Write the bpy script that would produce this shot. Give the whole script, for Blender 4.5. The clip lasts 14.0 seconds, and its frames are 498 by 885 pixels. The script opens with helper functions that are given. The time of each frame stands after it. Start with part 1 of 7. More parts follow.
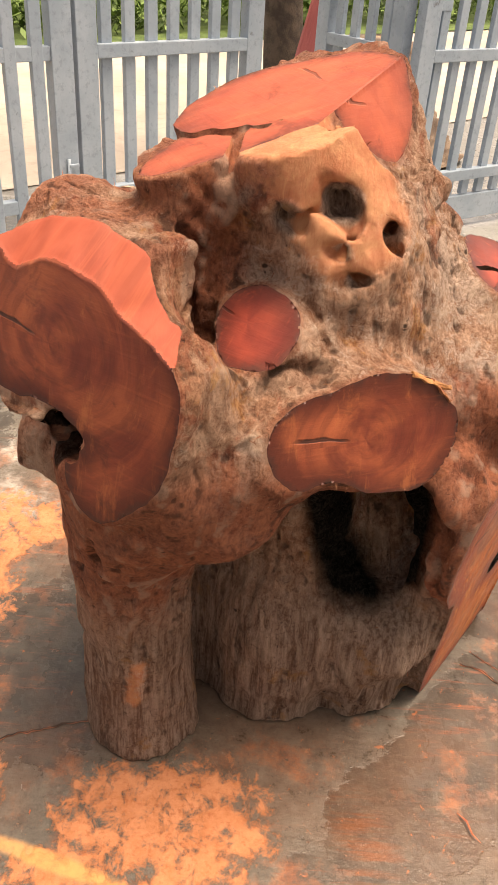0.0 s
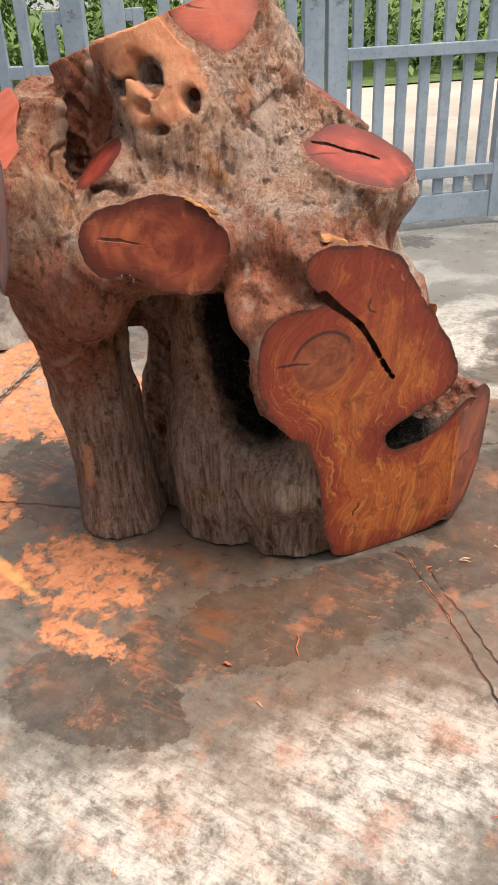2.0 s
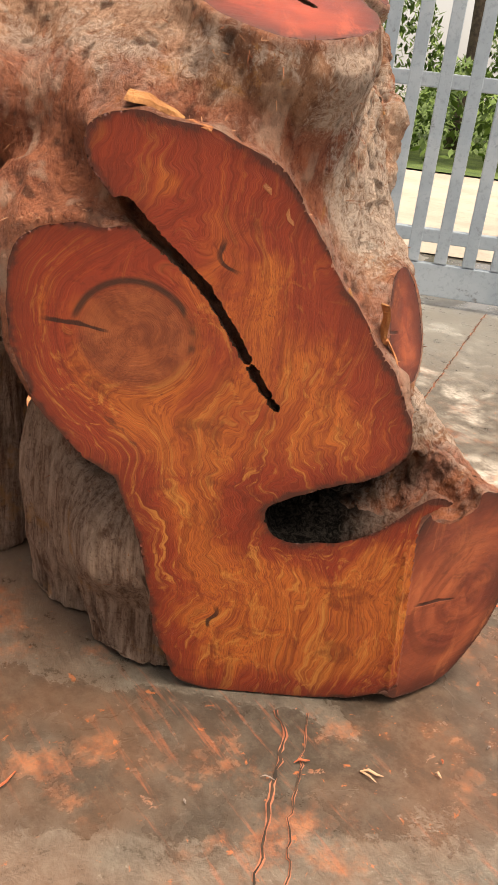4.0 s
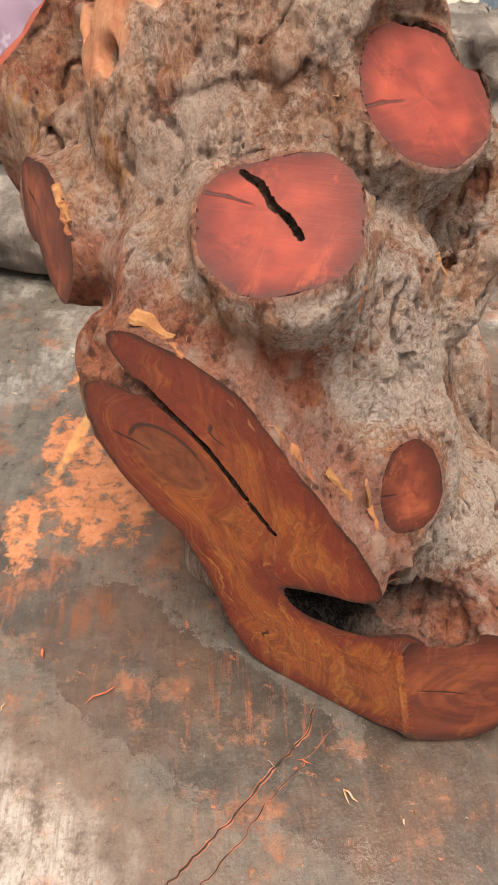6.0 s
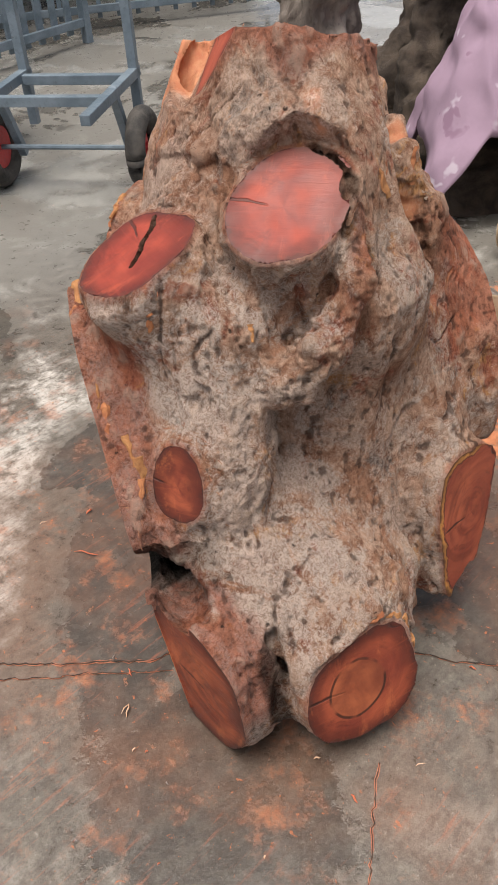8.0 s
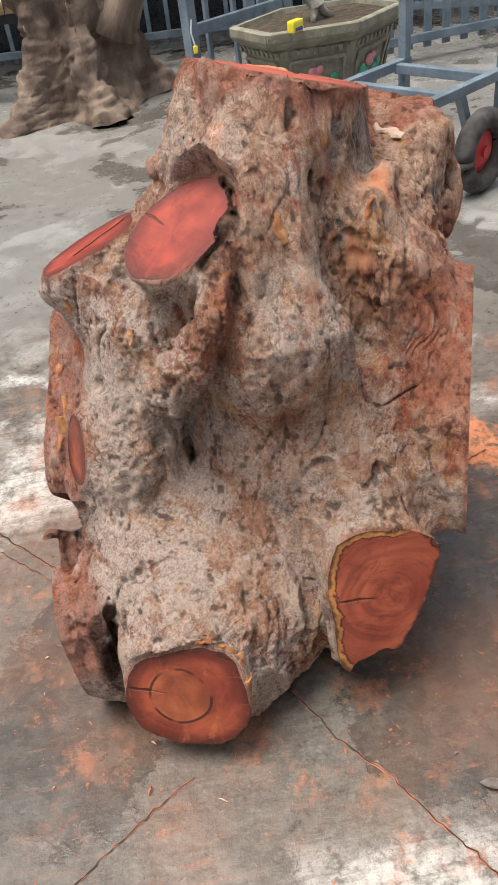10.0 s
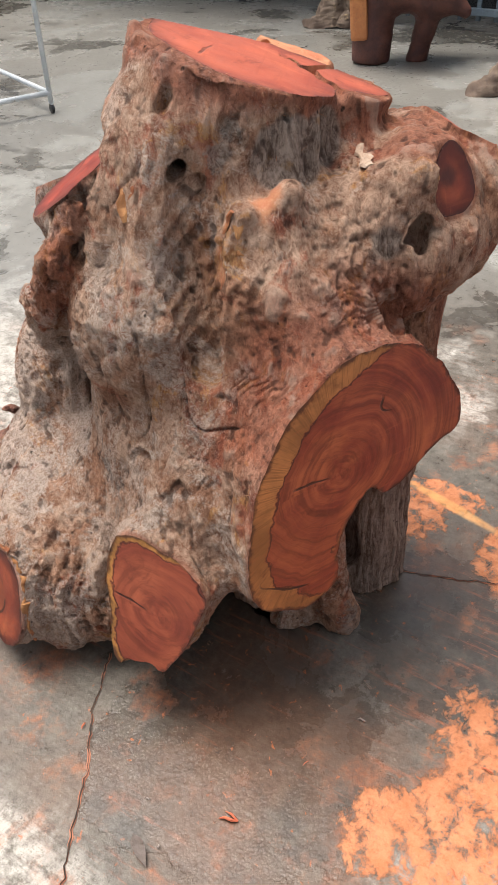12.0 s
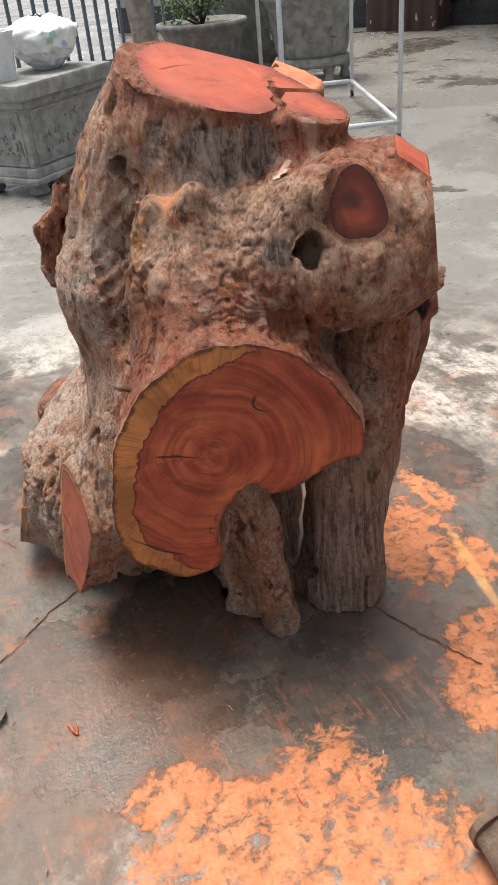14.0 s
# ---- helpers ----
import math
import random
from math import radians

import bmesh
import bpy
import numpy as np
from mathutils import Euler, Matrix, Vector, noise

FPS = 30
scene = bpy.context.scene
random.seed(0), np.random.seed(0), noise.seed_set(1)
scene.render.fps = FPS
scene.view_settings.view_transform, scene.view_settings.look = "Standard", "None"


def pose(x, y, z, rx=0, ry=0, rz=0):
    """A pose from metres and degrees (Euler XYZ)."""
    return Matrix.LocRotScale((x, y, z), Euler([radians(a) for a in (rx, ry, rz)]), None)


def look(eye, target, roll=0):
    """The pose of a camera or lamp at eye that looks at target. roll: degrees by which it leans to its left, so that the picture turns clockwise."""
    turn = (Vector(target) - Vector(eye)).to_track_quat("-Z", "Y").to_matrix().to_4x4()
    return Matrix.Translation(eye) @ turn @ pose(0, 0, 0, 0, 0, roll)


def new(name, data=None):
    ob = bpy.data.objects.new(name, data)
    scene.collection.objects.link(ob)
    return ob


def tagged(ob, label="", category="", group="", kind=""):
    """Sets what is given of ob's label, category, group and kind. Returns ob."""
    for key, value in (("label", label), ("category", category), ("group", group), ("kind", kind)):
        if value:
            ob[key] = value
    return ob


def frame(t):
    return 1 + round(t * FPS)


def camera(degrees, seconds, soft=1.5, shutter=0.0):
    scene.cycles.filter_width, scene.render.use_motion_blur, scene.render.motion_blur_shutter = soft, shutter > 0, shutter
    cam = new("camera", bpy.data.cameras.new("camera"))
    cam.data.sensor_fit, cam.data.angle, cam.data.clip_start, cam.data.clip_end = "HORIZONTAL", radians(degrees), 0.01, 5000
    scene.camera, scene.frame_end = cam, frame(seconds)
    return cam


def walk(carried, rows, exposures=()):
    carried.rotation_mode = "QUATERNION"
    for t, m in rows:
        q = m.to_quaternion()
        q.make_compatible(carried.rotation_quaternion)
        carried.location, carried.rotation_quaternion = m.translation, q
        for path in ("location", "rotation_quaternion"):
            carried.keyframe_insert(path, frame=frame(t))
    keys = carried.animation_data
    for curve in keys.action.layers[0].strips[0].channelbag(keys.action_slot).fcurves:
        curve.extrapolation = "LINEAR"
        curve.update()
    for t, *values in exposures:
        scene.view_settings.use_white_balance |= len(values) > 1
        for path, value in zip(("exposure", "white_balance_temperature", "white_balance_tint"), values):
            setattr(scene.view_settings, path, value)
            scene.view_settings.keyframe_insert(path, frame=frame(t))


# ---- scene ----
cam = camera(34.6, 14.0)
PATH = [
    (0, (-0.067, -0.945, 1.044), (-0.070, 0.733, -0.044), 4.0),
    (0.5, (0.046, -1.078, 0.992), (-0.165, 0.635, -0.018), 1.3),
    (1, (0.188, -1.192, 0.976), (-0.198, 0.507, -0.006), 0.3),
    (1.5, (0.430, -1.196, 0.955), (-0.266, 0.406, -0.021), -1.4),
    (2, (0.727, -1.124, 0.932), (-0.195, 0.339, -0.072), -2.5),
    (2.5, (0.869, -0.941, 0.913), (-0.159, 0.403, -0.153), -0.3),
    (2.7, (0.909, -0.867, 0.941), (-0.152, 0.435, -0.145), 1.2),
    (4.8, (0.796, -0.360, 0.514), (-0.790, 0.597, -0.241), 9.1),
    (5, (0.800, -0.363, 0.543), (-0.771, 0.529, -0.315), 8.9),
    (5.5, (0.763, -0.313, 0.898), (-0.714, 0.253, -0.327), 6.8),
    (6, (0.882, -0.077, 1.041), (-0.584, -0.035, -0.319), -2.3),
    (6.5, (0.939, 0.112, 1.116), (-0.525, -0.154, -0.219), -0.5),
    (7, (0.905, 0.308, 1.137), (-0.516, -0.204, -0.174), 1.5),
    (7.2, (0.900, 0.417, 1.134), (-0.478, -0.256, -0.150), -0.3),
    (9.3, (0.421, 1.024, 1.161), (-0.034, -0.468, -0.091), -6.5),
    (9.5, (0.354, 1.059, 1.156), (0.000, -0.478, -0.075), -7.3),
    (10, (0.143, 1.097, 1.151), (0.012, -0.493, -0.055), -7.8),
    (10.5, (-0.066, 1.136, 1.139), (0.020, -0.474, -0.045), -5.0),
    (11, (-0.268, 1.140, 1.153), (0.105, -0.423, -0.037), -1.7),
    (11.5, (-0.453, 0.987, 1.131), (0.177, -0.480, -0.073), -0.5),
    (12, (-0.655, 0.868, 1.108), (0.255, -0.447, -0.093), -2.7),
    (12.5, (-0.810, 0.784, 1.103), (0.369, -0.333, -0.064), -4.2),
    (13, (-0.897, 0.625, 1.085), (0.454, -0.337, -0.032), -3.9),
    (13.5, (-1.005, 0.516, 1.107), (0.472, -0.292, 0.026), -3.9),
    (14, (-1.189, 0.445, 1.067), (0.361, -0.208, -0.014), -5.5),
]
walk(cam, [(t, look(eye, target, roll)) for t, eye, target, roll in PATH], [(0, 1.3, 8500, 16), (1.5, 1.1, 7400, 13), (2.5, 0.95, 6500, 8), (5, 1.3, 9000, 15), (5.5, 1.14, 7700, 11), (6, 0.9, 7000, 10), (7.2, 0.66, 6700, 11), (9.3, 0.9, 6300, 9), (11.5, 1.02, 6400, 9), (14, 0.96, 6500, 9)])

# ---- light ----
world = bpy.data.worlds.new("overcast_sky")
scene.world = world
world.use_nodes = True
sky_nodes = world.node_tree.nodes
sky_tex = sky_nodes.new("ShaderNodeTexSky")
sky_tex.sky_type = "NISHITA"
sky_tex.sun_disc = False
sky_tex.sun_elevation, sky_tex.sun_rotation = radians(75), radians(85)
sky_tex.air_density, sky_tex.dust_density, sky_tex.ozone_density = 0.7, 6.0, 0.6
cloud = sky_nodes.new("ShaderNodeMix")
cloud.data_type = "RGBA"
cloud.inputs[0].default_value = 0.6
cloud.inputs[7].default_value = (3.6, 3.7, 3.85, 1)
world.node_tree.links.new(sky_tex.outputs[0], cloud.inputs[6])
world.node_tree.links.new(cloud.outputs[2], sky_nodes["Background"].inputs[0])
sky_nodes["Background"].inputs[1].default_value = 0.13
sun = new("sun", bpy.data.lights.new("sun", "SUN"))
sun.data.energy, sun.data.angle, sun.data.color = 2.5, radians(34), (1.0, 0.95, 0.88)
sun.matrix_world = look((1.2, 0.15, 4.6), (0, 0, 0))
scene.view_settings.exposure = 1.1


# ---- materials ----
class Nodes:
    """A thin wrapper that writes node materials in few words."""

    def __init__(self, name, rough=0.8, metal=0.0, spec=0.5):
        self.mat = bpy.data.materials.new(name)
        self.mat.use_nodes = True
        self.t = self.mat.node_tree
        self.out = self.t.nodes["Principled BSDF"]
        self.set(self.out.inputs["Roughness"], rough)
        self.set(self.out.inputs["Metallic"], metal)
        self.set(self.out.inputs["Specular IOR Level"], spec)
        self.co = self.t.nodes.new("ShaderNodeTexCoord").outputs["Object"]

    def set(self, socket, value):
        if isinstance(value, bpy.types.NodeSocket):
            self.t.links.new(value, socket)
        elif isinstance(value, (tuple, list)) and len(value) == 3 and socket.type == "RGBA":
            socket.default_value = (*value, 1)
        else:
            socket.default_value = value

    def add(self, kind, **sockets):
        n = self.t.nodes.new(kind)
        for key, value in sockets.items():
            self.set(n.inputs[key.replace("_", " ")], value)
        return n

    def scaled(self, co, s, turn=(0, 0, 0)):
        n = self.add("ShaderNodeMapping", Vector=co)
        n.inputs["Scale"].default_value = s
        n.inputs["Rotation"].default_value = turn
        return n.outputs[0]

    def noise(self, scale, detail=4, rough=0.55, co=None, warp=0.0):
        n = self.add("ShaderNodeTexNoise", Vector=co or self.co, Scale=scale, Detail=detail, Roughness=rough, Distortion=warp)
        return n.outputs["Fac"]

    def attribute(self, name):
        n = self.t.nodes.new("ShaderNodeAttribute")
        n.attribute_name = name
        return n

    def math(self, op, a, b=0.0, c=None, clamp=False):
        n = self.t.nodes.new("ShaderNodeMath")
        n.operation, n.use_clamp = op, clamp
        self.set(n.inputs[0], a)
        self.set(n.inputs[1], b)
        if c is not None:
            self.set(n.inputs[2], c)
        return n.outputs[0]

    def step(self, value, lo, hi, a=0.0, b=1.0):
        n = self.add("ShaderNodeMapRange", Value=value)
        n.interpolation_type = "SMOOTHSTEP"
        for key, v in (("From Min", lo), ("From Max", hi), ("To Min", a), ("To Max", b)):
            self.set(n.inputs[key], v)
        return n.outputs[0]

    def mix(self, fac, a, b, kind="MIX"):
        n = self.t.nodes.new("ShaderNodeMix")
        n.data_type, n.blend_type = "RGBA", kind
        self.set(n.inputs[0], fac)
        self.set(n.inputs[6], a)
        self.set(n.inputs[7], b)
        return n.outputs[2]

    def ramp(self, fac, *stops):
        n = self.add("ShaderNodeValToRGB", Fac=fac)
        e = n.color_ramp.elements
        while len(e) < len(stops):
            e.new(0.5)
        for s, (pos, col) in zip(e, stops):
            s.position, s.color = pos, (*col, 1)
        return n.outputs[0]

    def bump(self, height, strength=0.5, distance=0.01, normal=None):
        n = self.add("ShaderNodeBump", Height=height, Strength=strength, Distance=distance)
        if normal:
            self.set(n.inputs["Normal"], normal)
        return n.outputs[0]

    def done(self, colour=None, rough=None, normal=None, **more):
        if colour is not None:
            self.set(self.out.inputs["Base Color"], colour)
        if rough is not None:
            self.set(self.out.inputs["Roughness"], rough)
        if normal is not None:
            self.set(self.out.inputs["Normal"], normal)
        for key, value in more.items():
            self.set(self.out.inputs[key.replace("_", " ")], value)
        return self.mat


def make_bark():
    m = Nodes("weathered_stump_wood", 0.92, spec=0.2)
    attr = lambda n: m.attribute(n).outputs["Fac"]
    ridge, crumb = attr("ridge"), attr("crumb")
    sep = m.add("ShaderNodeSeparateXYZ", Vector=m.co)
    zone = lambda scale, turn, lo, hi, warp=0.6: m.step(m.noise(scale, 8, 0.72, m.scaled(m.co, (1.0, 1.0, 0.8), turn), warp), lo, hi)
    mid = m.noise(30, 7, 0.74, warp=0.4)
    streak = m.noise(80, 7, 0.76, m.scaled(m.co, (1.0, 1.0, 0.30), (0.2, 0.15, 0)), 1.3)
    plank = m.noise(120, 6, 0.75, m.scaled(m.co, (1.0, 1.0, 0.07), (0.05, 0.06, 0)), 0.25)
    grain = m.noise(120, 8, 0.78, warp=1.6)
    fine = m.noise(340, 5, 0.8)
    tone = m.math("ADD", m.math("MULTIPLY", mid, 0.35), m.math("ADD", m.math("MULTIPLY", streak, 0.35), m.math("MULTIPLY", grain, 0.30)))
    col = m.mix(m.step(tone, 0.40, 0.60), (0.31, 0.15, 0.09), (0.70, 0.47, 0.34))
    maroon = m.mix(m.step(tone, 0.40, 0.60), (0.19, 0.036, 0.021), (0.50, 0.145, 0.07))
    brown = m.mix(m.step(tone, 0.40, 0.60), (0.21, 0.090, 0.05), (0.53, 0.26, 0.15))
    col = m.mix(m.math("MULTIPLY", zone(9, (0.3, 0.1, 0.9), 0.48, 0.58), 0.85), col, brown)
    col = m.mix(m.math("MULTIPLY", zone(10, (1.3, 0.4, 0.2), 0.54, 0.62), 0.75), col, maroon)
    orange = m.mix(m.step(streak, 0.36, 0.62), (0.36, 0.125, 0.04), (0.66, 0.34, 0.13))
    col = m.mix(m.math("MULTIPLY", zone(15, (0.1, 0.5, 0.0), 0.57, 0.64), 0.85), col, orange)
    # a pale crust of dried dust, greyer on the side turned away from the gate's lane
    crusty = m.math("ADD", m.noise(9, 8, 0.74, m.scaled(m.co, (1.1, 1.0, 0.9), (0.7, 0.2, 0.4)), 0.7), m.math("ADD", m.math("MULTIPLY", sep.outputs[0], 0.20), m.math("MULTIPLY", sep.outputs[1], 0.12)))
    dust = m.mix(m.step(m.noise(5, 3, 0.5), 0.4, 0.6), (0.72, 0.53, 0.42), (0.67, 0.56, 0.48))
    dust = m.mix(m.step(sep.outputs[0], 0.08, 0.30, 0.0, 0.6), dust, (0.80, 0.72, 0.65))
    crust = m.mix(m.step(grain, 0.38, 0.60), (0.37, 0.26, 0.20), dust)
    crust = m.mix(m.math("MULTIPLY", m.step(fine, 0.52, 0.66), 0.7), crust, (0.80, 0.72, 0.64))
    col = m.mix(m.math("MULTIPLY", m.step(m.math("ADD", crusty, m.math("MULTIPLY", grain, 0.3)), 0.64, 0.74), 0.72), col, crust)
    col = m.mix(m.math("MULTIPLY", zone(8, (0.9, 0.2, 0.7), 0.58, 0.65), 0.6), col, m.mix(m.step(grain, 0.38, 0.62), (0.10, 0.09, 0.082), (0.37, 0.335, 0.30)))
    red = m.math("MULTIPLY", attr("red"), m.step(tone, 0.38, 0.56, 0.65, 1.0))
    col = m.mix(m.math("MULTIPLY", red, 0.92), col, maroon)
    aged = m.mix(m.step(m.math("ADD", m.math("MULTIPLY", m.mix(m.step(sep.outputs[2], 0.38, 0.5), plank, streak), 0.75), m.math("MULTIPLY", grain, 0.25)), 0.38, 0.62), (0.14, 0.085, 0.06), (0.56, 0.43, 0.35))
    aged = m.mix(m.math("MULTIPLY", m.step(m.noise(13, 6, 0.7), 0.57, 0.66), 0.7), aged, (0.46, 0.25, 0.10))
    col = m.mix(attr("old"), col, aged)
    col = m.mix(m.step(sep.outputs[1], 0.05, -0.16, 0.0, 0.2), col, m.mix(m.step(tone, 0.40, 0.60), (0.24, 0.075, 0.04), (0.66, 0.33, 0.20)))
    # shade painted into the hollows of the grain, and bleached fibre on its ridges
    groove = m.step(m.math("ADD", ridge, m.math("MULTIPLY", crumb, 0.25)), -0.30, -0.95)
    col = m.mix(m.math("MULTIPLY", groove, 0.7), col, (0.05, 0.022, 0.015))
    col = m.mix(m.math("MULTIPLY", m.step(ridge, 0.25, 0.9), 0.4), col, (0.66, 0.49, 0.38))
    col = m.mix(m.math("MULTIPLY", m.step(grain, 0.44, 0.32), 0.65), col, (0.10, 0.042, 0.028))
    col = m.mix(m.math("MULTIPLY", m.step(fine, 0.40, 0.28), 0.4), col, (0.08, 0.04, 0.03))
    col = m.mix(m.math("MULTIPLY", m.step(fine, 0.58, 0.72), 0.4), col, (0.76, 0.62, 0.52))
    pore = m.add("ShaderNodeTexVoronoi", Vector=m.co, Scale=75.0)
    hole = m.math("MULTIPLY", m.step(pore.outputs["Distance"], 0.30, 0.16), m.step(m.noise(40, 3, 0.6), 0.63, 0.68))
    col = m.mix(m.math("MULTIPLY", hole, 0.85), col, (0.035, 0.018, 0.012))
    skin = m.mix(m.step(mid, 0.36, 0.66), (0.52, 0.245, 0.125), (0.42, 0.14, 0.07))
    skin = m.mix(m.math("MULTIPLY", m.step(streak, 0.46, 0.34), 0.5), skin, (0.30, 0.10, 0.05))
    skin = m.mix(m.math("MULTIPLY", m.step(streak, 0.56, 0.68), 0.5), skin, (0.62, 0.33, 0.16))
    col = m.mix(m.step(m.math("ADD", attr("bare"), m.math("MULTIPLY", m.math("SUBTRACT", m.noise(45, 7, 0.75), 0.5), 2.4)), 0.30, 0.90, 0.0, 0.88), col, skin)
    # near-black for charred wood and for shade painted inside carved hollows
    col = m.mix(attr("char_shade"), col, m.mix(m.step(grain, 0.42, 0.66), (0.004, 0.0035, 0.003), (0.05, 0.043, 0.038)))
    height = m.math("ADD", m.math("ADD", m.math("MULTIPLY", streak, 0.6), m.math("MULTIPLY", m.math("MULTIPLY", plank, attr("old")), 0.8)), m.math("ADD", m.math("MULTIPLY", grain, 0.6), m.math("ADD", m.math("MULTIPLY", mid, 0.6), m.math("MULTIPLY", hole, -0.35))))
    relief = m.bump(height, m.step(attr("bare"), 0.0, 1.0, 1.0, 0.35), 0.016)
    return m.done(col, m.step(fine, 0.3, 0.7, 0.7, 0.95), relief, Specular_IOR_Level=m.step(attr("char_shade"), 0.0, 0.6, 0.25, 0.04))


def make_sawn(name, dark, light, ring=55.0, rings=0.6, rough=0.6, sap=None, sap_width=0.02, dusty=0.0, flow=0.07, coat=0.0, slab=False, pith=0.0, edge=0.75, disc_at=0.0):
    m = Nodes(name, rough, spec=0.4)
    face = m.t.nodes.new("ShaderNodeUVMap").outputs[0]
    warp = m.noise(5.0, 4, 0.55, face, 0.6)
    warp2 = m.noise(5, 3, 0.5, m.scaled(face, (1.3, 0.9, 1), (0, 0, 2.1)))
    sep = m.add("ShaderNodeSeparateXYZ", Vector=face)
    u, v = sep.outputs[0], sep.outputs[1]
    radius = m.math("SQRT", m.math("ADD", m.math("MULTIPLY", u, u), m.math("MULTIPLY", v, v)))
    angle = m.math("ARCTAN2", v, u)
    across = m.math("ADD", radius, m.math("MULTIPLY", m.math("SUBTRACT", warp, 0.5), flow))
    if slab:
        across = m.math("ADD", across, m.math("MULTIPLY", m.math("SUBTRACT", warp2, 0.5), 0.05))
    if slab:
        # the grain runs down the slab and bends round the old branch
        ring_pull = m.step(radius, 0.13, 0.045)
        down = m.math("ADD", u, m.math("MULTIPLY", m.math("SUBTRACT", warp, 0.5), 0.15))
        across = m.math("ADD", m.math("MULTIPLY", radius, ring_pull), m.math("MULTIPLY", down, m.math("SUBTRACT", 1.0, ring_pull)))
        along = m.math("ADD", m.math("MULTIPLY", v, 2.6), m.math("MULTIPLY", warp2, 1.6))
    else:
        along = m.math("ADD", m.math("MULTIPLY", angle, 0.35), m.math("MULTIPLY", warp2, 0.8))
    lines = m.noise(1.0, 7, 0.68, m.add("ShaderNodeCombineXYZ", X=m.math("MULTIPLY", across, ring), Y=along, Z=0.0).outputs[0])
    broad = m.noise(1.0, 3, 0.55, m.add("ShaderNodeCombineXYZ", X=m.math("MULTIPLY", across, ring * 0.22), Y=m.math("MULTIPLY", along, 1.3), Z=4.0).outputs[0])
    patch = m.noise(10, 5, 0.62, face, 0.8)
    rim = m.attribute("rim").outputs["Fac"]
    ragged = m.math("ADD", rim, m.math("MULTIPLY", m.math("SUBTRACT", m.noise(40, 5, 0.65), 0.5), 0.028))
    tone = m.math("ADD", m.math("MULTIPLY", patch, 0.45), m.math("MULTIPLY", broad, 0.55))
    if slab:
        tone = m.math("ADD", tone, m.step(m.math("ADD", rim, m.math("MULTIPLY", m.math("SUBTRACT", patch, 0.5), 0.06)), 0.0, 0.07, -0.26, 0.05))
        tone = m.math("ADD", tone, m.step(v, 0.02, -0.20, -0.03, 0.07))
    col = m.mix(m.step(tone, 0.38, 0.62), dark, light)
    col = m.mix(m.math("MULTIPLY", m.step(lines, 0.54, 0.38), rings), col, tuple(c * 0.38 for c in dark))
    col = m.mix(m.math("MULTIPLY", m.step(lines, 0.52, 0.66), rings * 0.6), col, tuple(min(1, c * 1.3) for c in light))
    fibre = m.noise(1.0, 3, 0.6, m.add("ShaderNodeCombineXYZ", X=m.math("MULTIPLY", across, 900), Y=m.math("MULTIPLY", along, 28), Z=2.0).outputs[0])
    col = m.mix(m.math("MULTIPLY", m.step(fibre, 0.52, 0.34), 0.6 if slab else 0.08), col, tuple(c * 0.6 for c in dark))
    if slab:
        # flames of yellow and red that follow the bent grain
        curl = m.noise(1.0, 5, 0.7, m.add("ShaderNodeCombineXYZ", X=m.math("MULTIPLY", across, 60), Y=m.math("MULTIPLY", along, 6.0), Z=7.0).outputs[0], 1.4)
        col = m.mix(m.math("MULTIPLY", m.step(curl, 0.52, 0.68), m.step(v, 0.10, -0.12, 0.25, 0.75)), col, (0.70, 0.29, 0.07))
        col = m.mix(m.math("MULTIPLY", m.step(curl, 0.47, 0.33), 0.6), col, (0.30, 0.045, 0.022))
        disc = m.step(m.math("ADD", radius, m.math("MULTIPLY", m.math("SUBTRACT", warp2, 0.5), 0.02)), 0.060, 0.038)
        col = m.mix(m.math("MULTIPLY", disc, 0.92), col, m.mix(m.step(m.noise(34, 6, 0.7, face, 0.8), 0.35, 0.65), (0.20, 0.045, 0.02), (0.40, 0.11, 0.042)))
        arc = m.math("MULTIPLY", m.math("MULTIPLY", m.step(radius, 0.046, 0.050), m.step(radius, 0.056, 0.052)), m.step(m.math("ADD", m.math("MULTIPLY", v, 8), m.noise(30, 2, 0.5, face)), 0.55, 0.75))
        col = m.mix(m.math("MULTIPLY", arc, 0.85), col, (0.03, 0.015, 0.01))
        tick = m.noise(1.0, 4, 0.7, m.add("ShaderNodeCombineXYZ", X=m.math("MULTIPLY", m.math("SUBTRACT", m.math("MULTIPLY", u, 1.2), v), 42), Y=m.math("MULTIPLY", m.math("ADD", u, v), 110), Z=3.0).outputs[0], 0.8)
        col = m.mix(m.math("MULTIPLY", m.step(tick, 0.66, 0.74), 0.75), col, (0.16, 0.03, 0.015))
        scar = m.step(m.noise(1.0, 5, 0.7, m.add("ShaderNodeCombineXYZ", X=m.math("MULTIPLY", m.math("ADD", u, v), 26), Y=m.math("MULTIPLY", m.math("SUBTRACT", u, v), 6), Z=9.0).outputs[0]), 0.66, 0.72)
        col = m.mix(m.math("MULTIPLY", scar, 0.7), col, (0.10, 0.025, 0.015))
    if sap:
        band = m.math("MULTIPLY", m.step(m.math("SUBTRACT", u, m.math("MULTIPLY", v, 0.3)), 0.06, -0.04), sap_width)
        col = m.mix(m.math("MULTIPLY", m.step(m.math("SUBTRACT", band, ragged), 0.0, 0.004), m.step(band, 0.002, 0.006)), col, m.mix(m.step(patch, 0.35, 0.65), tuple(c * 0.5 for c in sap), sap))
    else:
        col = m.mix(m.math("MULTIPLY", m.step(ragged, 0.026, 0.0), 0.7), col, tuple(c * 0.55 for c in dark))
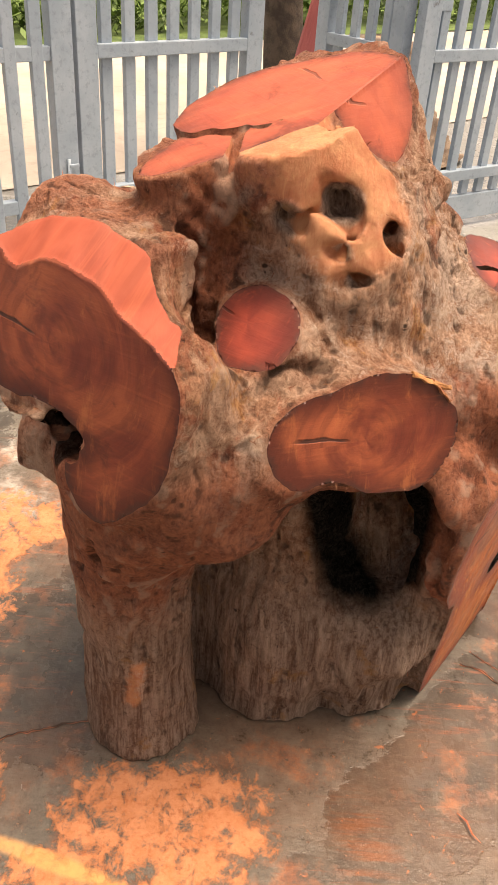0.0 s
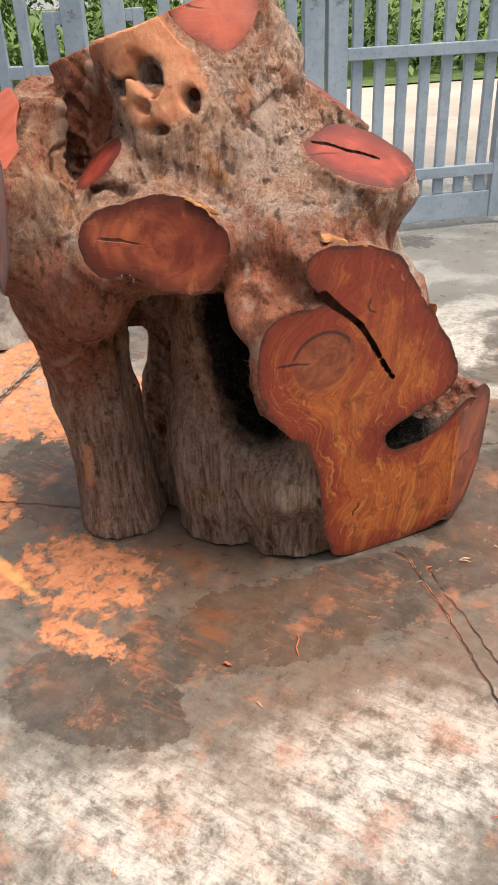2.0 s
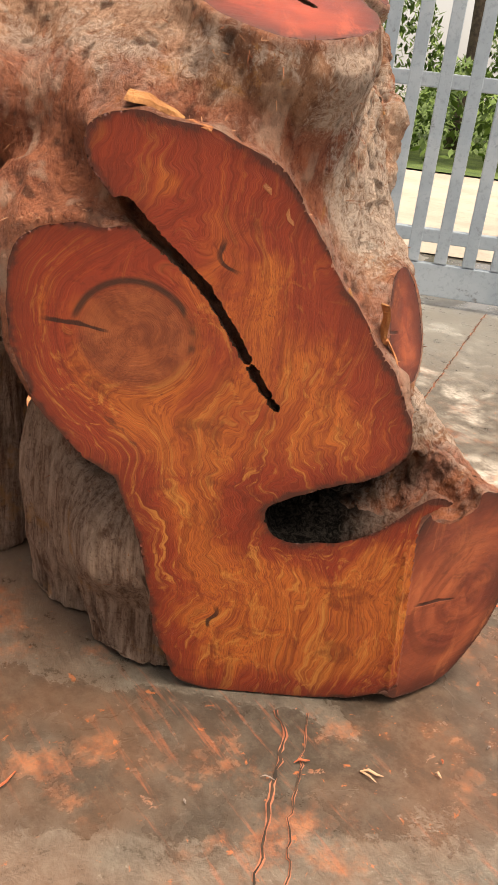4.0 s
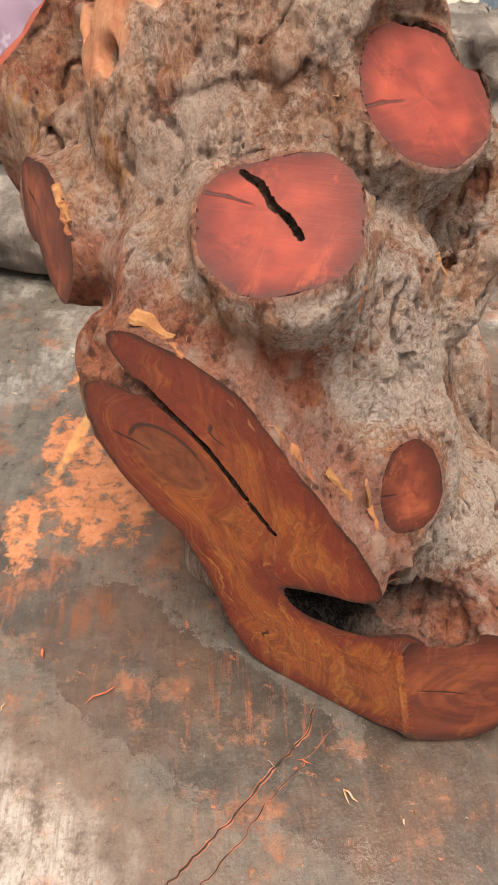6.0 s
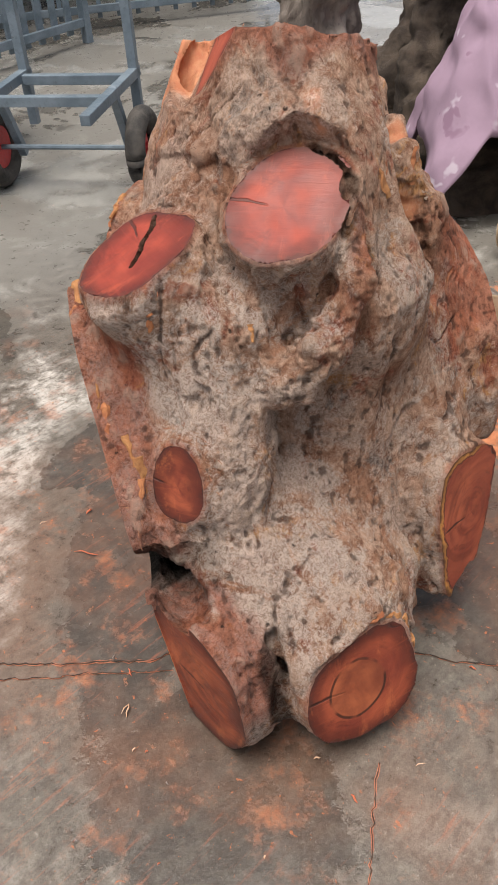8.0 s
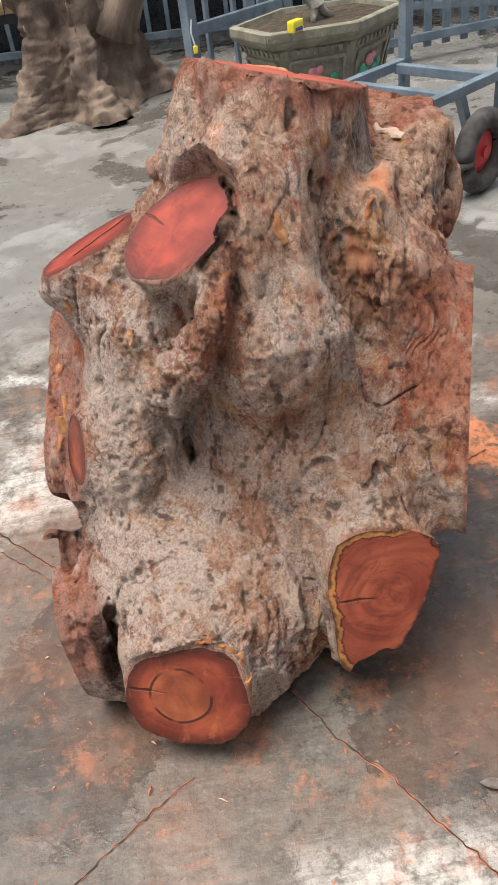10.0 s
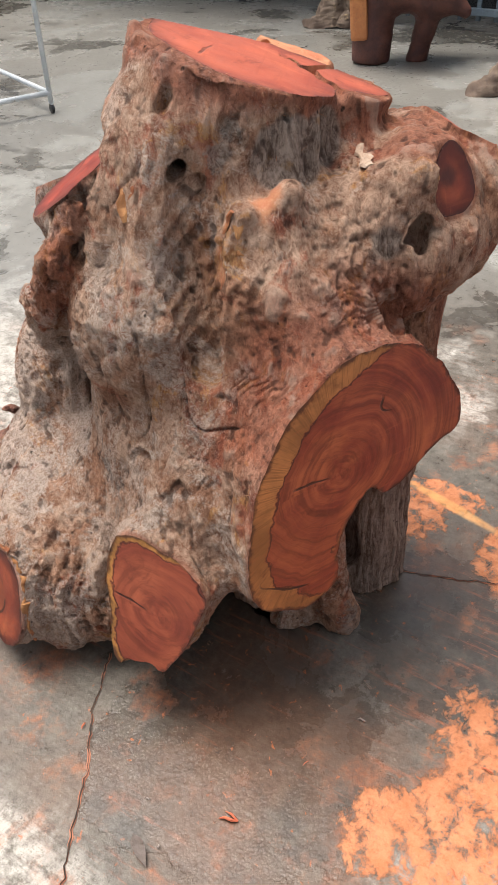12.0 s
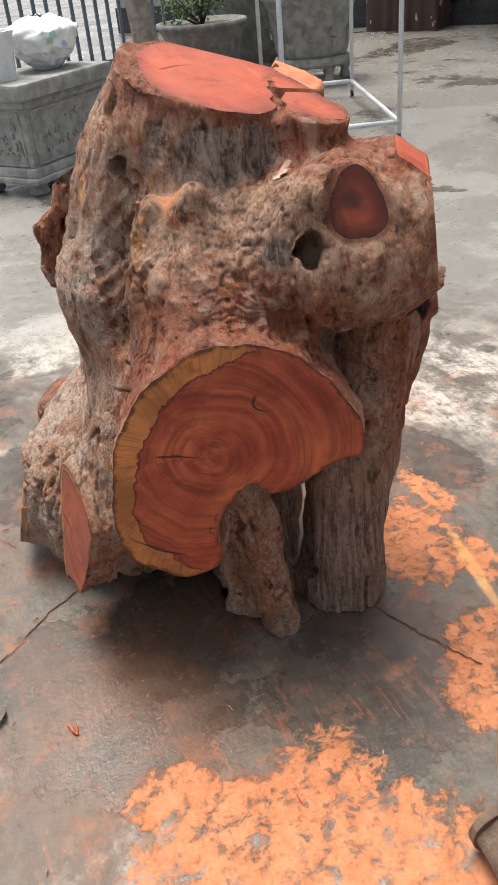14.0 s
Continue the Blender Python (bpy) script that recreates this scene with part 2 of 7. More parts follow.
    if sap:
        # a dark wavy seam parts the sapwood from the heartwood, and fine rays cross the band
        seam = m.step(m.math("ABSOLUTE", m.math("SUBTRACT", band, ragged)), 0.0022, 0.0006)
        col = m.mix(m.math("MULTIPLY", m.math("MULTIPLY", seam, m.step(band, 0.004, 0.010)), 0.8), col, (0.06, 0.014, 0.01))
        rays = m.noise(1.0, 4, 0.65, m.add("ShaderNodeCombineXYZ", X=m.math("MULTIPLY", angle, 60), Y=m.math("MULTIPLY", radius, 12), Z=1.0).outputs[0])
        col = m.mix(m.math("MULTIPLY", m.math("MULTIPLY", m.step(rays, 0.52, 0.36), m.step(m.math("SUBTRACT", band, ragged), 0.0, 0.004)), 0.6), col, tuple(c * 0.35 for c in sap))
    wide = m.math("ADD", rim, m.math("MULTIPLY", m.math("SUBTRACT", m.noise(9, 5, 0.65, face), 0.5), 0.06))
    if not sap and not slab:
        col = m.mix(m.step(wide, 0.034, 0.002, 0.0, edge), col, tuple(c * 0.5 for c in dark))
        col = m.mix(m.math("MULTIPLY", m.step(m.noise(1.0, 6, 0.75, m.scaled(face, (30, 8, 1), (0, 0, 0.3)), 0.8), 0.53, 0.70), 0.45), col, tuple(min(1, c * k) for c, k in zip(light, (1.35, 1.7, 1.5))))
    # drying cracks: thin, curved and broken
    vein = m.math("ABSOLUTE", m.math("SUBTRACT", m.noise(6, 2, 0.35, m.scaled(face, (0.7, 1.3, 1), (0, 0, 0.5)), 0.2), 0.5))
    vein = m.math("MULTIPLY", m.step(m.math("ADD", vein, m.math("MULTIPLY", m.math("SUBTRACT", m.noise(60, 3, 0.6, face), 0.5), 0.012)), 0.009, 0.004), m.step(m.noise(8, 2, 0.5, m.scaled(face, (1, 1, 1), (0, 0, 1.9))), 0.63, 0.67))
    col = m.mix(m.math("MULTIPLY", vein, 0.9), col, (0.03, 0.010, 0.008))
    col = m.mix(m.math("MULTIPLY", m.step(ragged, 0.007, 0.0), 0.85), col, (0.06, 0.018, 0.013))
    if dusty:
        col = m.mix(m.math("MULTIPLY", m.step(m.noise(24, 5, 0.65), 0.3, 0.7), dusty), col, (0.43, 0.108, 0.056))
    stain = m.step(m.noise(15, 6, 0.68, m.scaled(face, (1, 1, 1), (0, 0, 0.9)), 1.0), 0.55, 0.68)
    col = m.mix(m.math("MULTIPLY", stain, 0.5), col, tuple(c * 0.4 for c in dark))
    height = m.math("ADD", m.math("MULTIPLY", fibre, 0.5), m.math("MULTIPLY", lines, 0.5 if slab else 0.2))
    if not slab:
        # grain and saw marks that cross the face
        hatch = m.noise(1.0, 6, 0.7, m.scaled(face, (9, 95, 1), (0, 0, 0.7)), 0.5)
        col = m.mix(m.math("MULTIPLY", m.step(hatch, 0.46, 0.34), 0.16), col, tuple(c * 0.5 for c in dark))
        col = m.mix(m.math("MULTIPLY", m.step(hatch, 0.54, 0.70), 0.16), col, tuple(min(1, c * 1.35) for c in light))
        check = m.step(m.noise(1.0, 4, 0.6, m.scaled(face, (6, 60, 1), (0, 0, -0.5)), 0.6), 0.69, 0.73)
        col = m.mix(m.math("MULTIPLY", check, 0.6), col, (0.07, 0.018, 0.012))
        height = m.math("ADD", m.math("MULTIPLY", hatch, 0.25), m.math("SUBTRACT", m.math("MULTIPLY", patch, 0.4), m.math("MULTIPLY", vein, 0.8)))
        col = m.mix(m.step(m.math("ADD", radius, m.math("MULTIPLY", m.math("SUBTRACT", patch, 0.5), 0.03)), 0.020, 0.004, 0.0, pith), col, (0.05, 0.014, 0.01))
    if disc_at:
        # an older branch shows as a disc within the face
        wob = m.math("ADD", radius, m.math("MULTIPLY", m.math("SUBTRACT", warp2, 0.5), 0.03))
        col = m.mix(m.step(wob, disc_at + 0.004, disc_at - 0.004, 0.0, 0.75), col, m.mix(m.step(patch, 0.35, 0.65), (0.20, 0.05, 0.022), (0.40, 0.115, 0.045)))
        rim_line = m.math("MULTIPLY", m.step(m.math("ABSOLUTE", m.math("SUBTRACT", wob, disc_at)), 0.0035, 0.001), m.step(m.noise(14, 2, 0.5, face), 0.42, 0.55))
        col = m.mix(m.math("MULTIPLY", rim_line, 0.85), col, (0.03, 0.012, 0.008))
    return m.done(col, m.step(patch, 0.3, 0.7, rough - 0.1, rough + 0.12), m.bump(height, 0.45, 0.005), Coat_Weight=coat, Coat_Roughness=0.25)


def make_concrete():
    m = Nodes("wet_concrete", 0.6)
    big = m.noise(1.3, 5, 0.6, warp=0.3)
    mid = m.noise(6.0, 6, 0.65, warp=0.4)
    blot = m.noise(26, 8, 0.78, warp=0.15)
    fine = m.noise(90, 6, 0.75)
    grit = m.noise(420, 3, 0.7)
    sweep = m.noise(26, 5, 0.7, m.scaled(m.co, (0.3, 3.2, 1), (0, 0, 0.6)))
    sep = m.add("ShaderNodeSeparateXYZ", Vector=m.co)
    near = m.math("SQRT", m.math("ADD", m.math("MULTIPLY", sep.outputs[0], sep.outputs[0]), m.math("MULTIPLY", sep.outputs[1], sep.outputs[1])))
    ragged = m.math("ADD", near, m.math("MULTIPLY", m.math("SUBTRACT", m.noise(4.5, 5, 0.6), 0.5), 0.75))

    def spot(x, y, rx, ry, turn=0.0, edge=0.35, wild=1.5):
        c, s = math.cos(turn), math.sin(turn)
        dx, dy = m.math("SUBTRACT", sep.outputs[0], x), m.math("SUBTRACT", sep.outputs[1], y)
        u = m.math("DIVIDE", m.math("ADD", m.math("MULTIPLY", dx, c), m.math("MULTIPLY", dy, s)), rx)
        v = m.math("DIVIDE", m.math("SUBTRACT", m.math("MULTIPLY", dy, c), m.math("MULTIPLY", dx, s)), ry)
        r = m.math("SQRT", m.math("ADD", m.math("MULTIPLY", u, u), m.math("MULTIPLY", v, v)))
        r = m.math("ADD", r, m.math("MULTIPLY", m.math("SUBTRACT", m.noise(7, 7, 0.7), 0.5), wild))
        return m.step(r, 1.0, 1.0 - edge)

    # damp concrete, pale where it has dried, dark where water stands
    damp = m.mix(m.step(blot, 0.35, 0.65), (0.080, 0.068, 0.055), (0.150, 0.130, 0.106))
    dry = m.mix(m.step(blot, 0.35, 0.62), (0.27, 0.245, 0.208), (0.48, 0.45, 0.405))
    far = m.step(near, 0.9, 1.7)
    dry = m.mix(m.math("MULTIPLY", far, 0.7), dry, m.mix(m.step(mid, 0.35, 0.65), (0.24, 0.235, 0.215), (0.36, 0.355, 0.33)))
    dryness = m.step(m.math("ADD", m.math("ADD", big, m.math("MULTIPLY", mid, 0.5)), m.math("MULTIPLY", fine, 0.12)), 0.80, 0.90)
    dryness = m.math("MULTIPLY", dryness, m.step(ragged, 0.55, 0.85))
    dryness = m.math("MAXIMUM", dryness, m.math("MULTIPLY", m.step(mid, 0.50, 0.64), m.step(near, 0.5, 0.75, 0.0, 0.45)))
    for args in DRY:
        dryness = m.math("MAXIMUM", dryness, m.math("MULTIPLY", spot(*args, 0.6, 1.6), m.step(blot, 0.30, 0.55, 0.25, 1.0)))
    col = m.mix(dryness, damp, dry)
    puddle = m.step(m.math("ADD", m.noise(1.1, 5, 0.6, m.scaled(m.co, (1, 1, 1), (0, 0, 2.2)), 0.4), m.math("MULTIPLY", mid, 0.3)), 0.70, 0.735)
    puddle = m.math("MULTIPLY", puddle, m.step(ragged, 0.7, 0.95))
    for args in WET:
        puddle = m.math("MAXIMUM", puddle, spot(*args, 0.12))
    wet = m.mix(m.step(blot, 0.35, 0.65), (0.035, 0.030, 0.025), (0.085, 0.073, 0.060))
    col = m.mix(m.math("MULTIPLY", puddle, 0.85), col, wet)
    # broom marks, grit and rusty stains of wood dust washed about
    col = m.mix(m.math("MULTIPLY", m.step(sweep, 0.50, 0.36), m.step(near, 1.3, 0.8, 0.0, 0.4)), col, (0.075, 0.06, 0.048))
    col = m.mix(m.math("MULTIPLY", m.math("MULTIPLY", m.step(sweep, 0.54, 0.66), m.step(m.noise(3.5, 4, 0.6, m.scaled(m.co, (1, 1, 1), (0, 0, 2.9))), 0.46, 0.58)), m.step(near, 1.2, 0.6, 0.0, 0.5)), col, (0.36, 0.12, 0.065))
    col = m.mix(m.math("MULTIPLY", m.step(fine, 0.47, 0.36), 0.5), col, (0.07, 0.055, 0.043))
    col = m.mix(m.math("MULTIPLY", m.step(fine, 0.58, 0.72), m.step(puddle, 1.0, 0.0, 0.05, 0.4)), col, (0.50, 0.45, 0.39))
    col = m.mix(m.math("MULTIPLY", m.step(grit, 0.56, 0.66), 0.5), col, (0.06, 0.045, 0.035))
    rust = m.math("MULTIPLY", m.step(m.noise(7.5, 6, 0.7, m.scaled(m.co, (1, 1, 1), (0, 0, 1.3))), 0.52, 0.66), m.step(near, 1.5, 0.5))
    rust = m.math("MULTIPLY", rust, m.step(fine, 0.35, 0.6, 0.4, 1.0))
    col = m.mix(m.math("MULTIPLY", rust, 0.6), col, m.mix(m.step(blot, 0.4, 0.6), (0.27, 0.075, 0.028), (0.44, 0.15, 0.058)))
    brown = m.math("MULTIPLY", m.step(m.noise(2.6, 4, 0.6, m.scaled(m.co, (1, 1, 1), (0, 0, 0.4))), 0.42, 0.62), m.step(near, 1.0, 0.5))
    col = m.mix(m.math("MULTIPLY", brown, 0.25), col, (0.24, 0.095, 0.042))

    col = m.mix(m.math("MULTIPLY", far, 0.5), col, m.mix(puddle, (0.24, 0.235, 0.215), (0.12, 0.115, 0.10)))
    fleck = m.noise(55, 4, 0.7, m.scaled(m.co, (1, 1, 1), (0, 0, 0.9)), 0.5)
    col = m.mix(m.math("MULTIPLY", m.step(fleck, 0.64, 0.70), m.step(near, 1.4, 0.6, 0.0, 0.75)), col, (0.42, 0.13, 0.05))
    col = m.mix(m.math("MULTIPLY", m.step(fleck, 0.35, 0.29), m.step(far, 0.0, 1.0, 0.65, 0.15)), col, (0.05, 0.038, 0.03))
    col = m.mix(m.math("MULTIPLY", m.step(blot, 0.46, 0.36), m.step(far, 0.0, 1.0, 0.45, 0.12)), col, (0.075, 0.06, 0.046))
    saw = None
    for args in SAWDUST:
        one = spot(*args, 0.5, 1.1)
        saw = one if saw is None else m.math("MAXIMUM", saw, one)
    ruffle = m.noise(30, 7, 0.75, m.scaled(m.co, (1.1, 0.95, 1), (0, 0, 0.5)), 0.3)
    saw = m.step(m.math("ADD", m.math("MULTIPLY", saw, 0.30), m.math("MULTIPLY", ruffle, 1.15)), 0.72, 0.88)
    dust = m.mix(m.step(blot, 0.3, 0.7), (0.46, 0.165, 0.070), (0.60, 0.245, 0.120))
    dust = m.mix(m.math("MULTIPLY", m.step(fine, 0.50, 0.34), 0.5), dust, (0.33, 0.085, 0.035))
    dust = m.mix(m.math("MULTIPLY", m.step(grit, 0.58, 0.70), 0.4), dust, (0.70, 0.30, 0.15))
    col = m.mix(m.math("MULTIPLY", saw, 0.95), col, dust)
    trail = spot(-0.30, -0.372, 0.17, 0.016, -0.27, 0.6, 0.5)
    col = m.mix(m.math("MULTIPLY", trail, m.step(blot, 0.3, 0.6, 0.4, 0.9)), col, (0.66, 0.33, 0.12))
    tea = m.math("MULTIPLY", spot(0.13, -0.33, 0.07, 0.13, 0.3, 0.9, 1.4), m.step(sweep, 0.42, 0.62))
    col = m.mix(m.math("MULTIPLY", tea, 0.7), col, (0.20, 0.065, 0.025))
    rough = m.mix(puddle, m.mix(dryness, m.mix(m.step(blot, 0.35, 0.65), (0.26, 0.26, 0.26), (0.50, 0.50, 0.50)), m.mix(far, (0.70, 0.70, 0.70), (0.20, 0.20, 0.20))), m.mix(m.step(mid, 0.4, 0.6), (0.10, 0.10, 0.10), (0.30, 0.30, 0.30)))
    rough = m.mix(m.math("MAXIMUM", saw, m.math("MULTIPLY", rust, 0.5)), rough, (0.95, 0.95, 0.95))
    height = m.math("ADD", m.math("MULTIPLY", fine, 0.6), m.math("ADD", m.math("MULTIPLY", sweep, 0.15), m.math("MULTIPLY", saw, 0.8)))
    height = m.math("MULTIPLY", height, m.step(puddle, 1.0, 0.0, 0.55, 1.0))
    return m.done(col, rough, m.bump(height, m.mix(far, (0.55, 0.55, 0.55), (0.06, 0.06, 0.06)), 0.006), Specular_IOR_Level=m.step(far, 0.0, 1.0, 0.42, 1.0))


# x, y, half-length, half-width, turn of each spill of sawdust
SAWDUST = [(-0.15, -0.31, 0.20, 0.14, 0.0), (-0.64, 0.27, 0.24, 0.22, 0.0), (-0.70, 0.08, 0.16, 0.17, 0.0), (-0.56, -0.20, 0.13, 0.09, 0.4), (-0.46, -0.30, 0.12, 0.15, 0.4), (-1.0, 0.10, 0.34, 0.60, 0.0), (-0.28, -0.40, 0.12, 0.06, 0.0), (-0.55, 0.11, 0.11, 0.13, 0.0), (-0.48, 0.31, 0.10, 0.10, 0.0), (-0.05, -0.45, 0.12, 0.05, 0.1)]
# the same for dried, whitish concrete
DRY = [(0.50, -0.42, 0.34, 0.17, 0.85), (0.30, -0.66, 0.30, 0.16, 0.2), (0.80, -0.25, 0.22, 0.30, 0.0), (0.0, 0.66, 0.26, 0.15, 0.2), (-0.14, -0.72, 0.14, 0.12, 0.0), (0.66, 0.42, 0.12, 0.10, 0.0)]
# the same for spilt water
WET = [(0.05, -0.53, 0.16, 0.10, 0.1), (-0.24, 0.34, 0.24, 0.20, 0.6), (-0.38, -0.06, 0.13, 0.21, 0.2), (0.27, -0.19, 0.42, 0.11, 0.88), (0.46, 0.26, 0.18, 0.22, 0.0), (-0.12, 0.16, 0.16, 0.16, 0.0), (-0.82, 0.62, 0.20, 0.28, 0.3), (-0.50, -0.02, 0.12, 0.15, 0.0)]


def make_plain(name, a, b, scale=14.0, rough=0.6, metal=0.0, bump=0.15, spots=None, spec=0.5, stretch=(1, 1, 1)):
    """Paint, stone, cloth or wood in two tones with blotches, fine grain and optional wear."""
    m = Nodes(name, rough, metal, spec)
    co = m.scaled(m.co, stretch)
    mid, fine = m.noise(scale, 5, 0.6, co, 0.3), m.noise(scale * 9, 4, 0.7, co)
    col = m.mix(m.step(mid, 0.35, 0.66), a, b)
    col = m.mix(m.math("MULTIPLY", m.step(fine, 0.5, 0.3), 0.4), col, tuple(c * 0.55 for c in a))
    if spots:
        col = m.mix(m.step(m.noise(scale * 1.7, 6, 0.7), 0.62, 0.70), col, spots)
    return m.done(col, m.step(fine, 0.3, 0.7, max(rough - 0.12, 0.03), min(rough + 0.12, 1)), m.bump(m.math("ADD", mid, fine), bump, 0.01))


BARK = make_bark()
FIBRE = make_plain("torn_wood_fibre", (0.30, 0.10, 0.05), (0.50, 0.25, 0.14), 60, 0.9)
SALMON = make_sawn("sawn_salmon_heartwood", (0.27, 0.045, 0.024), (0.40, 0.085, 0.043), 30, 0.15, 0.72, dusty=0.4, edge=0.35)
SCARLET = make_sawn("sawn_scarlet_heartwood", (0.17, 0.022, 0.014), (0.33, 0.050, 0.027), 40, 0.14, 0.55, dusty=0.1)
RUSSET = make_sawn("sawn_russet_heartwood", (0.17, 0.030, 0.017), (0.40, 0.10, 0.042), 60, 0.35, 0.5, coat=0.1)
PITHED = make_sawn("sawn_pithed_heartwood", (0.19, 0.034, 0.019), (0.34, 0.08, 0.034), 60, 0.2, 0.55, pith=0.85)
DISCED = make_sawn("sawn_disced_heartwood", (0.19, 0.034, 0.019), (0.38, 0.085, 0.036), 60, 0.25, 0.55, disc_at=0.048)
AMBER = make_sawn("sawn_amber_burl", (0.33, 0.043, 0.018), (0.60, 0.155, 0.034), 170, 0.42, 0.45, coat=0.2, slab=True)
RINGED = make_sawn("sawn_ringed_heartwood", (0.24, 0.036, 0.021), (0.47, 0.118, 0.046), 75, 0.5, 0.5, sap=(0.60, 0.23, 0.07), sap_width=0.035, coat=0.1)
WEDGE = make_sawn("sawn_wedge_heartwood", (0.24, 0.045, 0.025), (0.43, 0.105, 0.05), 60, 0.4, 0.55, sap=(0.60, 0.27, 0.07), sap_width=0.012)
CONCRETE = make_concrete()
STEEL = make_plain("blue_grey_gate_paint", (0.27, 0.34, 0.41), (0.35, 0.42, 0.49), 6, 0.42, 0.0, 0.08, (0.15, 0.17, 0.19))
GREYWOOD = make_plain("grey_driftwood", (0.11, 0.088, 0.072), (0.28, 0.235, 0.20), 9, 0.9, 0, 0.8, (0.08, 0.06, 0.05), stretch=(1, 1, 0.35))
STONE = make_plain("grey_carved_stone", (0.20, 0.20, 0.19), (0.33, 0.33, 0.31), 16, 0.85, 0, 0.5, (0.12, 0.13, 0.11))


# ---- mesh helpers ----
def mesh_of(bm, name, material, smooth=False):
    data = bpy.data.meshes.new(name)
    bm.normal_update()
    bm.to_mesh(data)
    bm.free()
    for m in material if isinstance(material, (list, tuple)) else [material]:
        data.materials.append(m)
    if smooth:
        data.polygons.foreach_set("use_smooth", [True] * len(data.polygons))
    return data


def part(name, bm, material, parent=None, label="", smooth=False, at=None):
    ob = new(name, mesh_of(bm, name, material, smooth))
    if parent:
        ob.parent = parent
    if at is not None:
        ob.matrix_basis = at
    return tagged(ob, label)


def holder(name, at=None):
    ob = new(name)
    ob.empty_display_size = 0.1
    if at is not None:
        ob.matrix_basis = at
    return ob


def box(bm, size, at=(0, 0, 0), turn=0.0, bevel=0.0, m=None):
    """Adds a bevelled box, centred on at, to a bmesh."""
    made = bmesh.ops.create_cube(bm, size=1.0)["verts"]
    place = (m or Matrix.Translation(at) @ Matrix.Rotation(turn, 4, "Z")) @ Matrix.Diagonal((*size, 1))
    bmesh.ops.transform(bm, matrix=place, verts=made)
    if bevel:
        edges = list({e for v in made for e in v.link_edges})
        bmesh.ops.bevel(bm, geom=edges, offset=bevel, segments=2, affect="EDGES", profile=0.6)
    return bm


def one_box(size, at=(0, 0, 0), turn=0.0, bevel=0.003):
    return box(bmesh.new(), size, at, turn, bevel)


def lathe(profile, sides=32, squash=None, phase=0.0):
    """A turned body from (radius, height) pairs; squash(angle, r, z) may shape the radius."""
    bm = bmesh.new()
    rings = []
    for r, z in profile:
        ring = []
        for i in range(sides):
            a = 2 * math.pi * (i + phase) / sides
            k = squash(a, r, z) if squash else 1.0
            ring.append(bm.verts.new((r * k * math.cos(a), r * k * math.sin(a), z)))
        rings.append(ring)
    for lo, hi in zip(rings, rings[1:]):
        for i in range(sides):
            j = (i + 1) % sides
            bm.faces.new((lo[i], lo[j], hi[j], hi[i]))
    bm.faces.new(list(reversed(rings[0])))
    bm.faces.new(rings[-1])
    return bm


def tube(bm, points, radius, sides=8):
    """A round bar along a line of points; radius may be a list."""
    points = [Vector(p) for p in points]
    rad = radius if isinstance(radius, (list, tuple)) else [radius] * len(points)
    rings = []
    for i, p in enumerate(points):
        d = (points[min(i + 1, len(points) - 1)] - points[max(i - 1, 0)]).normalized()
        x = d.cross(Vector((0, 0, 1)) if abs(d.z) < 0.95 else Vector((1, 0, 0))).normalized()
        y = d.cross(x)
        rings.append([bm.verts.new(p + rad[i] * (math.cos(a) * x + math.sin(a) * y)) for a in (2 * math.pi * k / sides for k in range(sides))])
    for lo, hi in zip(rings, rings[1:]):
        for k in range(sides):
            bm.faces.new((lo[k], lo[(k + 1) % sides], hi[(k + 1) % sides], hi[k]))
    bm.faces.new(rings[0])
    bm.faces.new(list(reversed(rings[-1])))
    bmesh.ops.recalc_face_normals(bm, faces=bm.faces[:])
    return bm


def lattice_noise(p, seed=0):
    """Smooth value noise at points p (n x 3), between -1 and 1."""
    i = np.floor(p).astype(np.int64)
    f = p - i
    f = f * f * (3 - 2 * f)
    total = np.zeros(len(p))
    for dx in (0, 1):
        for dy in (0, 1):
            for dz in (0, 1):
                h = ((i[:, 0] + dx) * 374761393 + (i[:, 1] + dy) * 668265263 + (i[:, 2] + dz) * 2147483647 + seed * 144665) & 0xFFFFFFFF
                h = ((h ^ (h >> 13)) * 1274126177) & 0xFFFFFFFF
                h = ((h ^ (h >> 16)) & 0xFFFF) / 32767.5 - 1.0
                w = (f[:, 0] if dx else 1 - f[:, 0]) * (f[:, 1] if dy else 1 - f[:, 1]) * (f[:, 2] if dz else 1 - f[:, 2])
                total += h * w
    return total


def layered(p, scale, octaves=3, seed=0):
    if len(p) > 30000:
        return np.concatenate([layered(p[k:k + 30000], scale, octaves, seed) for k in range(0, len(p), 30000)])
    total, weight = 0.0, 1.0
    for k in range(octaves):
        total = total + weight * lattice_noise(p * scale * 2.03**k + 17.3 * k, seed + k)
        weight *= 0.52
    return total


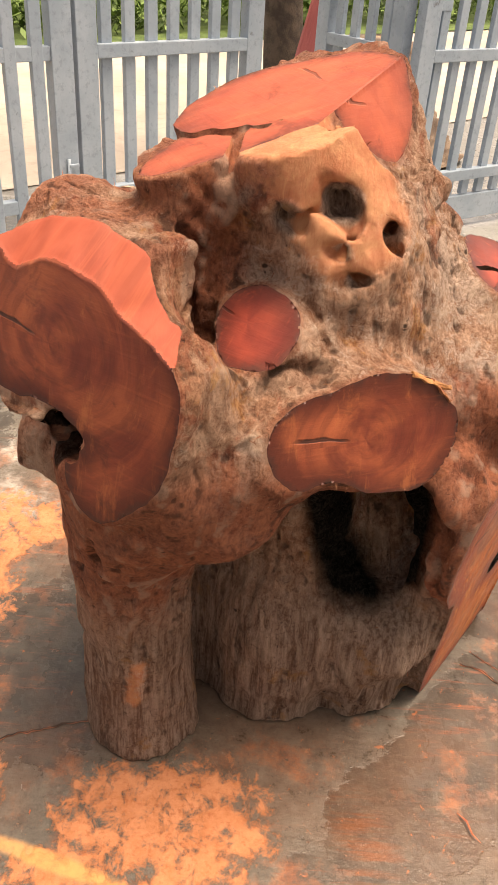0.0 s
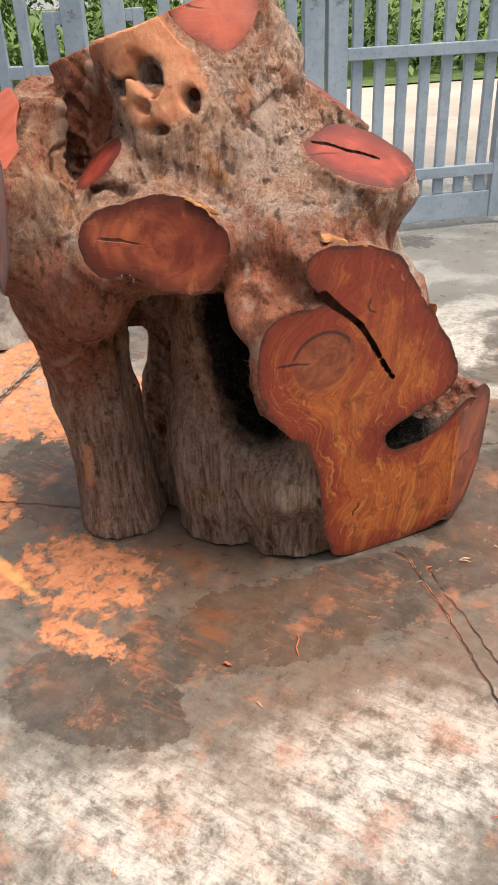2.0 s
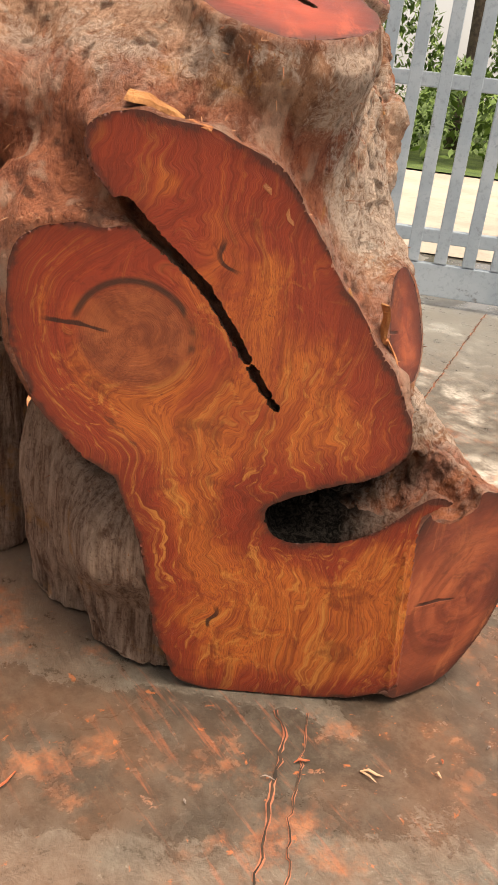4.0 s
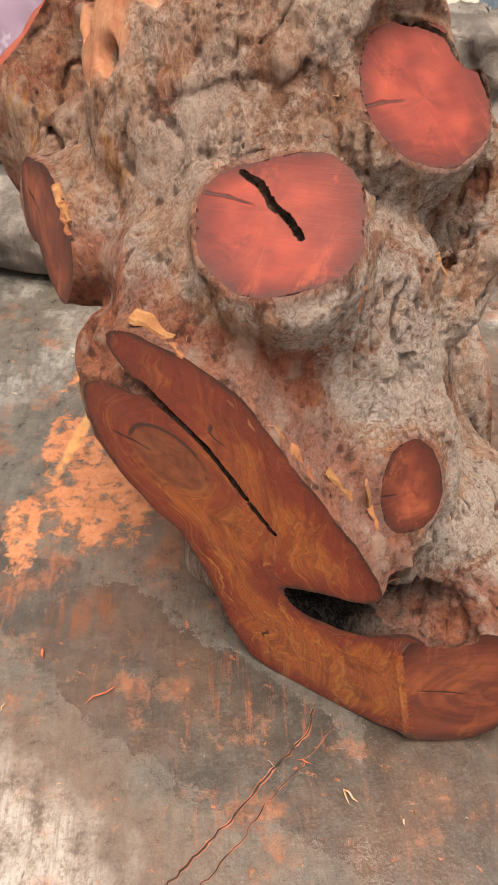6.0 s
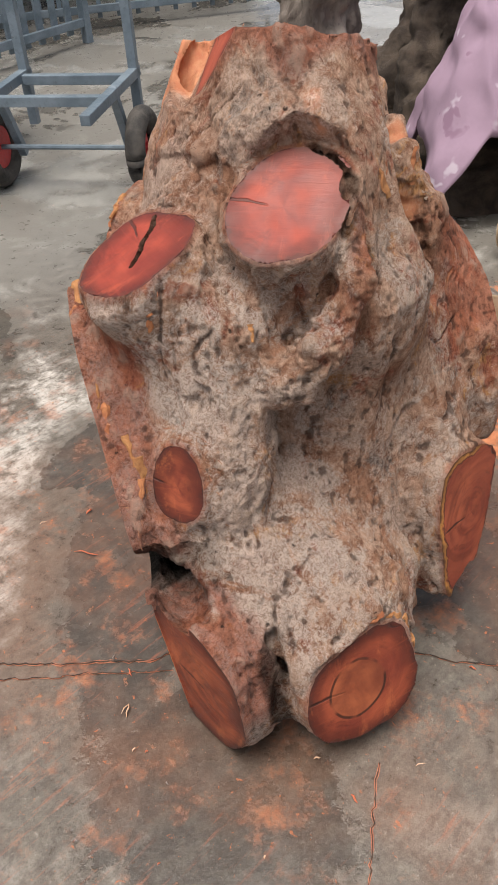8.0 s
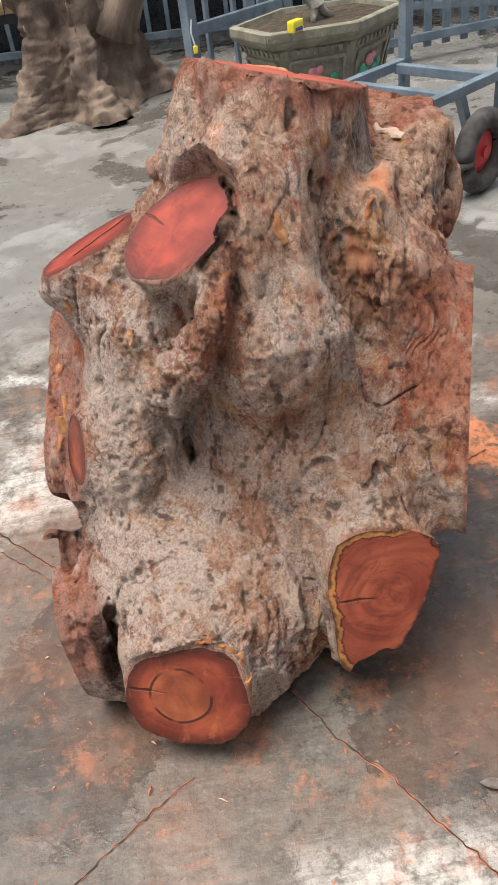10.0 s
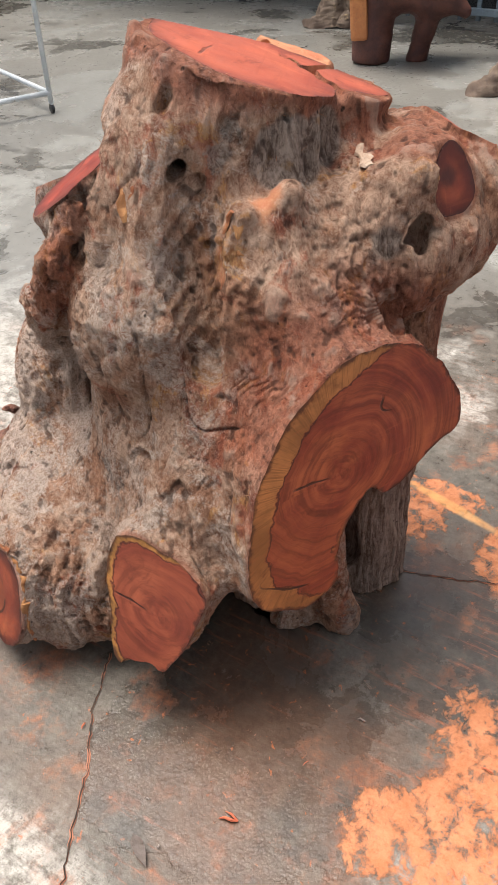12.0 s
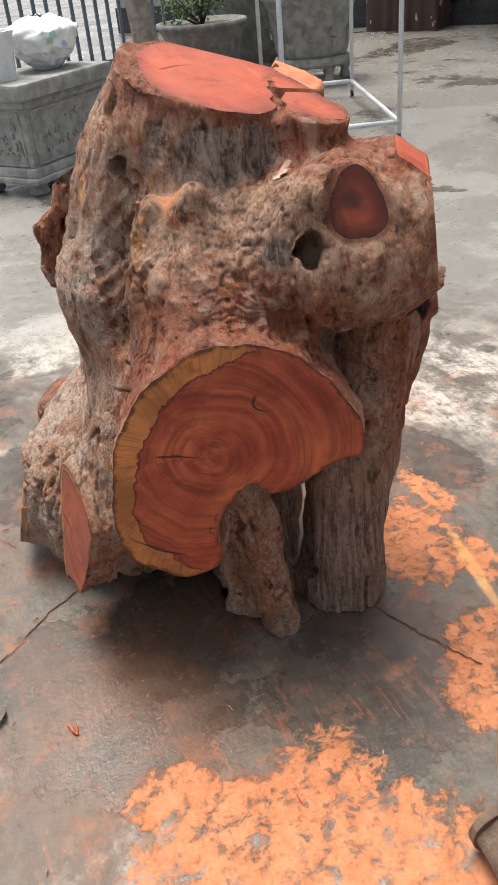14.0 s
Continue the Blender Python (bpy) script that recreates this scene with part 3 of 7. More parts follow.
def surface_net(d, low, step):
    """The zero surface of a sampled distance field as points and quads."""
    inside = d < 0
    n = np.array(d.shape) - 1
    corners = [(a, b, c) for a in (0, 1) for b in (0, 1) for c in (0, 1)]
    view = lambda g, c: g[c[0]:c[0] + n[0], c[1]:c[1] + n[1], c[2]:c[2] + n[2]]
    some, every = np.zeros(n, bool), np.ones(n, bool)
    for c in corners:
        some |= view(inside, c)
        every &= view(inside, c)
    cells = np.argwhere(some & ~every)
    number = np.full(n, -1, np.int64)
    number[tuple(cells.T)] = np.arange(len(cells))
    value = {c: d[tuple((cells + c).T)] for c in corners}
    total, count = np.zeros((len(cells), 3)), np.zeros(len(cells))
    for a in corners:
        for axis in range(3):
            if a[axis]:
                continue
            b = tuple(v + (k == axis) for k, v in enumerate(a))
            va, vb = value[a], value[b]
            cut = (va < 0) != (vb < 0)
            t = np.where(cut, va / np.where(va == vb, 1, va - vb), 0)
            at = np.zeros((len(cells), 3)) + a
            at[:, axis] += t
            total[cut] += at[cut]
            count += cut
    points = low + (cells + total / count[:, None]) * step
    quads = []
    for axis in range(3):
        u, v = (axis + 1) % 3, (axis + 2) % 3
        lo = [slice(None)] * 3
        hi = [slice(None)] * 3
        lo[axis], hi[axis] = slice(0, -1), slice(1, None)
        cut = inside[tuple(lo)] != inside[tuple(hi)]
        e = np.argwhere(cut)
        e = e[(e[:, u] > 0) & (e[:, v] > 0) & (e[:, u] < n[u]) & (e[:, v] < n[v])]
        ring = []
        for du, dv in ((1, 1), (0, 1), (0, 0), (1, 0)):
            c = e.copy()
            c[:, u] -= du
            c[:, v] -= dv
            ring.append(number[tuple(c.T)])
        q = np.stack(ring, 1)
        flip = ~inside[tuple(e.T)]
        q[flip] = q[flip][:, ::-1]
        quads.append(q)
    return points, np.concatenate(quads)


def mesh_from_quads(name, points, quads, material):
    """A smooth mesh of the given quads, with only the points they use. Returns the mesh and the index of each kept point."""
    used, back = np.unique(quads, return_inverse=True)
    data = bpy.data.meshes.new(name)
    data.vertices.add(len(used))
    data.vertices.foreach_set("co", points[used].astype(np.float32).ravel())
    data.loops.add(quads.size)
    data.loops.foreach_set("vertex_index", back.ravel().astype(np.int32))
    data.polygons.add(len(quads))
    data.polygons.foreach_set("loop_start", np.arange(0, quads.size, 4, dtype=np.int32))
    data.update(calc_edges=True)
    data.polygons.foreach_set("use_smooth", np.ones(len(quads), bool))
    data.materials.append(material)
    return data, used


def give(data, name, values):
    data.attributes.new(name, "FLOAT", "POINT").data.foreach_set("value", np.asarray(values, np.float32))


def point_normals(points, quads):
    a, b, c, d = (points[quads[:, k]] for k in range(4))
    f = np.cross(c - a, d - b)
    n = np.zeros_like(points)
    for k in range(4):
        np.add.at(n, quads[:, k], f)
    return n / np.maximum(np.linalg.norm(n, axis=1), 1e-12)[:, None]


# ---- ground, road and gates ----
def sheet(points, z=0.0):
    bm = bmesh.new()
    bm.faces.new([bm.verts.new((x, y, z)) for x, y in points])
    return bm


GRASS = make_plain("verge_grass", (0.045, 0.085, 0.018), (0.11, 0.17, 0.04), 3, 0.9, 0, 0.8)
ROAD = make_plain("pale_concrete_road", (0.36, 0.31, 0.26), (0.46, 0.41, 0.35), 1.2, 0.85, 0, 0.2)
tagged(part("ground", sheet([(-300, -300), (300, -300), (300, 300), (-300, 300)]), CONCRETE), "wet grey concrete yard with orange sawdust and stains", "ground", kind="structure")
gate_m = pose(-0.71, 1.78, 0, 0, 0, 43.5)


def strip(name, y0, y1, z, mat, label, category):
    bm = sheet([(-60, y0), (60, y0), (60, y1), (-60, y1)], z)
    tagged(part(name, bm, mat, at=gate_m), label, category, kind="structure")


strip("road", 0.9, 4.6, 0.006, ROAD, "pale dry concrete lane beyond the gate", "road")
strip("verge", 4.6, 40.0, 0.02, GRASS, "green grass verge beyond the lane", "verge")


def gate_leaf(at, width, fret_left=True, height=1.5, slats=None):
    """One leaf of the steel gate: x along its width from the hinge side, base on the ground."""
    leaf = holder("gate_leaf", at)
    tagged(leaf, "blue-grey painted steel gate leaf with upright slats and fretwork", "gate", "gate leaves")
    bar = lambda name, size, c, lab="": part(name, one_box(size, c, 0, 0.003), STEEL, leaf, lab)
    bar("stile", (0.075, 0.045, height - 0.03), (0.0375, 0, height / 2 + 0.015))
    bar("stile", (0.075, 0.045, height - 0.03), (width - 0.0375, 0, height / 2 + 0.015))
    inner = width - 0.15
    bar("kick_panel", (inner, 0.03, 0.105), (width / 2, 0, 0.085))
    for z in (0.225, 0.675, 1.30):
        bar("rail", (inner, 0.038, 0.042), (width / 2, -0.003, z))
    bar("rail", (inner, 0.038, 0.05), (width / 2, 0, height - 0.025))
    n = slats or max(2, round(inner / 0.094))
    for i in range(n):
        x = 0.075 + inner * (i + 0.5) / n
        k = i if fret_left else n - 1 - i
        top = 1.28
        if k == 0:
            top = 0.86
        elif k == 1:
            top = 1.02
        lo = 0.14 if k > 1 else 0.14
        bar("slat", (0.040, 0.022, top - lo), (x, 0.006, (top + lo) / 2))
        if k < 2:
            x0, x1 = (0.075, x + 0.02) if fret_left else (x - 0.02, width - 0.075)
            bar("fret", (x1 - x0, 0.022, 0.040), ((x0 + x1) / 2, 0.004, top - 0.02))
    return leaf


def gate_bolt(at):
    bolt = holder("drop_bolt", at)
    tagged(bolt, "grey steel drop bolt on the gate stile", "bolt")
    part("rod", tube(bmesh.new(), [(0, 0, 0.02), (0, 0, 0.36)], 0.006), STEEL, bolt, smooth=True)
    for z in (0.24, 0.30):
        part("bracket", one_box((0.03, 0.02, 0.015), (0, 0.008, z)), STEEL, bolt)
    part("handle", one_box((0.035, 0.01, 0.01), (0.015, -0.006, 0.34)), STEEL, bolt)


gate_leaf(pose(-0.715, 1.785, 0, 0, 0, 43.5 + 180) @ pose(0, 0, 0), 0.78, False)
gate_leaf(pose(-0.705, 1.795, 0, 0, 0, 43.5), 0.78, False)
gate_bolt(pose(-0.725, 1.735, 0, 0, 0, 43.5))
gate_leaf(pose(0.10, 2.72, 0, 0, 0, -55), 0.52, True)
gate_leaf(pose(0.43, 2.26, 0, 0, 0, 36), 0.80, True)
gate_leaf(pose(-1.31, 1.19, 0, 0, 0, 205), 0.80, True)


# ---- the sawn tree stump as a carved solid ----
STEP = 0.004
LOW, HIGH = np.array((-0.46, -0.46, -0.03)), np.array((0.48, 0.48, 1.0))


class Solid:
    """A signed distance field sampled on a regular grid."""

    def __init__(self, points):
        self.p = points
        self.d = np.full(points.shape[1], 9.0, dtype=np.float32)

    def join(self, d, k=0.04):
        h = np.maximum(k - np.abs(self.d - d), 0.0) / k
        self.d = np.minimum(self.d, d) - h * h * k * 0.25

    def carve(self, d, k=0.012):
        d = -d
        h = np.maximum(k - np.abs(self.d - d), 0.0) / k
        self.d = np.maximum(self.d, d) + h * h * k * 0.25


def limb(p, a, b, ra, rb, flat=1.0):
    """A tapered round limb from a to b."""
    a, b = np.array(a, np.float32), np.array(b, np.float32)
    ab = b - a
    x, y, z = p[0] - a[0], p[1] - a[1], p[2] - a[2]
    h = np.clip((x * ab[0] + y * ab[1] + z * ab[2]) / float(ab @ ab), 0, 1)
    return np.sqrt((x - h * ab[0]) ** 2 + (y - h * ab[1]) ** 2 + (z - h * ab[2]) ** 2) - (ra + (rb - ra) * h)




class Sawn:
    """A flat sawn face: centre, outward normal, outline in the face's own plane, depth of the wood behind it, flare behind the face."""

    def __init__(self, name, c, n, outline, depth, flare=0.0, round_by=0.008, material=None, label="", pith=(0, 0), margin=0.012, chamfer=0.0):
        self.name, self.c, self.label, self.material, self.pith, self.margin = name, np.array(c), label, material, pith, margin
        n = np.array(n)
        self.n = n / np.linalg.norm(n)
        h = np.cross((0, 0, 1), self.n)
        self.h = h / np.linalg.norm(h)
        self.v = np.cross(self.n, self.h)
        for _ in range(2):  # round the outline's corners off
            outline = [((1 - k) * a[0] + k * b[0], (1 - k) * a[1] + k * b[1]) for a, b in zip(outline, outline[1:] + outline[:1]) for k in (0.25, 0.75)]
        self.outline, self.depth, self.flare, self.round_by = outline, depth, flare, round_by
        self.chamfer = chamfer

    def slope(self, s, t, u, d2):
        """Distance above the slanted cut that takes off the face's upper edge, and the cut's width there."""
        side = np.clip((t - s * 0.3 - 0.015) / 0.07, 0, 1) * np.clip((s + 0.125) / 0.05, 0, 1)
        wide = self.chamfer * side * side * (3 - 2 * side)
        return (u + (d2 + wide) * 1.1) / 1.49, wide

    def flat(self, p):
        q = [p[i] - np.float32(self.c[i]) for i in range(3)]
        dot = lambda w: q[0] * np.float32(w[0]) + q[1] * np.float32(w[1]) + q[2] * np.float32(w[2])
        return dot(self.h), dot(self.v), dot(self.n)

    def outline_distance(self, s, t):
        r = self.round_by
        best = np.full(s.shape, 1e9, np.float32)
        inside = np.zeros(s.shape, bool)
        pts = self.outline
        for (ax, ay), (bx, by) in zip(pts, pts[1:] + pts[:1]):
            ex, ey = bx - ax, by - ay
            k = np.clip(((s - ax) * ex + (t - ay) * ey) / (ex * ex + ey * ey), 0, 1)
            best = np.minimum(best, (s - ax - k * ex) ** 2 + (t - ay - k * ey) ** 2)
            if ey != 0:
                inside ^= ((ay > t) != (by > t)) & (s < ex * (t - ay) / ey + ax)
        wobble = 0.0025 * np.sin(s * 62 + 3 * t) * np.sin(t * 55 - 30 * s) + 0.0008 * np.sin(s * 190) * np.sin(t * 170 + 1)
        return np.where(inside, -1, 1) * np.sqrt(best) - r + wobble

    def block(self, p):
        s, t, u = self.flat(p)
        d2 = self.outline_distance(s, t) + self.flare * np.minimum(u, 0)
        dz = np.maximum(u, -u - self.depth)
        return np.minimum(np.maximum(d2, dz), 0) + np.sqrt(np.maximum(d2, 0) ** 2 + np.maximum(dz, 0) ** 2)

    def air(self, p, reach=0.13):
        s, t, u = self.flat(p)
        d2 = self.outline_distance(s, t)
        cut = -u
        if self.chamfer:
            above, wide = self.slope(s, t, u, d2)
            cut = np.minimum(cut, np.where(wide > 0.003, -above, 1.0))
        return np.maximum(np.maximum(cut, u - reach), d2 - self.margin)




FACES = [
    Sawn("top_cut", (-0.083, -0.082, 0.879), (-0.284, -0.138, 0.949), [(-0.08, 0.15), (-0.14, 0.06), (-0.125, -0.01), (-0.08, -0.06), (-0.02, -0.062), (0.005, -0.124), (0.036, -0.134), (0.060, -0.054), (0.075, 0.059), (0.11, 0.085), (0.049, 0.144), (-0.03, 0.175)], 0.14, 0.10, material=SALMON, label="dusty salmon-red sawn top", pith=(-0.014, 0.09), margin=0.12),
    Sawn("shoulder_cut", (0.04, -0.065, 0.895), (0.62, -0.585, 0.52), [(-0.078, 0.02), (-0.01, 0.058), (0.06, 0.06), (0.055, 0.0), (0.008, -0.058), (-0.04, -0.035)], 0.05, 0.0, material=SALMON, label="salmon-red sawn shoulder below the top", margin=0.03),
    Sawn("left_limb_cut", (-0.24, -0.284, 0.658), (-0.551, -0.827, 0.111), [(-0.128, 0.104), (-0.140, 0.057), (-0.120, 0.000), (-0.104, -0.022), (-0.080, -0.026), (-0.053, -0.015), (-0.013, -0.021), (0.024, -0.034), (0.027, -0.058), (0.000, -0.076), (0.002, -0.102), (0.022, -0.122), (0.055, -0.118), (0.092, -0.083), (0.118, -0.035), (0.124, 0.014), (0.116, 0.056), (0.094, 0.092), (0.060, 0.125), (0.020, 0.143), (-0.028, 0.148), (-0.080, 0.136)], 0.12, 0.02, material=RUSSET, label="russet sawn limb end with a dark crack", pith=(-0.034, 0.04), chamfer=0.036),
    Sawn("small_limb_cut", (-0.078, -0.217, 0.713), (-0.378, -0.511, 0.772), [(-0.030, -0.003), (-0.022, 0.034), (0.025, 0.038), (0.058, 0.003), (0.047, -0.038), (-0.006, -0.043)], 0.07, 0.15, material=SCARLET, label="small orange-red sawn limb end"),
    Sawn("front_limb_cut", (0.048, -0.271, 0.619), (0.38, -0.909, 0.173), [(-0.104, 0.017), (-0.069, 0.042), (0.014, 0.065), (0.071, 0.049), (0.109, -0.002), (0.074, -0.058), (0.015, -0.058), (-0.036, -0.029), (-0.085, -0.040)], 0.10, 0.0, material=RUSSET, label="dark red sawn limb end"),
    Sawn("slab_cut", (0.296, -0.044, 0.286), (0.809, -0.571, -0.135), [(-0.212, 0.125), (-0.215, 0.196), (-0.200, 0.228), (-0.165, 0.240), (-0.125, 0.240), (-0.104, 0.243), (-0.124, 0.268), (-0.146, 0.300), (-0.146, 0.322), (-0.10, 0.331), (-0.003, 0.304), (0.036, 0.238), (0.104, 0.144), (0.134, 0.100), (0.143, 0.056), (0.088, 0.019), (0.020, -0.003), (0.008, -0.030), (0.030, -0.060), (0.065, -0.068), (0.120, -0.054), (0.165, -0.010), (0.187, 0.010), (0.223, -0.016), (0.245, -0.184), (0.195, -0.264), (0.087, -0.283), (-0.045, -0.286), (-0.076, -0.215), (-0.088, -0.114), (-0.114, -0.003), (-0.145, 0.018), (-0.187, 0.060)], 0.075, 0.0, 0.006, material=AMBER, label="polished amber burl face with swirling grain", pith=(-0.113, 0.15)),
    Sawn("right_limb_cut", (0.241, -0.022, 0.708), (0.369, -0.148, 0.917), [(-0.084, 0.004), (-0.050, 0.055), (0.025, 0.079), (0.063, 0.031), (0.071, -0.031), (0.026, -0.076), (-0.037, -0.071)], 0.08, 0.0, material=SCARLET, label="round salmon-red sawn limb end with a split", pith=(-0.01, 0.01)),
    Sawn("rear_limb_cut", (0.147, 0.114, 0.752), (0.485, 0.314, 0.816), [(0.032, 0.098), (0.085, 0.085), (0.102, 0.025), (0.056, -0.040), (-0.016, -0.051), (-0.048, 0.001), (-0.025, 0.075)], 0.10, 0.0, material=SCARLET, label="round scarlet sawn limb end", pith=(0.02, 0.02)),
    Sawn("low_limb_cut", (0.221, 0.351, 0.151), (0.276, 0.925, 0.262), [(-0.085, 0.021), (-0.043, 0.058), (0.075, 0.075), (0.086, -0.091), (-0.052, -0.095), (-0.097, -0.041)], 0.10, 0.10, material=DISCED, label="reddish sawn root end with dark rings", pith=(-0.017, -0.011)),
    Sawn("root_cut", (-0.049, 0.314, 0.245), (-0.036, 0.985, 0.167), [(-0.034, 0.079), (0.013, 0.100), (0.123, 0.074), (0.118, 0.006), (0.052, -0.138), (-0.023, -0.165), (-0.031, -0.082)], 0.06, 0.05, 0.008, material=WEDGE, label="wedge-shaped red sawn root with a yellow sapwood edge", pith=(0.05, -0.02)),
    Sawn("ring_cut", (-0.281, 0.135, 0.507), (-0.922, 0.385, 0.032), [(-0.130, -0.232), (-0.139, -0.171), (-0.126, -0.075), (-0.096, -0.003), (-0.055, 0.046), (-0.012, 0.078), (0.056, 0.093), (0.126, 0.078), (0.170, 0.040), (0.205, -0.011), (0.229, -0.061), (0.226, -0.090), (0.195, -0.088), (0.164, -0.104), (0.130, -0.134), (0.098, -0.140), (0.068, -0.112), (0.040, -0.128), (0.005, -0.182), (-0.004, -0.225), (0.004, -0.258), (-0.014, -0.276), (-0.059, -0.280), (-0.097, -0.254)], 0.10, 0.08, material=RINGED, label="large ringed red sawn face with an ochre sapwood edge", pith=(0.009, -0.074)),
    Sawn("knot_cut", (-0.32, -0.114, 0.726), (-0.902, 0.383, 0.2), [(-0.036, 0.050), (-0.022, 0.078), (0.000, 0.070), (0.026, 0.030), (0.022, 0.000), (-0.015, -0.012), (-0.042, 0.012)], 0.06, 0.2, 0.006, material=PITHED, label="small round sawn knot with a dark pith", pith=(-0.017, 0.037)),
    Sawn("side_knot_cut", (0.322, 0.105, 0.44), (0.90, 0.36, 0.25), [(-0.025, 0.055), (-0.035, -0.02), (-0.02, -0.05), (0.03, -0.045), (0.032, 0.03), (0.01, 0.058)], 0.03, 0.0, 0.004, material=RUSSET, label="small dull red chopped knot"),
]


FACES.append(Sawn("lip_cut", (0.388, 0.18, 0.15), (0.99, -0.06, -0.06), [(-0.085, 0.095), (-0.04, 0.140), (0.03, 0.125), (0.085, 0.085), (0.09, -0.03), (0.075, -0.09), (0.03, -0.135), (-0.05, -0.14), (-0.085, -0.05)], 0.07, 0.0, 0.006, RUSSET, "orange-red sawn end of the slab's lower lip", (0.03, -0.01)))

BRANCHES = [
    # a, b, radius at a, radius at b, blend
    ((-0.045, 0.00, 0.96), (0.00, 0.02, 0.60), 0.095, 0.14, 0.05),
    ((0.01, 0.07, 0.80), (0.00, 0.115, 0.60), 0.09, 0.112, 0.05),
    ((0.00, 0.115, 0.60), (0.01, 0.095, 0.40), 0.112, 0.115, 0.05),
    ((0.01, 0.095, 0.40), (0.05, 0.16, 0.15), 0.115, 0.125, 0.05),
    ((-0.052, -0.128, 0.875), (0.035, -0.125, 0.715), 0.072, 0.085, 0.014),
    ((-0.150, -0.132, 0.86), (-0.13, -0.09, 0.62), 0.052, 0.07, 0.02),
    ((0.03, -0.02, 0.72), (0.19, -0.06, 0.60), 0.10, 0.09, 0.05),
    ((0.02, -0.13, 0.63), (0.17, -0.11, 0.60), 0.085, 0.075, 0.04),
    ((0.18, 0.00, 0.54), (0.235, -0.02, 0.66), 0.10, 0.075, 0.03),
    ((0.18, 0.07, 0.60), (0.24, 0.08, 0.42), 0.075, 0.075, 0.05),
    ((0.24, 0.08, 0.42), (0.27, 0.12, 0.18), 0.075, 0.085, 0.05),
    ((0.14, 0.20, 0.22), (0.15, 0.25, 0.19), 0.10, 0.10, 0.04),
    ((0.30, 0.14, 0.12), (0.34, 0.19, 0.10), 0.09, 0.075, 0.04),
    ((0.24, 0.14, 0.22), (0.21, 0.24, 0.16), 0.13, 0.12, 0.05),
    ((0.05, 0.09, 0.63), (0.11, 0.11, 0.73), 0.075, 0.068, 0.015),
    ((0.051, 0.126, 0.828), (0.070, 0.178, 0.745), 0.012, 0.013, 0.008),
    ((0.070, 0.178, 0.745), (0.092, 0.210, 0.685), 0.013, 0.023, 0.010),
    ((0.092, 0.210, 0.685), (0.138, 0.200, 0.605), 0.023, 0.030, 0.014),
    ((0.138, 0.200, 0.605), (0.165, 0.165, 0.560), 0.023, 0.042, 0.025),
    ((-0.105, 0.135, 0.66), (-0.135, 0.115, 0.755), 0.032, 0.024, 0.015),
    ((-0.125, 0.12, 0.68), (-0.175, 0.065, 0.775), 0.030, 0.016, 0.012),
    ((-0.10, -0.245, 0.52), (-0.17, -0.23, 0.48), 0.075, 0.07, 0.04),
    ((-0.29, -0.06, 0.775), (-0.25, -0.10, 0.775), 0.022, 0.030, 0.02),
    ((-0.10, 0.00, 0.66), (-0.22, -0.10, 0.67), 0.12, 0.095, 0.05),
    ((-0.22, -0.10, 0.67), (-0.25, -0.19, 0.66), 0.105, 0.10, 0.05),
    ((-0.26, -0.06, 0.745), (-0.30, -0.10, 0.755), 0.04, 0.04, 0.03),
    ((-0.14, 0.05, 0.60), (-0.22, 0.08, 0.50), 0.12, 0.11, 0.05),
    ((-0.10, 0.12, 0.50), (-0.09, 0.24, 0.30), 0.08, 0.07, 0.05),
    ((-0.09, -0.10, 0.60), (-0.16, -0.24, 0.58), 0.12, 0.085, 0.05),
    ((-0.12, -0.27, 0.58), (0.02, -0.22, 0.61), 0.065, 0.06, 0.04),
    ((-0.20, -0.21, 0.53), (-0.21, -0.145, 0.27), 0.085, 0.072, 0.04),
    ((-0.21, -0.145, 0.27), (-0.205, -0.13, -0.03), 0.070, 0.086, 0.03),
    ((0.00, -0.03, 0.50), (0.00, -0.05, 0.20), 0.07, 0.095, 0.03),
    ((0.00, -0.05, 0.20), (-0.005, -0.04, -0.03), 0.095, 0.10, 0.03),
    ((0.08, -0.05, 0.18), (0.14, -0.07, 0.17), 0.09, 0.08, 0.03),
    ((0.10, -0.05, 0.12), (0.14, -0.04, -0.03), 0.08, 0.075, 0.03),
    ((-0.05, 0.02, 0.40), (-0.13, 0.02, -0.03), 0.09, 0.08, 0.03),
    ((-0.17, 0.05, 0.40), (-0.245, 0.01, -0.03), 0.05, 0.03, 0.03),
    ((0.16, -0.16, 0.50), (0.19, -0.17, 0.42), 0.08, 0.06, 0.03),
    ((0.11, 0.10, 0.25), (0.14, 0.22, 0.10), 0.14, 0.13, 0.05),
]

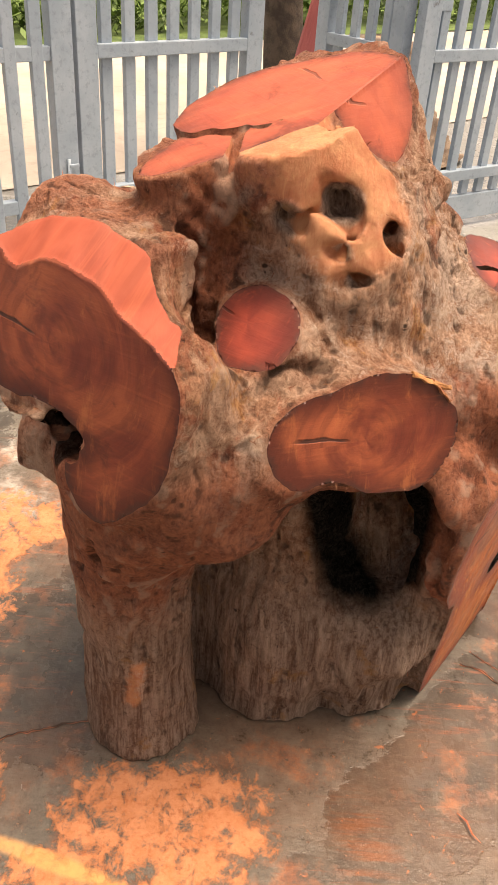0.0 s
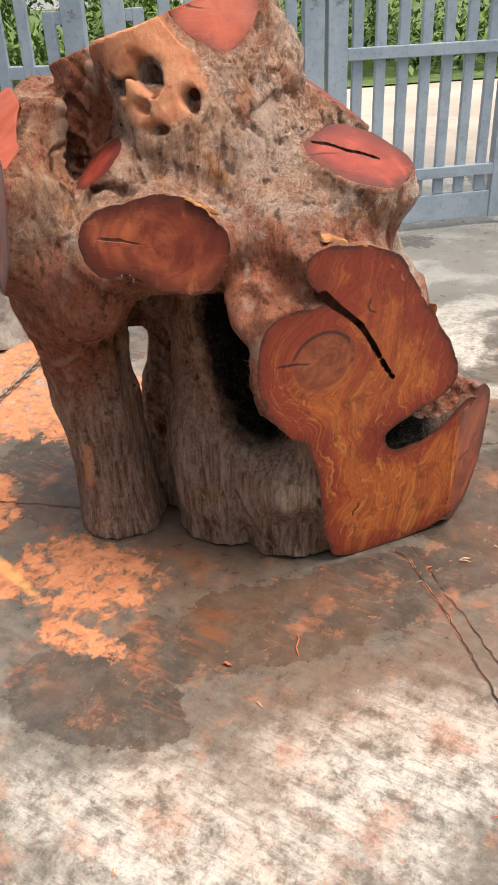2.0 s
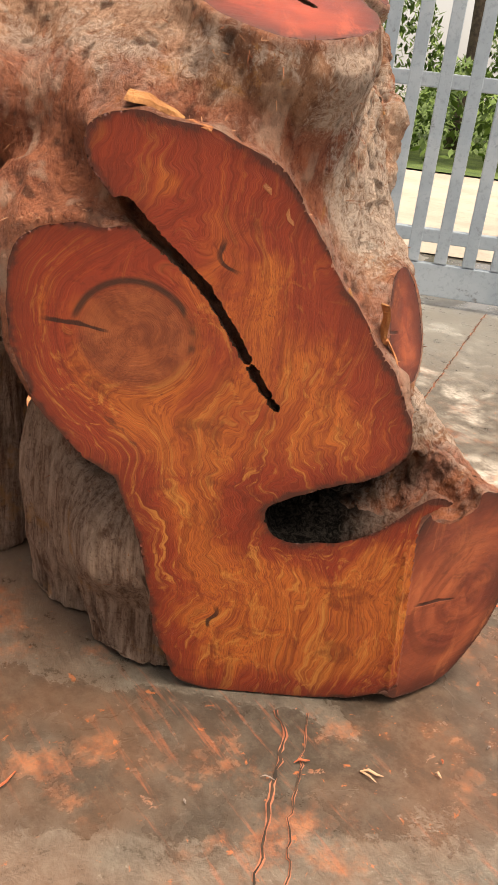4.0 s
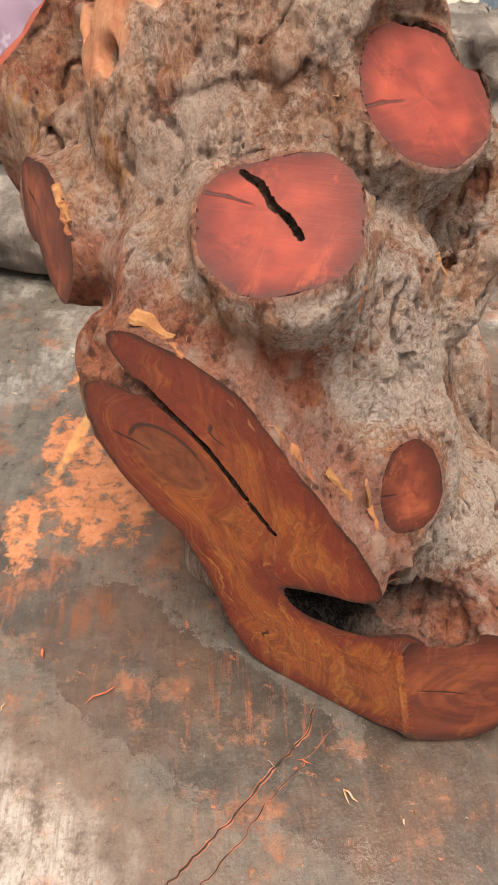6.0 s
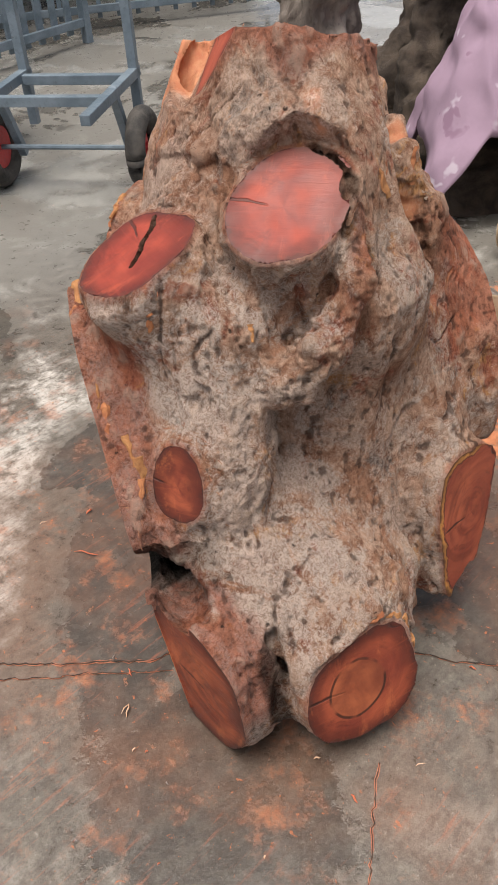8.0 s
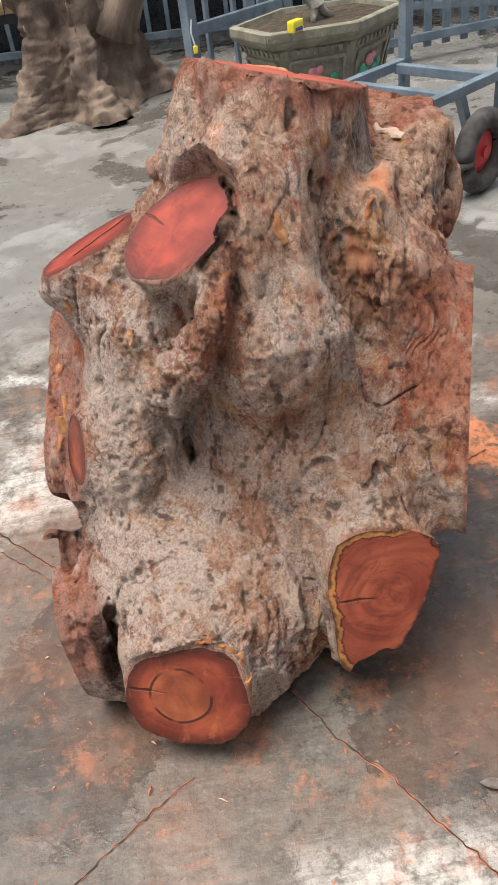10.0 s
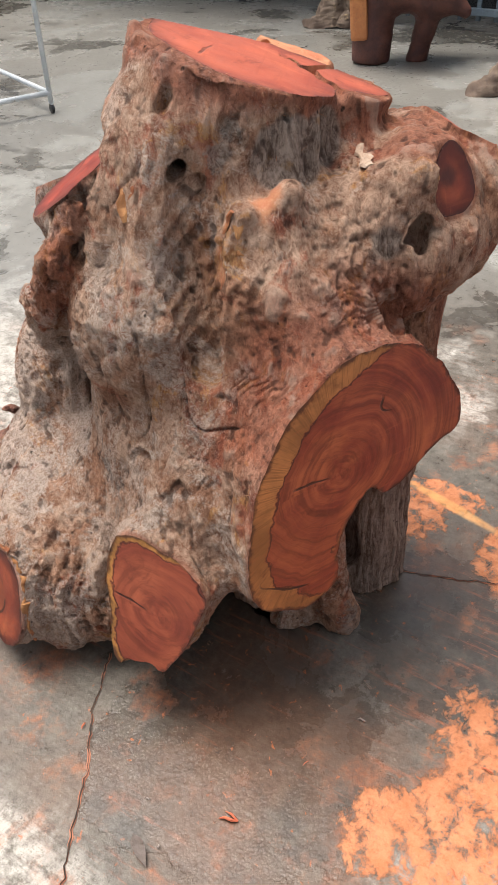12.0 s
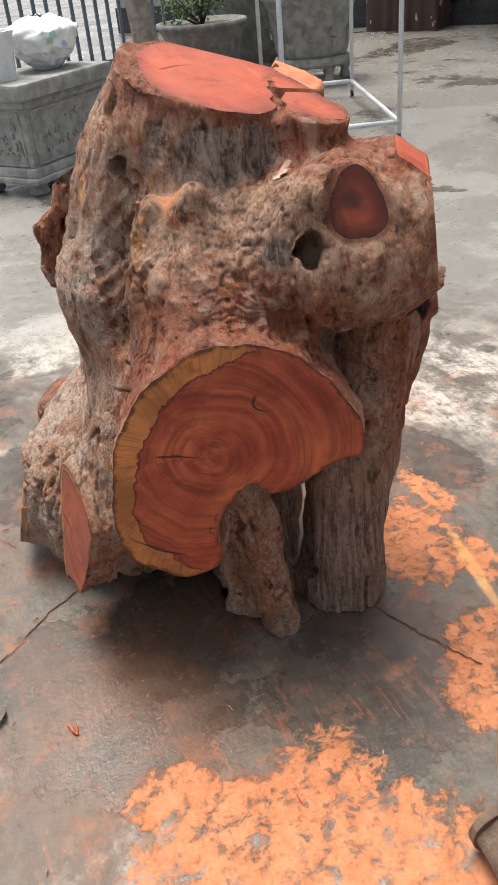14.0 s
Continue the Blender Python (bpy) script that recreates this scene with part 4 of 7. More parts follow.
HOLLOWS = [
    # a, b, radius at a, radius at b
    ((0.085, -0.21, 0.46), (0.105, -0.135, 0.31), 0.085, 0.065),
    ((0.00, -0.21, 0.45), (0.04, -0.16, 0.50), 0.05, 0.05),
    ((-0.10, -0.15, 0.40), (-0.105, -0.13, 0.10), 0.02, 0.022),
    ((-0.17, -0.02, 0.34), (-0.19, -0.06, 0.10), 0.045, 0.045),
    ((0.000, -0.204, 0.832), (0.006, -0.178, 0.822), 0.022, 0.017),
    ((-0.060, -0.205, 0.817), (-0.036, -0.190, 0.810), 0.013, 0.014),
    ((0.052, -0.186, 0.812), (0.058, -0.165, 0.795), 0.009, 0.010),
    ((0.058, -0.175, 0.795), (0.064, -0.158, 0.772), 0.011, 0.009),
    ((-0.014, -0.208, 0.842), (0.000, -0.198, 0.826), 0.009, 0.012),
    ((0.012, -0.200, 0.812), (0.020, -0.192, 0.806), 0.010, 0.008),
    ((-0.004, -0.207, 0.787), (0.016, -0.190, 0.783), 0.010, 0.009),
    ((0.014, -0.210, 0.759), (0.034, -0.188, 0.757), 0.011, 0.009),
    ((-0.300, -0.250, 0.585), (-0.250, -0.268, 0.602), 0.018, 0.026),
    ((-0.250, -0.268, 0.602), (-0.17, -0.13, 0.600), 0.026, 0.034),
    ((-0.300, -0.245, 0.585), (-0.20, -0.15, 0.600), 0.018, 0.03),
    ((-0.305, -0.245, 0.678), (-0.262, -0.272, 0.688), 0.006, 0.005),
    ((-0.262, -0.272, 0.688), (-0.252, -0.277, 0.705), 0.005, 0.003),
    ((0.128, 0.180, 0.672), (0.145, 0.165, 0.64), 0.020, 0.016),
    ((0.045, 0.165, 0.80), (0.085, 0.185, 0.70), 0.010, 0.016),
    ((0.153, 0.114, 0.483), (0.155, 0.119, 0.380), 0.012, 0.013),
    ((0.155, 0.150, 0.502), (0.157, 0.155, 0.400), 0.012, 0.015),
    ((0.157, 0.185, 0.520), (0.158, 0.190, 0.420), 0.012, 0.016),
    ((0.155, 0.165, 0.60), (0.14, 0.14, 0.60), 0.007, 0.007),
    ((-0.112, 0.225, 0.387), (-0.11, 0.17, 0.39), 0.010, 0.012),
    ((-0.046, 0.125, 0.803), (-0.04, 0.08, 0.80), 0.010, 0.010),
    ((-0.295, -0.05, 0.705), (-0.25, -0.04, 0.70), 0.022, 0.018),
    ((0.345, 0.245, 0.20), (0.29, 0.25, 0.16), 0.020, 0.024),
    ((0.375, 0.15, 0.285), (0.29, 0.06, 0.27), 0.035, 0.03),
    ((-0.077, 0.142, 0.798), (-0.093, 0.158, 0.695), 0.024, 0.034),
    ((-0.093, 0.158, 0.695), (-0.112, 0.174, 0.574), 0.034, 0.026),
    ((-0.002, -0.150, 0.885), (0.075, -0.140, 0.775), 0.010, 0.012),
    ((-0.120, -0.198, 0.865), (-0.118, -0.192, 0.765), 0.020, 0.026),
    ((-0.118, -0.192, 0.765), (-0.150, -0.210, 0.665), 0.024, 0.022),
    ((-0.005, -0.12, 0.905), (-0.060, -0.112, 0.890), 0.006, 0.009),
    ((-0.060, -0.112, 0.890), (-0.098, -0.108, 0.878), 0.010, 0.012),
    ((-0.098, -0.108, 0.870), (-0.22, -0.055, 0.845), 0.009, 0.008),
    ((-0.098, -0.108, 0.872), (-0.108, -0.21, 0.850), 0.006, 0.009),
    ((-0.098, -0.112, 0.86), (-0.105, -0.20, 0.83), 0.006, 0.010),
    ((-0.10, -0.225, 0.64), (-0.155, -0.20, 0.70), 0.020, 0.028),
    ((-0.05, -0.26, 0.685), (0.08, -0.225, 0.70), 0.008, 0.010),
    ((0.13, -0.265, 0.56), (0.165, -0.21, 0.60), 0.007, 0.008),
    ((0.20, 0.24, 0.34), (0.16, 0.22, 0.42), 0.012, 0.02),
    ((0.31, 0.25, 0.24), (0.33, 0.31, 0.10), 0.018, 0.014),
    ((-0.08, 0.36, 0.05), (-0.10, 0.12, 0.05), 0.07, 0.07),
    ((0.06, 0.40, 0.02), (0.06, 0.20, 0.0), 0.05, 0.04),
]

# the long black split in the slab, along the slab's own plane
SPLIT = [FACES[5].c + FACES[5].h * a + FACES[5].v * b for a, b in ((-0.122, 0.262), (-0.102, 0.243), (-0.079, 0.224), (-0.055, 0.202), (-0.030, 0.166), (-0.005, 0.125), (0.018, 0.091))]
SPLIT_WIDTH = (0.0080, 0.0058, 0.0048, 0.0046, 0.0044, 0.0040, 0.0034)
for k in range(6):
    HOLLOWS.append((SPLIT[k], SPLIT[k + 1], SPLIT_WIDTH[k], SPLIT_WIDTH[k + 1]))
    for deep in (0.010, 0.020):
        HOLLOWS.append((SPLIT[k] - FACES[5].n * deep, SPLIT[k + 1] - FACES[5].n * deep, 0.0058, 0.0052))

# the split in the right limb's end and the black gap round the rear limb's end
for f, line, r in ((FACES[6], ((-0.052, 0.048), (-0.030, 0.036), (-0.012, 0.014), (0.004, 0.004), (0.022, -0.016)), 0.0046), (FACES[7], ((0.045, 0.102), (0.070, 0.092), (0.096, 0.065), (0.104, 0.030), (0.094, -0.005)), 0.0046)):
    world_line = [f.c + f.h * a + f.v * b for a, b in line]
    for a, b in zip(world_line, world_line[1:]):
        HOLLOWS.append((a, b, r, r))
        HOLLOWS.append((a - f.n * 0.010, b - f.n * 0.010, r, r))


def carve_stump(points):
    """The stump's distance field, block by block; forms far from a block are passed over."""
    out = []
    for k in range(0, points.shape[1], 12000):
        p = np.ascontiguousarray(points[:, k:k + 12000])
        mid = (p.min(1) + p.max(1)) / 2
        reach = float(np.linalg.norm(p.max(1) - p.min(1))) / 2 + 0.09
        near = lambda a, b, r: float(limb(mid.reshape(3, 1), a, b, r, r)[0]) < reach
        solid = Solid(p)
        for a, b, ra, rb, blend in BRANCHES:
            if near(a, b, max(ra, rb)):
                solid.join(limb(p, a, b, ra, rb), blend)
        faces = [f for f in FACES if np.linalg.norm(f.c - mid) < reach + 0.36]
        for f in faces:
            solid.join(f.block(p), 0.03)
        for a, b, ra, rb in HOLLOWS:
            if near(a, b, max(ra, rb)):
                ragged = 0.0035 * np.sin(p[0] * 150 + p[2] * 90) * np.sin(p[1] * 130 + p[2] * 120) if ra > 0.0085 else 0.0
                solid.carve(limb(p, a, b, ra, rb) + ragged, min(0.015, 0.6 * max(ra, rb)))
        for f in faces:
            solid.carve(f.air(p), 0.002)
        out.append(solid.d)
    return np.concatenate(out)



# the dark sockets in the bare front limb: x, y, z, radius
EYES = ((0.004, -0.178, 0.825, 0.024), (-0.047, -0.196, 0.813, 0.019), (0.057, -0.158, 0.79, 0.016), (0.008, -0.20, 0.785, 0.011), (0.023, -0.20, 0.758, 0.011))


def finer(points, quads):
    """Splits each quad in four."""
    n = len(points)
    e = np.concatenate([quads[:, [k, (k + 1) % 4]] for k in range(4)])
    key = np.sort(e, 1)
    key = key[:, 0] * n + key[:, 1]
    uniq, inv = np.unique(key, return_inverse=True)
    mids = (points[uniq // n] + points[uniq % n]) / 2
    inv = inv.reshape(4, -1)
    centre = points[quads].mean(1)
    m = n + inv
    c = n + len(uniq) + np.arange(len(quads))
    q = np.concatenate([np.stack((quads[:, k], m[k], c, m[k - 1]), 1) for k in range(4)])
    return np.concatenate((points, mids, centre)), q


YELLOWWOOD = make_plain("torn_yellow_sapwood", (0.36, 0.145, 0.05), (0.54, 0.26, 0.10), 45, 0.8, 0, 0.6, (0.30, 0.10, 0.035))
ORANGEWOOD = make_plain("torn_orange_wood", (0.34, 0.11, 0.045), (0.52, 0.21, 0.085), 45, 0.8, 0, 0.6, (0.20, 0.05, 0.025))
PALEWOOD = make_plain("pale_chipped_wood", (0.46, 0.31, 0.22), (0.60, 0.46, 0.35), 45, 0.85, 0, 0.6, (0.40, 0.22, 0.13))

# splintered wood left standing by the axe: place, grain direction, length, width
SHARDS = [
    ((0.115, -0.231, 0.682), (0.8, 0.3, -0.2), 0.050, 0.011, YELLOWWOOD),
    ((0.130, -0.235, 0.668), (0.9, 0.2, -0.3), 0.035, 0.009, ORANGEWOOD),
    ((0.266, -0.143, 0.624), (0.6, 0.6, 0.0), 0.045, 0.016, YELLOWWOOD),
    ((0.285, -0.125, 0.615), (0.6, 0.6, -0.4), 0.035, 0.010, ORANGEWOOD),
    ((0.355, 0.059, 0.454), (0.1, 0.1, -1.0), 0.070, 0.013, YELLOWWOOD),
    ((0.352, 0.040, 0.480), (0.0, 0.4, -1.0), 0.045, 0.010, YELLOWWOOD),
    ((0.358, 0.075, 0.430), (0.1, 0.0, -1.0), 0.040, 0.009, ORANGEWOOD),
    ((0.343, -0.004, 0.514), (0.3, 0.4, -0.8), 0.045, 0.014, ORANGEWOOD),
    ((0.335, -0.03, 0.535), (0.3, 0.4, -0.8), 0.035, 0.008, YELLOWWOOD),
    ((0.325, -0.065, 0.560), (0.3, 0.5, -0.6), 0.040, 0.008, ORANGEWOOD),
    ((0.286, 0.042, 0.652), (0.0, 0.1, -1.0), 0.030, 0.012, ORANGEWOOD),
    ((0.201, 0.142, 0.636), (0.3, 0.5, -0.5), 0.022, 0.008, YELLOWWOOD),
    ((-0.145, 0.134, 0.731), (-0.2, 0.3, -1.0), 0.040, 0.009, YELLOWWOOD),
    ((-0.150, 0.130, 0.715), (-0.8, 0.4, 0.2), 0.028, 0.005, YELLOWWOOD),
    ((-0.135, 0.140, 0.705), (0.6, 0.5, 0.4), 0.030, 0.005, PALEWOOD),
    ((-0.128, 0.138, 0.745), (-0.1, 0.2, 1.0), 0.050, 0.013, ORANGEWOOD),
    ((-0.006, 0.184, 0.772), (0.2, 0.0, 1.0), 0.048, 0.013, YELLOWWOOD),
    ((-0.020, 0.180, 0.785), (-0.2, 0.1, 1.0), 0.030, 0.008, ORANGEWOOD),
    ((0.132, 0.372, 0.195), (0.0, 0.0, -1.0), 0.050, 0.009, YELLOWWOOD),
    ((0.128, 0.374, 0.140), (0.1, 0.0, -1.0), 0.060, 0.010, YELLOWWOOD),
    ((0.128, 0.372, 0.090), (0.0, 0.0, -1.0), 0.040, 0.008, ORANGEWOOD),
    ((0.154, 0.358, 0.231), (0.8, 0.0, 0.3), 0.030, 0.010, YELLOWWOOD),
    ((0.190, 0.350, 0.236), (0.9, 0.0, 0.1), 0.030, 0.008, ORANGEWOOD),
    ((-0.215, -0.045, 0.800), (0.6, -0.7, 0.0), 0.048, 0.018, PALEWOOD),
]


def shard(stump, at, normal, way, length, width, mat, seed):
    """A torn sliver that lies along the grain and lifts at its tip."""
    rng = random.Random(seed)
    n = Vector(normal)
    d = Vector(way)
    d = (d - n * d.dot(n)).normalized()
    side = n.cross(d)
    bm = bmesh.new()
    rings = []
    for k in range(7):
        f = k / 6
        w = width * (0.62 - 0.35 * f) * rng.uniform(0.5, 1.25)
        thick = width * 0.22 * rng.uniform(0.5, 1.3)
        c = Vector(at) + d * length * (f - 0.5) + n * width * rng.uniform(-0.28, 0.04) + side * width * rng.uniform(-0.22, 0.22)
        rings.append([bm.verts.new(c + side * w * math.cos(a) + n * thick * math.sin(a) * rng.uniform(0.7, 1.2)) for a in (0.0, 1.0, 2.1, 3.14, 4.2, 5.2)])
    for a, b in zip(rings, rings[1:]):
        for i in range(6):
            bm.faces.new((a[i], a[(i + 1) % 6], b[(i + 1) % 6], b[i]))
    bm.faces.new(rings[0][::-1])
    bm.faces.new(rings[-1])
    part("splinter", bm, mat, stump, "torn splinter of pale wood")


def build_stump(step=STEP, split=True):
    # a coarse pass finds where the surface runs, a fine pass samples only there
    wide = step * 4
    axes = [np.arange(LOW[k], HIGH[k], wide, dtype=np.float32) for k in range(3)]
    field = carve_stump(np.stack([g.ravel() for g in np.meshgrid(*axes, indexing="ij")])).reshape([len(x) for x in axes])
    for k in range(3):
        field = np.moveaxis(field, k, 0)
        rows = [field[:-1] * (1 - i / 4) + field[1:] * (i / 4) for i in range(4)]
        field = np.moveaxis(np.stack(rows, 1).reshape(-1, *field.shape[1:]), 0, k)
    near = np.argwhere(np.abs(field) < 0.019)
    where = (LOW + near * step).astype(np.float32).T
    field = np.ascontiguousarray(field)
    field[tuple(near.T)] = np.maximum(carve_stump(where), 0.002 - where[2])
    points, quads = surface_net(field, LOW, step)
    if split:
        points, quads = finer(points, quads)
    # the rims of the sawn faces run through the points next to their outlines
    p32 = points.astype(np.float32).T
    away = np.full(len(points), 1.0)
    rims = []
    for f in FACES:
        s, t, u = f.flat(p32)
        close = np.flatnonzero((np.abs(u) < 0.06) & (np.abs(s) < 0.34) & (np.abs(t) < 0.34))
        d2 = np.full(len(points), 1.0, np.float32)
        d2[close] = f.outline_distance(s[close], t[close])
        edge = np.flatnonzero((np.abs(u) < 0.004) & (np.abs(d2) < 0.0016))
        if len(edge):
            e = np.float32(0.0006)
            gs = (f.outline_distance(s[edge] + e, t[edge]) - d2[edge]) / e
            gt = (f.outline_distance(s[edge], t[edge] + e) - d2[edge]) / e
            size = np.maximum(np.hypot(gs, gt), 0.5)
            gs, gt = gs / size * d2[edge], gt / size * d2[edge]
            points[edge] -= gs[:, None] * f.h + gt[:, None] * f.v
            s[edge] -= gs
            t[edge] -= gt
            d2[edge] = 0
        flush = np.flatnonzero((np.abs(u) < 0.0034) & (d2 < 0.0004))
        points[flush] -= u[flush][:, None] * f.n
        u[flush] = 0
        slant = np.zeros(len(points), bool)
        if f.chamfer:
            above, wide = f.slope(s, t, u, d2)
            slant = (np.abs(above) < 0.0026) & (wide > 0.004) & (d2 > -wide - 0.001) & (d2 < 0.004)
            lean = np.flatnonzero(slant)
            points[lean] -= (above[lean] / 1.1)[:, None] * f.n
        away = np.minimum(away, np.where(slant, 0.0, np.maximum(np.abs(u), d2)))
        rims.append((s, t, u, d2, slant))
    ease = np.clip((away - 0.003) / 0.018, 0, 1)
    ease = ease * ease * (3 - 2 * ease)
    normal = point_normals(points, quads)
    long = points * (1.0, 1.0, 0.45)
    bent = long + 0.02 * np.stack([layered(points, 12, 1, 40 + k) for k in range(3)], 1)
    smooth = np.clip((-0.20 - points[:, 1]) / 0.04, 0, 1) * np.clip((0.62 - points[:, 2]) / 0.04, 0, 1) * np.clip((points[:, 2] - 0.40) / 0.06, 0, 1)
    lumps = layered(points, 9, 3, 3) * 0.008
    pits = -np.maximum(layered(points, 26, 2, 31) - 0.84, 0) * 0.035
    front = np.clip((0.04 - points[:, 1]) / 0.10, 0, 1)
    folds = (0.30 - np.abs(layered(bent * (1, 1, 0.5), 18, 2, 51))) * np.clip(layered(points, 6, 1, 61) + 0.25, 0, 1) * (0.015 + 0.011 * front)
    # pillowy knurls with thin creases between them, and crumbly grain on top
    legs = np.clip((0.34 - points[:, 2]) / 0.12, 0, 1) * np.clip((-0.02 - points[:, 1]) / 0.06 + 0.3, 0, 1)
    split_grain = layered(bent * (1, 1, 0.2), 70, 2, 17)
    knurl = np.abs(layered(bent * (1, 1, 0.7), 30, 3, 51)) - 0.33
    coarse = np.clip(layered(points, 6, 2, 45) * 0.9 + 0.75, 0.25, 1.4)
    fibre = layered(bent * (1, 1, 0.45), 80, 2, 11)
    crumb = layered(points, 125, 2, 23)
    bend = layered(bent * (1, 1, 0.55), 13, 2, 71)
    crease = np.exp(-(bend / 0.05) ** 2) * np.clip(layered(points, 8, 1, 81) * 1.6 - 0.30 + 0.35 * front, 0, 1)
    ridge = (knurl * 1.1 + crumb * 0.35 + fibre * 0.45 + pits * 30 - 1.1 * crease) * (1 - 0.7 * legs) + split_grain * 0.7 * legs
    bare = np.clip(-limb(points.T, (-0.055, -0.135, 0.90), (0.015, -0.165, 0.80), 0.070, 0.058) / 0.02 + 0.6, 0, 1)
    bare *= np.clip((-0.105 - points[:, 1]) / 0.03, 0, 1)
    for a, b, ra, rb in (((-0.12, 0.125, 0.69), (-0.155, 0.085, 0.775), 0.036, 0.032), ((0.05, 0.105, 0.87), (0.055, 0.135, 0.79), 0.022, 0.018), ((-0.195, -0.215, 0.20), (-0.205, -0.215, 0.13), 0.024, 0.026)):
        bare = np.maximum(bare, np.clip(-limb(points.T, a, b, ra, rb) / 0.026, 0, 0.8))
    # torn fibres lie in folds round the great ringed face
    s9, t9, u9 = FACES[10].flat(points.T.astype(np.float32))
    whorl = np.zeros(len(points))
    by = np.flatnonzero((np.abs(s9) < 0.4) & (np.abs(t9) < 0.3) & (u9 > -0.16) & (t9 > -0.12))
    apart = FACES[10].outline_distance(s9[by], t9[by])
    whorl[by] = np.sin((apart - u9[by] * 0.5 + 0.016 * layered(points[by] , 20, 3, 15)) * 760) * np.clip((0.075 - apart) / 0.05, 0, 1) * np.clip(apart / 0.01, 0, 1) * np.clip(layered(points[by], 16, 2, 19) + 0.55, 0, 1) * np.clip((t9[by] + 0.12) / 0.06, 0, 1)
    ridge = ridge + 0.3 * whorl
    for x, y, z, r in EYES:
        bare *= 1 - np.clip((r + 0.002 - np.linalg.norm(points - (x, y, z), axis=1)) / 0.006, 0, 1)
    rough = 1 - 0.85 * np.maximum(bare, smooth * 0.8)
    shift = (lumps * (1 - 0.6 * bare) + ((pits + folds + knurl * coarse * 0.0080 - crease * 0.007 + crumb * coarse * 0.0018) * (1 - 0.75 * legs) + fibre * 0.0022 + split_grain * legs * 0.0030 + whorl * 0.0011) * rough) * ease
    points = points + normal * shift[:, None]
    points[:, 2] = np.maximum(points[:, 2], 0.0)
    stump = holder("tree_stump")
    tagged(stump, "large gnarled hardwood stump with red sawn faces on wet concrete", "tree stump")
    taken = np.zeros(len(quads), bool)
    for f, (s, t, u, d2, slant) in zip(FACES, rims):
        on = (np.abs(u) < 0.0005) & (d2 < 0.0005)
        mine = on[quads].all(1) & ~taken
        taken |= mine
        data, used = mesh_from_quads("sawn_face", points, quads[mine], f.material)
        give(data, "rim", np.maximum(-d2[used], 0))
        uv = data.uv_layers.new(name="face")
        at = np.empty(len(data.loops), np.int32)
        data.loops.foreach_get("vertex_index", at)
        uv.data.foreach_set("uv", np.stack((s[used] - f.pith[0], t[used] - f.pith[1]), 1)[at].astype(np.float32).ravel())
        ob = new("sawn_face", data)
        ob.parent = stump
        tagged(ob, f.label)
        if f.chamfer:
            mine = (slant | on)[quads].all(1) & ~taken
            taken |= mine
            data, used = mesh_from_quads("sawn_face", points, quads[mine], SALMON)
            give(data, "rim", np.full(len(used), 0.03))
            uv = data.uv_layers.new(name="face")
            at = np.empty(len(data.loops), np.int32)
            data.loops.foreach_get("vertex_index", at)
            uv.data.foreach_set("uv", np.stack((s[used] + 0.3, t[used] + u[used]), 1)[at].astype(np.float32).ravel())
            ob = new("sawn_face", data)
            ob.parent = stump
            tagged(ob, "salmon-red curved chamfer along the limb end")
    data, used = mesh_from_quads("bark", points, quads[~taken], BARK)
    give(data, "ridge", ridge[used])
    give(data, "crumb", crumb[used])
    give(data, "bare", bare[used])
    p, used_by_bark = points[used], used
    old = np.clip((0.34 - p[:, 2]) / 0.12, 0, 1) * np.clip((-0.02 - p[:, 1]) / 0.06 + 0.3, 0, 1)
    old = np.maximum(old, np.clip((0.10 - np.hypot(p[:, 0] + 0.2, p[:, 1] + 0.14)) / 0.03, 0, 1) * np.clip((0.42 - p[:, 2]) / 0.1, 0, 1) * 0.8)
    for x, y, z, r in EYES + ((-0.06, -0.16, 0.72, 0.03), (-0.135, 0.02, 0.80, 0.055), (-0.15, -0.03, 0.81, 0.045), (-0.26, -0.02, 0.70, 0.03)):
        old = np.maximum(old, np.clip((r - np.linalg.norm(p - (x, y, z), axis=1)) / 0.006, 0, 1))
    give(data, "old", old)
    front = np.clip((-0.16 - p[:, 1]) / 0.06, 0, 1) * np.clip((0.63 - p[:, 2]) / 0.05, 0, 1) * np.clip((p[:, 2] - 0.24) / 0.12, 0, 1)
    lobe = np.clip(-limb(p.T, (-0.14, -0.13, 0.86), (-0.13, -0.12, 0.68), 0.06, 0.07) / 0.02 + 0.5, 0, 1)
    edge = np.clip(-limb(p.T, (0.17, -0.22, 0.60), (0.20, -0.21, 0.40), 0.07, 0.06) / 0.02 + 0.5, 0, 1)
    ring = FACES[10]
    s9, t9, u9 = ring.flat(p.T.astype(np.float32))
    halo = np.clip((0.105 - np.maximum(ring.outline_distance(s9, t9), 0)) / 0.05, 0, 1) * np.clip((u9 + 0.12) / 0.05, 0, 1) * np.clip((t9 + 0.06) / 0.05, 0, 1)
    top = FACES[0]
    s0, t0, u0 = top.flat(p.T.astype(np.float32))
    brim = np.clip((0.045 + 0.02 * np.sin(s0 * 60) - np.abs(u0)) / 0.02, 0, 1) * (p[:, 2] > 0.72)
    halo = np.maximum(halo, brim)
    torn = np.clip((0.009 - away[used]) / 0.006, 0, 1) * 0.8
    halo = np.maximum(halo, torn)
    strap = np.minimum(limb(p.T, (0.060, 0.185, 0.765), (0.082, 0.212, 0.690), 0.020, 0.030), limb(p.T, (0.082, 0.212, 0.690), (0.12, 0.205, 0.62), 0.030, 0.032))
    halo = np.maximum(halo, np.clip(-strap / 0.012, 0, 0.8))
